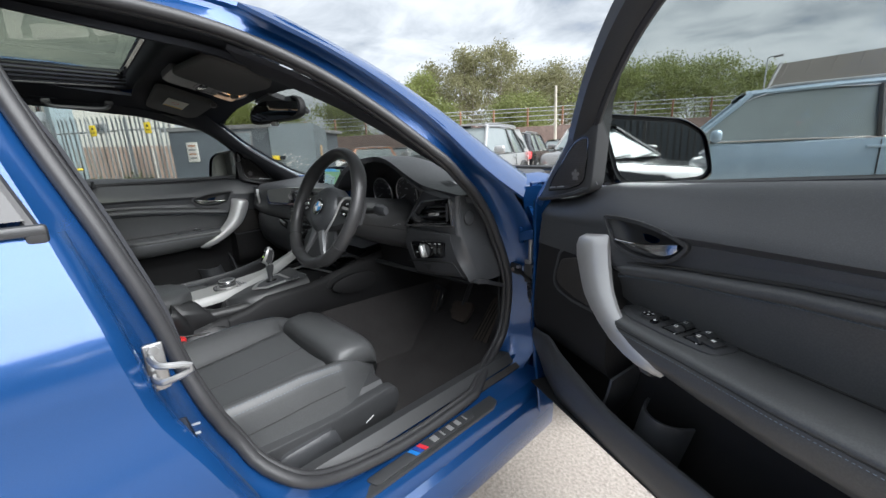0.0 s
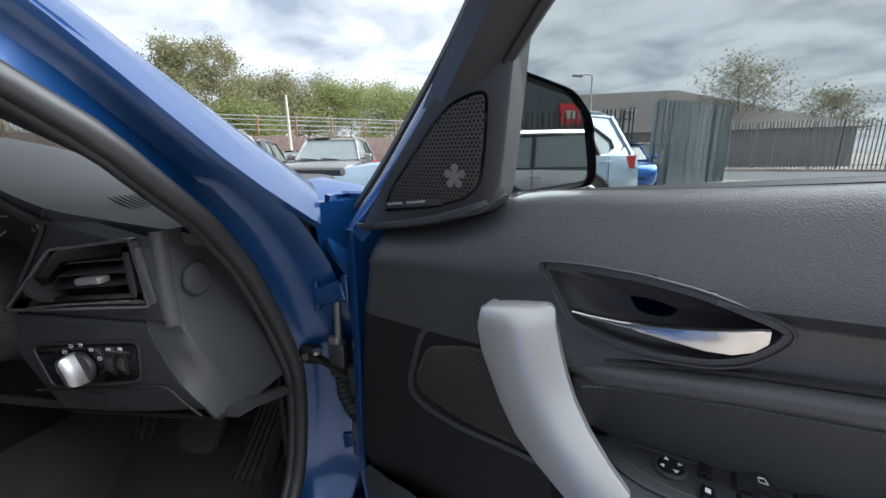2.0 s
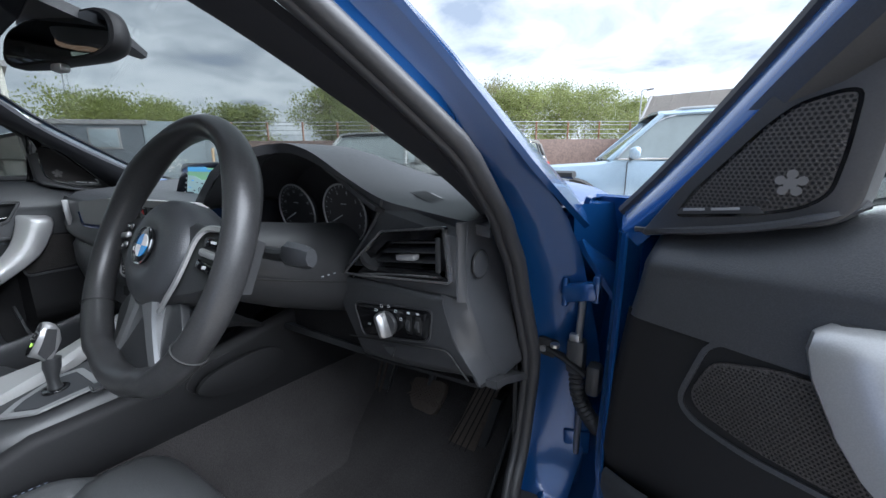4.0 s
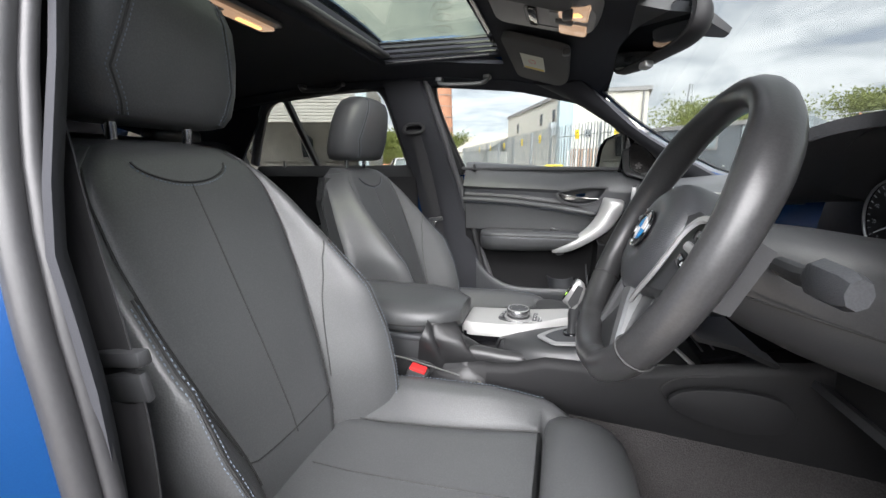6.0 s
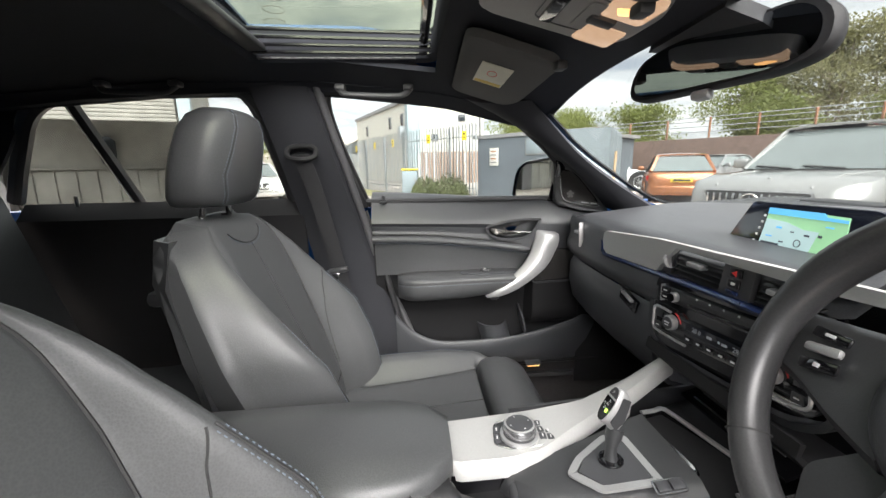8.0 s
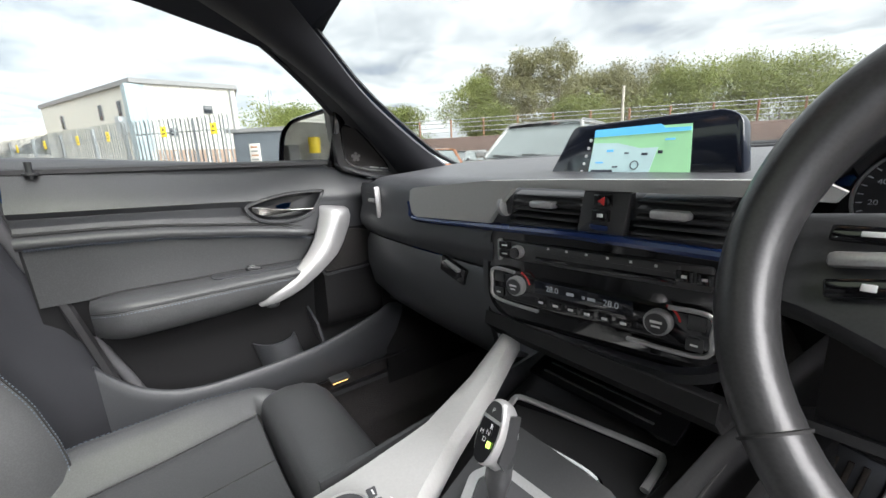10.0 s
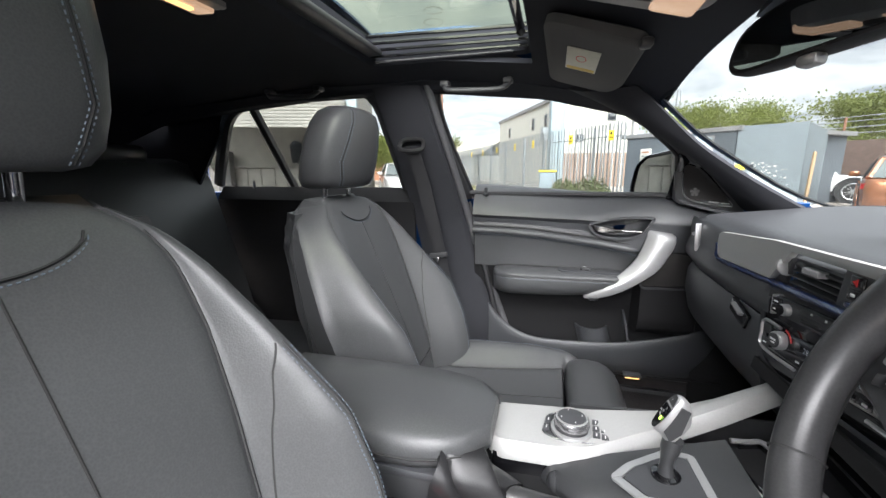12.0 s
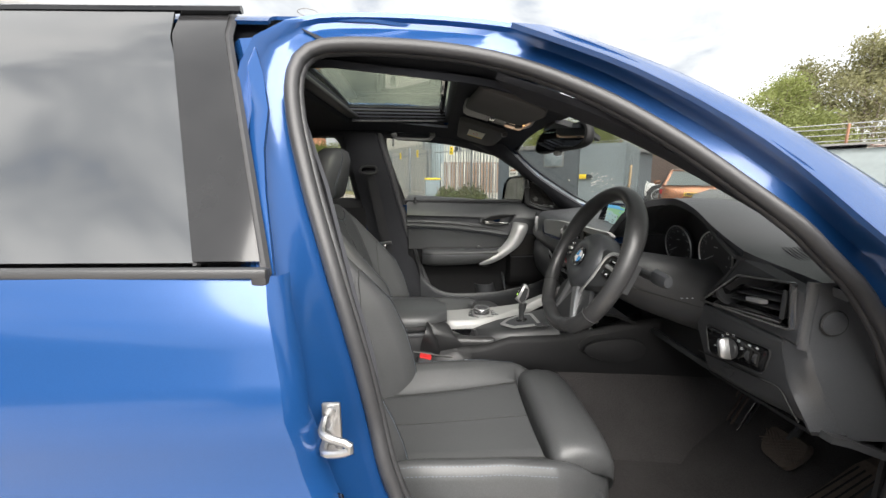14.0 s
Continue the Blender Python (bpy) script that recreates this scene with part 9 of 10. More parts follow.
for k in range(3):
    part("sign_bar", rbox(2.0 - .3 * k, .04, .12, .01, pose(1.0, 1.34, 3.45 - .22 * k, 0, 0, 6)), WHITEMARK, back)

# railway wall, rails and posts ahead
emb = thing("boundary_wall", "dark brick boundary wall below a wire fence", "wall", (-19, 34, 0), kind="structure")
PLACE.append(Matrix.Translation((19, -34, 0)))
wa, wb = V(-44, 12, 0), V(6, 52, 0)
wdv = (wb - wa)
wang = math.degrees(math.atan2(wdv.y, wdv.x))
wm_ = (wa + wb) / 2
part("brickwork", rbox(wdv.length, .4, 3.0, .03, pose(wm_.x, wm_.y, 1.5, 0, 0, wang)), mat("sooty brick", (.14, .10, .085), .9, 0, 6, .4, .3), emb, "sooty brick wall")
POSTBR = mat("rusty post", (.25, .13, .08), .9, 0, 20, .2, .25)
for k in range(22):
    p = wa + wdv * (k / 21)
    part("post", rbox(.12, .12, 1.6, .01, pose(p.x, p.y, 3.8)), POSTBR, emb)
for z in (3.5, 3.9, 4.3, 4.6):
    part("wire", tube([wa + V(0, 0, z), wb + V(0, 0, z)], .03, 4), GALV, emb)
PLACE.pop()


# ---- poles ----
def lamp_post(x, y, h, reach, turn, label):
    lp_ = thing("street_lamp", label, "street lamp", (x, y, 0), turn=turn)
    part("column", tube([V(0, 0, 0), V(0, 0, h * .55), V(0, 0, h)], lambda t: .075 - .03 * t, 8), GALV, lp_)
    part("arm", tube(spline([(0, 0, h - .1), (.05, 0, h + .05), (.25, 0, h + .1), (reach, 0, h + .08)], 10), .035, 6), GALV, lp_)
    part("head", rbox(.55, .2, .12, .04, pose(reach + .1, 0, h + .06, 0, -6, 0)), CAPGREY, lp_)


lamp_post(5.1, 24.5, 5.3, .7, 180, "grey street lamp by the gate")
lamp_post(-4.5, 38, 6.6, .5, 0, "slim grey street lamp in the distance")
lamp_post(18.5, 20.5, 7.6, .8, 120, "tall grey street lamp beside the road")
pole = thing("telegraph_pole", "pale slender pole beyond the parked cars", "pole", (-16.7, 30, 0))
part("shaft", tube([V(0, 0, 0), V(-.05, 0, 5.95)], lambda t: .14 - .05 * t, 8), mat("weathered pale timber", (.45, .42, .36), .9, 0, 30, .2, .15), pole)
mast = thing("lattice_mast", "slim lattice radio mast in the distance", "mast", (-78, 20, 0))
for dx, dy in ((-.4, -.4), (.4, -.4), (0, .5)):
    part("leg", tube([V(dx * 1.6, dy * 1.6, 0), V(dx * .5, dy * .5, 14.5)], .07, 5), GALV, mast)
for k in range(24):
    w = .62 - .018 * k
    part("brace", tube([V(-w, -w, .6 * k + .2), V(w, -w, .6 * k + .8), V(0, w, .6 * k + .5), V(-w, -w, .6 * k + .8)], .03, 4), GALV, mast)


# ---- planting ----
def tree(label, x, y, h, spread, seed, m, sparse=1.0, base=.25, bare=False, size=.115):
    rnd = random.Random(seed)
    tr = thing("tree", label, "tree", (x, y, 0), group="trees beyond the yard")
    bm = bmesh.new()
    tips = []
    stems = 3 if spread > h * .32 else 2
    for s in range(stems):
        lean = V(rnd.uniform(-.25, .25) * spread, rnd.uniform(-.25, .25) * spread, 0)
        pts = [V(lean.x * .2, lean.y * .2, 0), V(lean.x * .6, lean.y * .6, h * .35), V(lean.x, lean.y, h * .65), V(lean.x * 1.2, lean.y * 1.2, h * .93)]
        tube(spline(pts, 10), lambda t: .018 * h * (1.02 - t) / stems ** .4, 6, bm=bm)
        for k in range(13 if not bare else 22):
            t = base + (1 - base) * (k + rnd.random()) / (13 if not bare else 22)
            p = V(0, 0, 0)
            for a, b, lo_, hi_ in ((0, 1, 0, .38), (1, 2, .38, .7), (2, 3, .7, 1.01)):
                if lo_ <= t <= hi_:
                    p = pts[a].lerp(pts[b], (t - lo_) / (hi_ - lo_))
            ang = rnd.uniform(0, 2 * math.pi)
            ln = spread * rnd.uniform(.35, .62) * math.sin(math.pi * min(.97, .25 + .72 * t)) ** .8
            e = p + V(math.cos(ang) * ln, math.sin(ang) * ln, ln * rnd.uniform(.25, .75))
            midp = p.lerp(e, .5) + V(0, 0, ln * .08)
            tube([p, midp, e], lambda q: .0052 * h * (1.05 - q) / stems ** .4, 4, bm=bm)
            tips += [midp, p.lerp(e, .75), e]
            for _ in range(3 if not bare else 6):
                a2 = rnd.uniform(0, 2 * math.pi)
                s0 = p.lerp(e, rnd.uniform(.4, .95))
                f = s0 + V(math.cos(a2), math.sin(a2), rnd.uniform(.1, .9)) * ln * rnd.uniform(.25, .5)
                tube([s0, f], .0016 * h, 3, bm=bm)
                tips.append(f)
    part("trunk", bm, BARK, tr, "branching trunk")
    verts, faces = [], []
    for tp in tips:
        for _ in range(int((5 if bare else 62) * sparse ** 1.5)):
            c = tp + V(rnd.gauss(0, 1), rnd.gauss(0, 1), rnd.gauss(0, .8)) * spread * .085
            u = V(rnd.gauss(0, 1), rnd.gauss(0, 1), rnd.gauss(0, 1)).normalized()
            w = u.orthogonal().normalized()
            r = size * rnd.uniform(.6, 1.3)
            n0 = len(verts)
            verts += [c + u * r, c + w * r * .6, c - u * r, c - w * r * .6]
            faces.append((n0, n0 + 1, n0 + 2, n0 + 3))
    me = bpy.data.meshes.new("crown")
    me.from_pydata([tuple(v) for v in verts], [], faces)
    me.materials.append(m)
    cr = new("crown", me)
    cr.parent = tr
    tagged(cr, "loose crown of small spring leaves")
    return tr


def az(deg, d):
    return (math.sin(radians(deg)) * d, math.cos(radians(deg)) * d)


for label, a_, d_, h_, sp_, seed_, m_, dens in (
        ("tall birch with thin spring leaves", -49.5, 50, 10.5, 6.0, 1, LEAF_A, .8), ("tall birch with thin spring leaves", -45, 52, 12.5, 6.0, 2, LEAF_B, .7),
        ("tall birch with thin spring leaves", -41.5, 50, 13.8, 6.0, 3, LEAF_B, .75), ("tall birch with thin spring leaves", -37.5, 52, 14.0, 6.0, 4, LEAF_B, .75),
        ("rounded willow in olive spring leaf", -32.5, 56, 11.0, 8.5, 5, LEAF_B, 1.0), ("rounded willow in olive spring leaf", -28.5, 56, 11.4, 9.0, 6, LEAF_B, 1.0),
        ("bushy green tree behind the wall", -23, 55, 10.2, 8.0, 7, LEAF_A, 1.0), ("bushy green tree behind the wall", -18.5, 56, 10.6, 8.0, 8, LEAF_A, 1.0),
        ("bushy green tree behind the wall", -13.5, 58, 10.0, 8.0, 9, LEAF_A, .9), ("bushy green tree behind the wall", -35, 46, 6.5, 6.5, 10, LEAF_A, .9),
        ("bushy green tree behind the wall", -47, 45, 6.0, 6.0, 11, LEAF_A, .9), ("small young tree behind the wall", -59, 48, 7.0, 5.0, 12, LEAF_A, .8),
        ("bushy green tree behind the shed", -73, 48, 6.8, 8.0, 13, LEAF_A, 1.0), ("bushy green tree behind the shed", -68, 55, 7.0, 8.0, 14, LEAF_A, 1.0),
        ("small tree beyond the fence", -106, 52, 4.8, 5.0, 15, LEAF_A, .8), ("bushy green tree by the houses", -114.5, 34, 3.4, 4.6, 16, LEAF_A, 1.0), ("small tree by the barn", -8.5, 60, 9.0, 7.0, 17, LEAF_A, .8)):
    tx, ty = az(a_, d_)
    tree(label, tx, ty, h_, sp_, seed_, m_, dens)
tx, ty = az(27.4, 46)
tree("bare ivy-clad tree against the sky", tx, ty, 9.2, 6.5, 31, LEAF_B, 1.0, .3, True)
tx, ty = az(34, 50)
tree("bare ivy-clad tree against the sky", tx, ty, 6.5, 5.0, 32, LEAF_B, 1.0, .3, True)


def bush(label, x, y, lx, ly, h, seed, m, n=2600):
    rnd = random.Random(seed)
    b = thing("bush", label, "bush", (x, y, 0))
    bm = bmesh.new()
    for k in range(14):
        e = V(rnd.uniform(-.4, .4) * lx, rnd.uniform(-.4, .4) * ly, h * rnd.uniform(.6, .95))
        tube([V(e.x * .5, e.y * .5, 0), e], .012, 4, bm=bm)
    part("stems", bm, BARK, b)
    verts, faces = [], []
    for _ in range(n):
        a, t = rnd.uniform(0, 2 * math.pi), rnd.random() ** .5
        k = math.sqrt(max(.05, 1 - t * t * .8))
        c = V(math.cos(a) * t * lx / 2, math.sin(a) * t * ly / 2, h * k * rnd.uniform(.1, 1.0) * (.85 + .15 * math.sin(5 * a)))
        u = V(rnd.gauss(0, 1), rnd.gauss(0, 1), rnd.gauss(0, 1)).normalized()
        w = u.orthogonal().normalized()
        r = rnd.uniform(.03, .06)
        n0 = len(verts)
        verts += [c + u * r, c + w * r * .5, c - u * r, c - w * r * .5]
        faces.append((n0, n0 + 1, n0 + 2, n0 + 3))
    me = bpy.data.meshes.new("leaves")
    me.from_pydata([tuple(v) for v in verts], [], faces)
    me.materials.append(m)
    o = new("leaves", me)
    o.parent = b
    return b


bush("low clipped evergreen bush in front of the fence", -13.7, 1.35, 2.6, 1.3, .95, 41, HEDGE)
bush("low clipped evergreen bush in front of the fence", -14.9, .55, 1.8, 1.2, .85, 42, HEDGE)
wb_ = thing("wheelie_bin", "pale blue-grey wheeled bin beside the gates", "bin", (-15.5, -.1, 0))
part("bin", rbox(.58, .62, 1.0, .05, pose(0, 0, .52)), SHED2, wb_)
part("lid", rbox(.62, .68, .07, .03, pose(0, 0, 1.06)), YELLOW, wb_)

# ---- parked cars ----
TYRE = mat("tyre rubber", (0.022, 0.022, 0.022), 0.85, 0, 60, 0.2, 0.2)
ALLOY = mat("silver alloy", (0.55, 0.56, 0.57), 0.3, 0.85, 40, 0.05, 0.08)
# opaque glass; the grey-green base stands in for sky reflected in the panes
CARGLASS = mat("car window with sky reflection in its colour", (0.20, 0.23, 0.23), 0.10, 0.15, 10, 0, 0.1, coat=0.35)
BLACKTRIM = mat("unpainted black trim", (0.03, 0.03, 0.03), 0.6, 0, 60, 0.1, 0.15)
TAILRED = mat("red lamp lens", (0.45, 0.02, 0.02), 0.15, 0, 30, 0, 0.1, coat=0.6)
HEADLENS = mat("headlamp lens", (0.50, 0.52, 0.53), 0.08, 0.4, 90, 0.3, 0.3, coat=0.8)
PLATEW = mat("white number plate", (0.72, 0.72, 0.70), 0.5, 0, 40, 0, 0.05)
PLATEY = mat("yellow number plate", (0.75, 0.55, 0.05), 0.5, 0, 40, 0, 0.05)


def paint(name, c, metal=0.5):
    return mat(name, c, 0.28, metal, 700, 0.02, 0.06, coat=1.0, stain=1.0)


def parked_car(label, category, x, y, heading, L, W, H, m, suv=False, front_kind="kidney"):
    """heading: degrees, 0 faces +y, anticlockwise. Local y runs forward from the middle."""
    c = thing("parked_car", label, category, (x, y, 0), group="parked cars", turn=heading)
    hw, gz = W / 2, (.24 if suv else .18)
    belt = H * (.63 if suv else .64)
    hood = belt * (.97 if suv else .93)
    yf, yr = L / 2, -L / 2
    wb = L * .605
    af, ar = yf - L * .185, yf - L * .185 - wb
    wr = .37 if suv else .315

    def ring(y, w, zb, zs, zt, tuck):
        return [V(-w * .86, y, zb), V(w * .86, y, zb), V(w * .97, y, zb + .10), V(w, y, zs), V(w * .985, y, (zs + zt) / 2), V(w * (1 - tuck), y, zt - .03), V(w * (.92 - tuck), y, zt), V(-w * (.92 - tuck), y, zt), V(-w * (1 - tuck), y, zt - .03), V(-w * .985, y, (zs + zt) / 2), V(-w, y, zs), V(-w * .97, y, zb + .10)]
    st = [(yf, hw * .62, gz + .12, .45, hood * .66, .10), (yf - .06, hw * .80, gz + .04, .48, hood * .80, .08), (yf - .22, hw * .94, gz, .52, hood * .91, .06), (yf - .55, hw, gz, .58, hood * .965, .05), (yf - L * .26, hw, gz, .62, hood, .05), (yf - L * .30, hw, gz, .64, belt, .04), (0, hw, gz, .66, belt, .035), (yr + L * .2, hw, gz, .68, belt * 1.02, .04), (yr + .30, hw * .97, gz + .02, .70, belt * 1.02, .05), (yr + .08, hw * .90, gz + .06, .70, belt * .98, .06), (yr, hw * .80, gz + .16, .62, belt * .90, .08)]
    part("body", loft([ring(*s) for s in st]), m, c, "painted body", 40)
    # cabin: glass house with painted roof and pillars
    y_ws, y_wt = yf - L * .285, yf - L * (.44 if not suv else .42)
    y_rt, y_rb = yr + L * (.10 if suv else .15), yr + L * .035
    tw, bw = hw * .70, hw * .93
    cab = [(y_ws, bw * .97, belt - .01), (y_wt, tw, H - .05), ((y_wt + y_rt) / 2, tw * 1.02, H - .012), (y_rt, tw * .96, H - .06), (y_rb, bw * .92, belt)]
    g = bmesh.new()
    lo = [V(-bw * .97, y_ws, belt - .02), V(-bw, y_wt, belt - .01), V(-bw, 0, belt - .01), V(-bw * .98, y_rt, belt), V(-bw * .90, y_rb, belt)]
    hi = [V(-bw * .955, y_ws + .002, belt), V(-tw, y_wt, H - .07), V(-tw * 1.02, (y_wt + y_rt) / 2, H - .05), V(-tw * .96, y_rt, H - .08), V(-bw * .88, y_rb + .002, belt + .02)]
    lv, hv_ = [g.verts.new(p) for p in lo], [g.verts.new(p) for p in hi]
    lv2, hv2 = [g.verts.new(V(-p.x, p.y, p.z)) for p in lo], [g.verts.new(V(-p.x, p.y, p.z)) for p in hi]
    for i in range(4):
        g.faces.new((lv[i], lv[i + 1], hv_[i + 1], hv_[i]))
        g.faces.new((lv2[i], hv2[i], hv2[i + 1], lv2[i + 1]))
        g.faces.new((hv_[i], hv_[i + 1], hv2[i + 1], hv2[i]))
    bmesh.ops.recalc_face_normals(g, faces=g.faces)
    part("glasshouse", g, CARGLASS, c, "opaque glazing, base paled for reflected sky", 20)
    rf = []
    for t in np.linspace(0, 1, 9):
        yy = y_wt + .05 + (y_rt - .02 - y_wt - .05) * t
        zz = H - .035 + .035 * math.sin(math.pi * (t * .8 + .1)) - .02 * (t > .95)
        w = tw * (1.0 + .03 * math.sin(math.pi * t)) + .01
        rf.append([V(-w, yy, zz - .055), V(-w * .93, yy, zz - .018), V(-w * .5, yy, zz), V(w * .5, yy, zz), V(w * .93, yy, zz - .018), V(w, yy, zz - .055)])
    part("roof", sheet(rf, -.03), m, c, "painted roof", 50)
    for s in (1, -1):
        part("a_pillar", tube([V(s * bw * .965, y_ws - .01, belt - .01), V(s * (tw + .01), y_wt, H - .055)], .035, 6), m, c)
        part("c_pillar", tube([V(s * bw * .93, y_rb + .05, belt), V(s * tw * .97, y_rt + .02, H - .07)], .055, 6), m, c)
        ym = (y_wt + y_rt) / 2 - .02
        part("b_pillar", tube([V(s * (bw + .004), ym, belt), V(s * (tw * 1.02 + .006), ym, H - .06)], .03, 6), BLACKTRIM, c)
        if suv:
            yq = y_rt + (ym - y_rt) * .38
            part("d_pillar", tube([V(s * (bw + .002), yq - .14, belt), V(s * (tw * 1.0 + .008), yq + .04, H - .07)], .026, 6), BLACKTRIM, c)
            y0 = yr
            quarter = [(bw + .012, y0 + .66, belt - .01), (bw * .985, y0 + .50, belt + .10), (bw * .93, y0 + .52, belt + .22), (tw * 1.02 + .02, y0 + .86, H - .13), (tw * 1.02 + .012, y0 + .92, H - .05), (tw * .97 + .01, y_rt - .02, H - .05), (bw * .93 + .01, y_rb - .01, belt + .02), (bw * .96 + .012, y_rb + .02, belt - .03)]
            part("rear_quarter", loft([[V(s * (a + d), b, z) for a, b, z in quarter] for d in (0, -.03)]), m, c)
            part("roof_rail", tube(spline([(s * tw * .93, y_wt - .1, H - .03), (s * tw * .95, y_wt - .3, H + .015), (s * tw * .95, y_rt + .3, H + .02), (s * tw * .92, y_rt + .05, H - .035)], 14), .018, 6), ALLOY, c)
        part("window_trim", tube(spline([(s * (bw + .008), y_ws - .12, belt + .01), (s * (bw + .01), 0, belt + .012), (s * (bw * .985), y_rt - .02, belt + .03), (s * (tw * .985 + .016), y_rt + .12, H - .11), (s * (tw * 1.02 + .018), (y_wt + y_rt) / 2, H - .065), (s * (tw + .02), y_wt - .06, H - .09), (s * (bw * .97 + .012), y_ws - .10, belt + .02)], 50), .010, 5), CHROME if suv else BLACKTRIM, c)
        mi = part("door_mirror", rbox(.22, .12, .15, .05, pose(s * (hw + .10), y_ws - .28, belt + .08), 3), m, c)
        part("mirror_stem", rbox(.12, .06, .04, .015, pose(s * (hw - .02), y_ws - .27, belt + .02)), BLACKTRIM, mi)
        for yd in (ym + .12, ym - .80):
            part("door_handle", rbox(.03, .19, .035, .012, pose(s * (hw + .005), yd - .1, belt - .10)), m, c)
        for yd in (y_ws - .22, ym, ym - .95):
            part("door_gap", tube([V(s * (hw * .985 + .004), yd, belt - .03), V(s * (hw + .004), yd, .68), V(s * (hw * .975 + .004), yd + .02, gz + .12)], .006, 4), BLACKTRIM, c)
        part("sill_trim", rbox(.05, wb - 2 * wr - .1, .12, .02, pose(s * hw * .95, (af + ar) / 2, gz + .07)), BLACKTRIM, c)
        for yw in (af, ar):
            arch = [V(s * (hw + .002), yw + (wr + .055) * math.cos(a), wr + (wr + .055) * math.sin(a)) for a in np.linspace(-.35, math.pi + .35, 22)]
            part("wheel_arch", tube(arch, .035 if suv else .02, 6, flat=1.0), BLACKTRIM if suv else m, c)
            part("arch_liner", disc(wr + .05, .22, pose(s * (hw - .10), yw, wr + .005, 0, 90, 0), 30), BLACKTRIM, c)
            wl_ = part("wheel", loft([[V(s * (hw - .115 + dx), yw + r * math.cos(a), wr + r * math.sin(a)) for a in np.linspace(0, 2 * math.pi, 36, endpoint=False)] for dx, r in ((-.08, wr - .05), (-.06, wr - .01), (.0, wr), (.09, wr), (.115, wr - .02), (.122, wr - .06), (.10, wr * .66))]), TYRE, c, "tyre", 50)
            part("rim", tube([V(s * (hw + .002), yw + wr * .68 * math.cos(a), wr + wr * .68 * math.sin(a)) for a in np.linspace(0, 2 * math.pi, 28, endpoint=False)], .02, 6, True), ALLOY, wl_, "alloy rim")
            sp = bmesh.new()
            for k in range(10):
                a = 2 * math.pi * (k + .25 * (k % 2)) / 10
                tube([V(s * (hw + .004), yw + .05 * math.cos(a), wr + .05 * math.sin(a)), V(s * (hw - .004), yw + wr * .66 * math.cos(a), wr + wr * .66 * math.sin(a))], .017, 5, bm=sp)
            disc(.065, .03, pose(s * (hw + .004), yw, wr, 0, 90, 0), 16, bm=sp)
            part("spokes", sp, ALLOY, wl_, "ten alloy spokes").name = "spoke_star"
            part("brake_disc", disc(wr * .5, .02, pose(s * (hw - .05), yw, wr, 0, 90, 0), 20), STEEL, wl_)
        # lamps
        hl = [V(s * hw * (.50 + .40 * u), yf - .10 - .34 * u * u + .02 - .03 * v, hood * (.70 + .02 * u) + .075 * v) for u, v in ((0, -1), (.5, -1.1), (1, -.6), (1.05, .5), (.6, .9), (0, .7))]
        part("headlamp", loft([[p + V(0, .03, 0) for p in hl], [p + V(0, -.10, 0) for p in hl]]), HEADLENS, c, "clear headlamp")
        part("fog_lamp", disc(.06, .05, pose(s * hw * .64, yf - .05, .42, 90, 0, 0), 18), HEADLENS, c)
        tl = [V(s * hw * (.62 + .34 * u), yr + .045 + .16 * u * u + .0 * v, belt * (.90 if suv else .80) + (.12 if suv else .08) * v) for u, v in ((0, -.6), (.6, -.9), (1, -.7), (1.02, .7), (.7, 1.0), (.0, .5))]
        part("tail_lamp", loft([[p + V(s * .02, -.02, 0) for p in tl], [p + V(-s * .05, .12, 0) for p in tl]]), TAILRED, c, "red tail lamp")
    # front
    fz = hood * .70
    if front_kind == "kidney":
        for s in (1, -1):
            part("grille", loft([[V(s * .03 + s * u * .22, yf + dy - .05 * u, fz + v * .085) for u, v in ((0, -1), (.9, -.9), (1, .6), (.8, 1), (0, .95))] for dy in (.02, -.06)]), BLACKTRIM, c, "twin oval grille")
            part("grille_rim", tube([V(s * .03 + s * u * .22, yf + .022 - .05 * u, fz + v * .085) for u, v in ((0, -1), (.9, -.9), (1, .6), (.8, 1), (0, .95))], .010, 5, True), CHROME, c)
    else:
        mouth = [(-.60, .085), (.60, .085), (.56, -.02), (.44, -.15), (-.44, -.15), (-.56, -.02)]
        part("grille", loft([[V(u * hw * k, yf + dy, fz + v * k) for u, v in rounded(mouth, .05)] for k, dy in ((1, -.14), (1, .0), (.95, .02))]), BLACKTRIM, c, "broad dark grille")
        part("grille_rim", tube([V(u * hw * 1.01, yf + .01, fz + v * 1.02) for u, v in rounded(mouth, .05)], .008, 5, True), ALLOY, c)
        for k in range(14):
            u = -.52 + 1.04 * k / 13
            drop = .115 if abs(u) < .44 else .06
            part("grille_bar", rbox(.030, .03, drop + .055, .008, pose(u * hw, yf + .03, fz + .058 - (drop + .055) / 2)), CHROME, c)
        part("grille_disc", disc(.088, .03, pose(0, yf + .045, fz - .03, 90, 0, 0), 24), BLACKTRIM, c)
        part("grille_ring", tube([V(.088 * math.cos(a), yf + .064, fz - .03 + .088 * math.sin(a)) for a in np.linspace(0, 2 * math.pi, 24, endpoint=False)], .013, 6, True), CHROME, c, "round chrome badge ring")
        for k in range(3):
            a = math.pi / 2 + k * 2 * math.pi / 3
            part("badge_spoke", tube([V(0, yf + .066, fz - .03), V(.085 * math.cos(a), yf + .062, fz - .03 + .085 * math.sin(a))], lambda q: .014 - .010 * q, 5), CHROME, c)
        part("bonnet_emblem", disc(.026, .006, pose(0, yf - .30, hood * .935, 14, 0, 0), 16), CHROME, c)
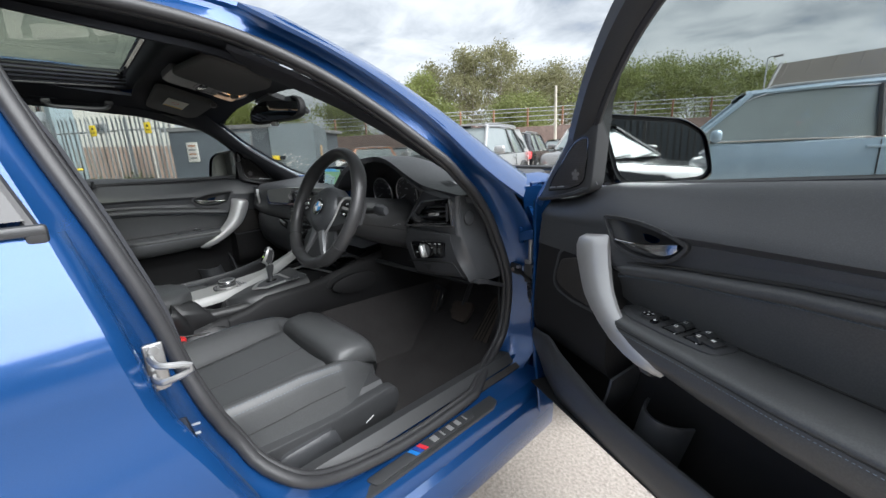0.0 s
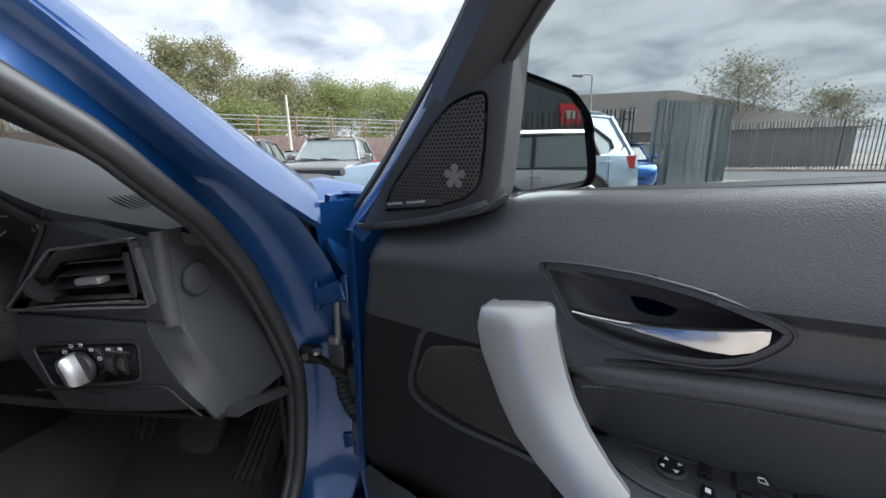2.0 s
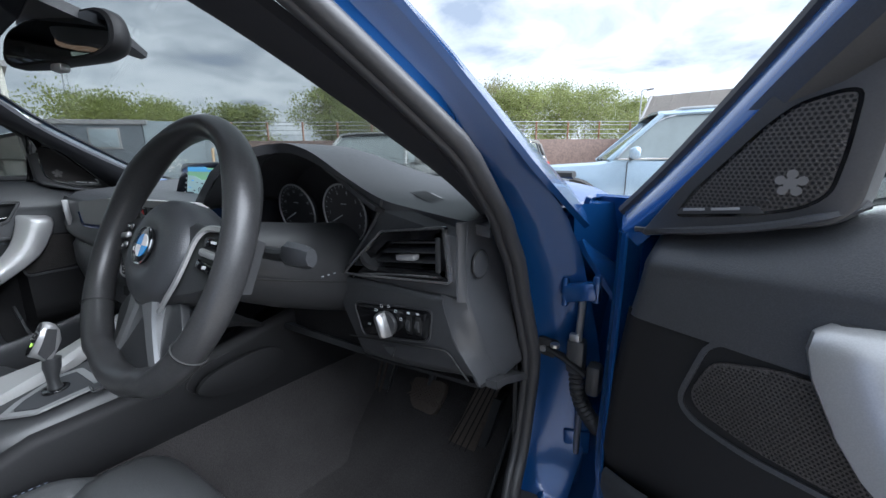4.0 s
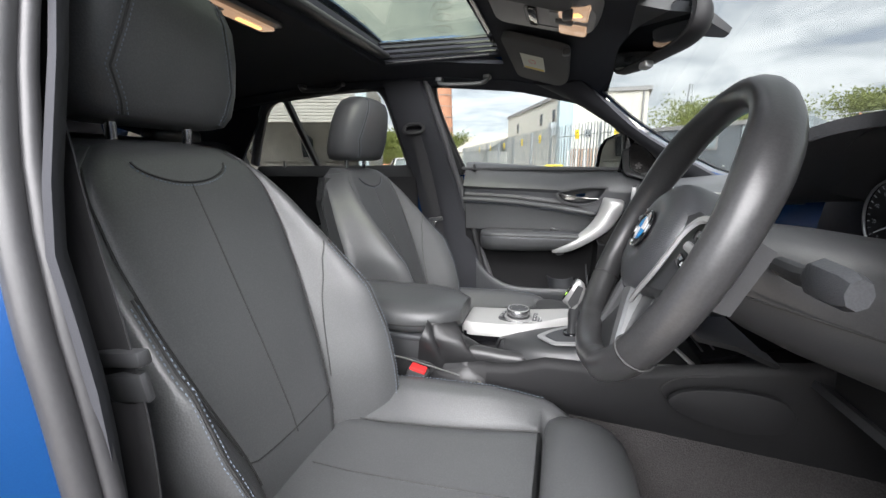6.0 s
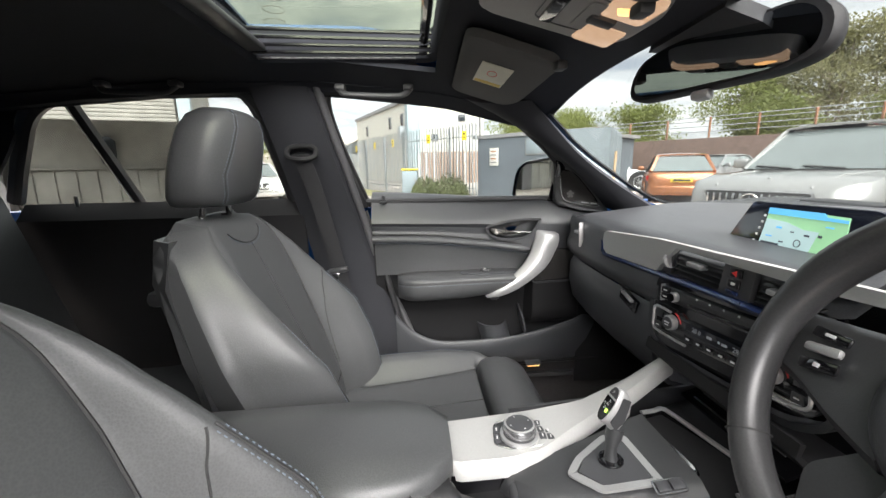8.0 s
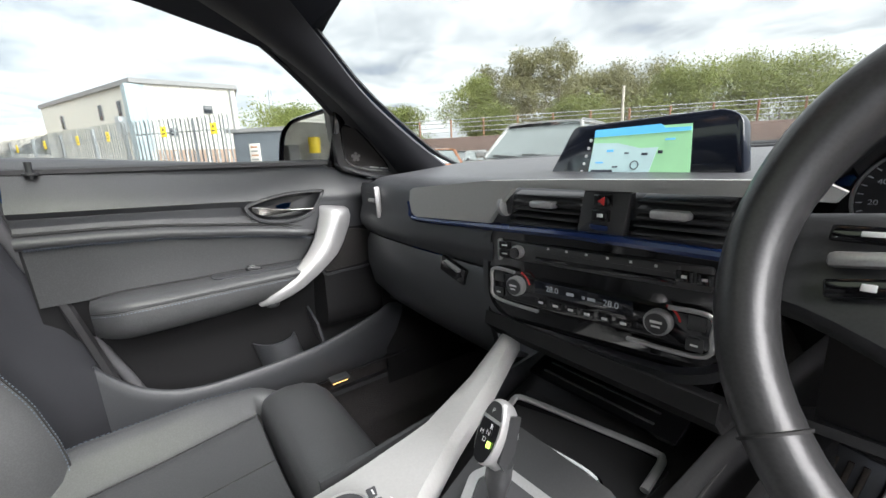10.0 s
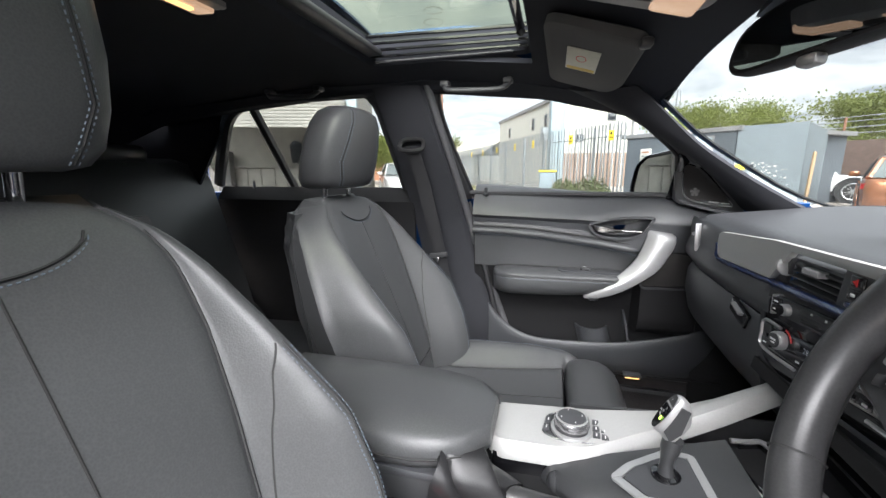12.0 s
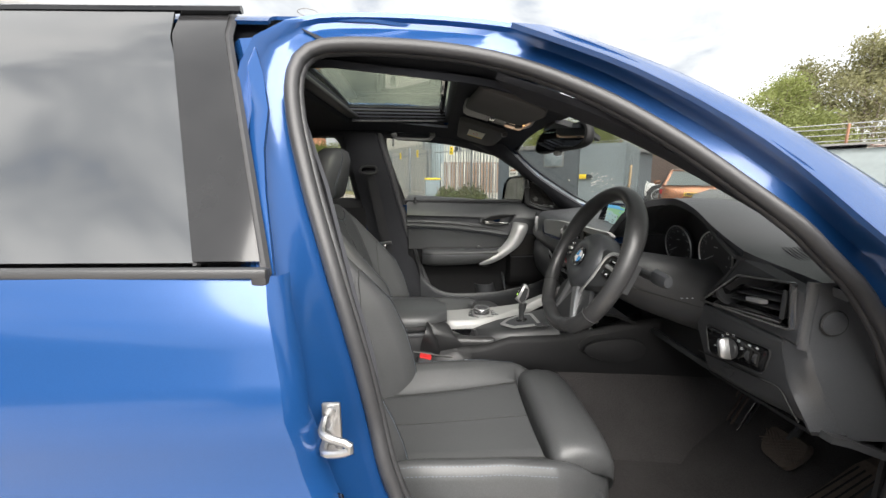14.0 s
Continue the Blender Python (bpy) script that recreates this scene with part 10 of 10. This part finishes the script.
        for s in (1, -1):
            part("bonnet_crease", tube([V(s * hw * .52, yf - .10, hood * .845), V(s * hw * .60, yf - .55, hood * .972), V(s * hw * .66, yf - L * .27, hood * 1.003)], .012, 5), m, c)
    part("lower_intake", rbox(hw * 1.2, .06, .14, .03, pose(0, yf - .03, .38)), BLACKTRIM, c)
    fp = part("front_plate", rbox(.52, .02, .11, .006, pose(0, yf + .035, .47)), PLATEW, c)
    part("plate_bar", rbox(.42, .006, .055, .002, pose(0, yf + .046, .47)), BLACKTRIM, fp)
    rp = part("rear_plate", rbox(.52, .02, .11, .006, pose(0, yr - .012, belt * .74)), PLATEY, c)
    part("plate_bar", rbox(.42, .006, .055, .002, pose(0, yr - .024, belt * .74)), BLACKTRIM, rp)
    part("rear_bumper", rbox(hw * 1.55, .08, .20, .04, pose(0, yr + .02, gz + .22)), BLACKTRIM if suv else m, c)
    for s in (-.3, .25):
        part("wiper", tube([V(s, y_ws + .03, belt + .005), V(s + .45, y_ws - .02, belt + .04)], .012, 4), BLACKTRIM, c)
    return c


X3_AT = (0.5, 6.85, 108.0)
parked_car("pale blue metallic estate off-roader parked side-on", "car", *X3_AT, 4.65, 1.88, 1.66, paint("pale blue metallic paint", (0.34, 0.44, 0.53), 0.4), True)
parked_car("silver-grey off-roader with a broad barred chrome grille", "car", -4.6, 6.2, 200, 4.66, 1.89, 1.60, paint("silver-grey metallic paint", (0.36, 0.365, 0.36), 0.35), True, "bars")
parked_car("pewter-grey off-roader facing the yard", "car", -4.0, 11.0, 192, 4.5, 1.84, 1.62, paint("pewter paint", (0.22, 0.215, 0.21)), True)
parked_car("black off-roader with red tail lamps seen from behind", "car", -7.2, 11.8, 22, 4.5, 1.85, 1.58, paint("black paint", (0.012, 0.012, 0.014)), True)
parked_car("black hatchback parked in the row", "car", -9.5, 19, 20, 4.2, 1.78, 1.45, paint("black paint", (0.012, 0.012, 0.014)))
parked_car("silver hatchback parked in the row", "car", -12.0, 24, 200, 4.2, 1.78, 1.46, paint("silver paint", (0.5, 0.5, 0.5)))
parked_car("copper orange hatchback seen from behind", "car", -11.5, 8.35, 60, 4.1, 1.75, 1.37, paint("copper orange paint", (0.42, 0.17, 0.075)))
parked_car("white crossover parked beside the shed", "car", -16.4, 8.6, -30, 4.2, 1.8, 1.45, paint("white paint", (0.72, 0.72, 0.71), 0.0), True)
parked_car("bright blue hatchback with twin oval grille", "car", 4.4, 14.6, 176, 4.3, 1.77, 1.42, paint("bright blue paint", (0.01, 0.11, 0.42)))
parked_car("dark grey estate parked by the gate", "car", 6.0, 17.6, 160, 4.6, 1.85, 1.55, paint("dark green-grey paint", (0.04, 0.05, 0.05)), True)
parked_car("white saloon parked beside the workshop", "car", -16.0, -6.4, -62, 4.4, 1.8, 1.43, paint("white paint", (0.72, 0.72, 0.71), 0.0))
parked_car("silver saloon parked beyond the white one", "car", -23.5, -8.8, -70, 4.4, 1.8, 1.43, paint("silver paint", (0.5, 0.5, 0.5)))
parked_car("black coupe parked behind the open car", "car", 6.6, -0.6, 30, 4.4, 1.8, 1.40, paint("black paint", (0.012, 0.012, 0.014)))
parked_car("silver coupe parked behind the open car", "car", 6.3, 3.3, 22, 4.5, 1.8, 1.38, paint("silver paint", (0.5, 0.5, 0.5)))
parked_car("grey saloon parked against the wall", "car", -17, 14, 200, 4.4, 1.8, 1.45, paint("silver-grey paint", (0.34, 0.35, 0.36)))
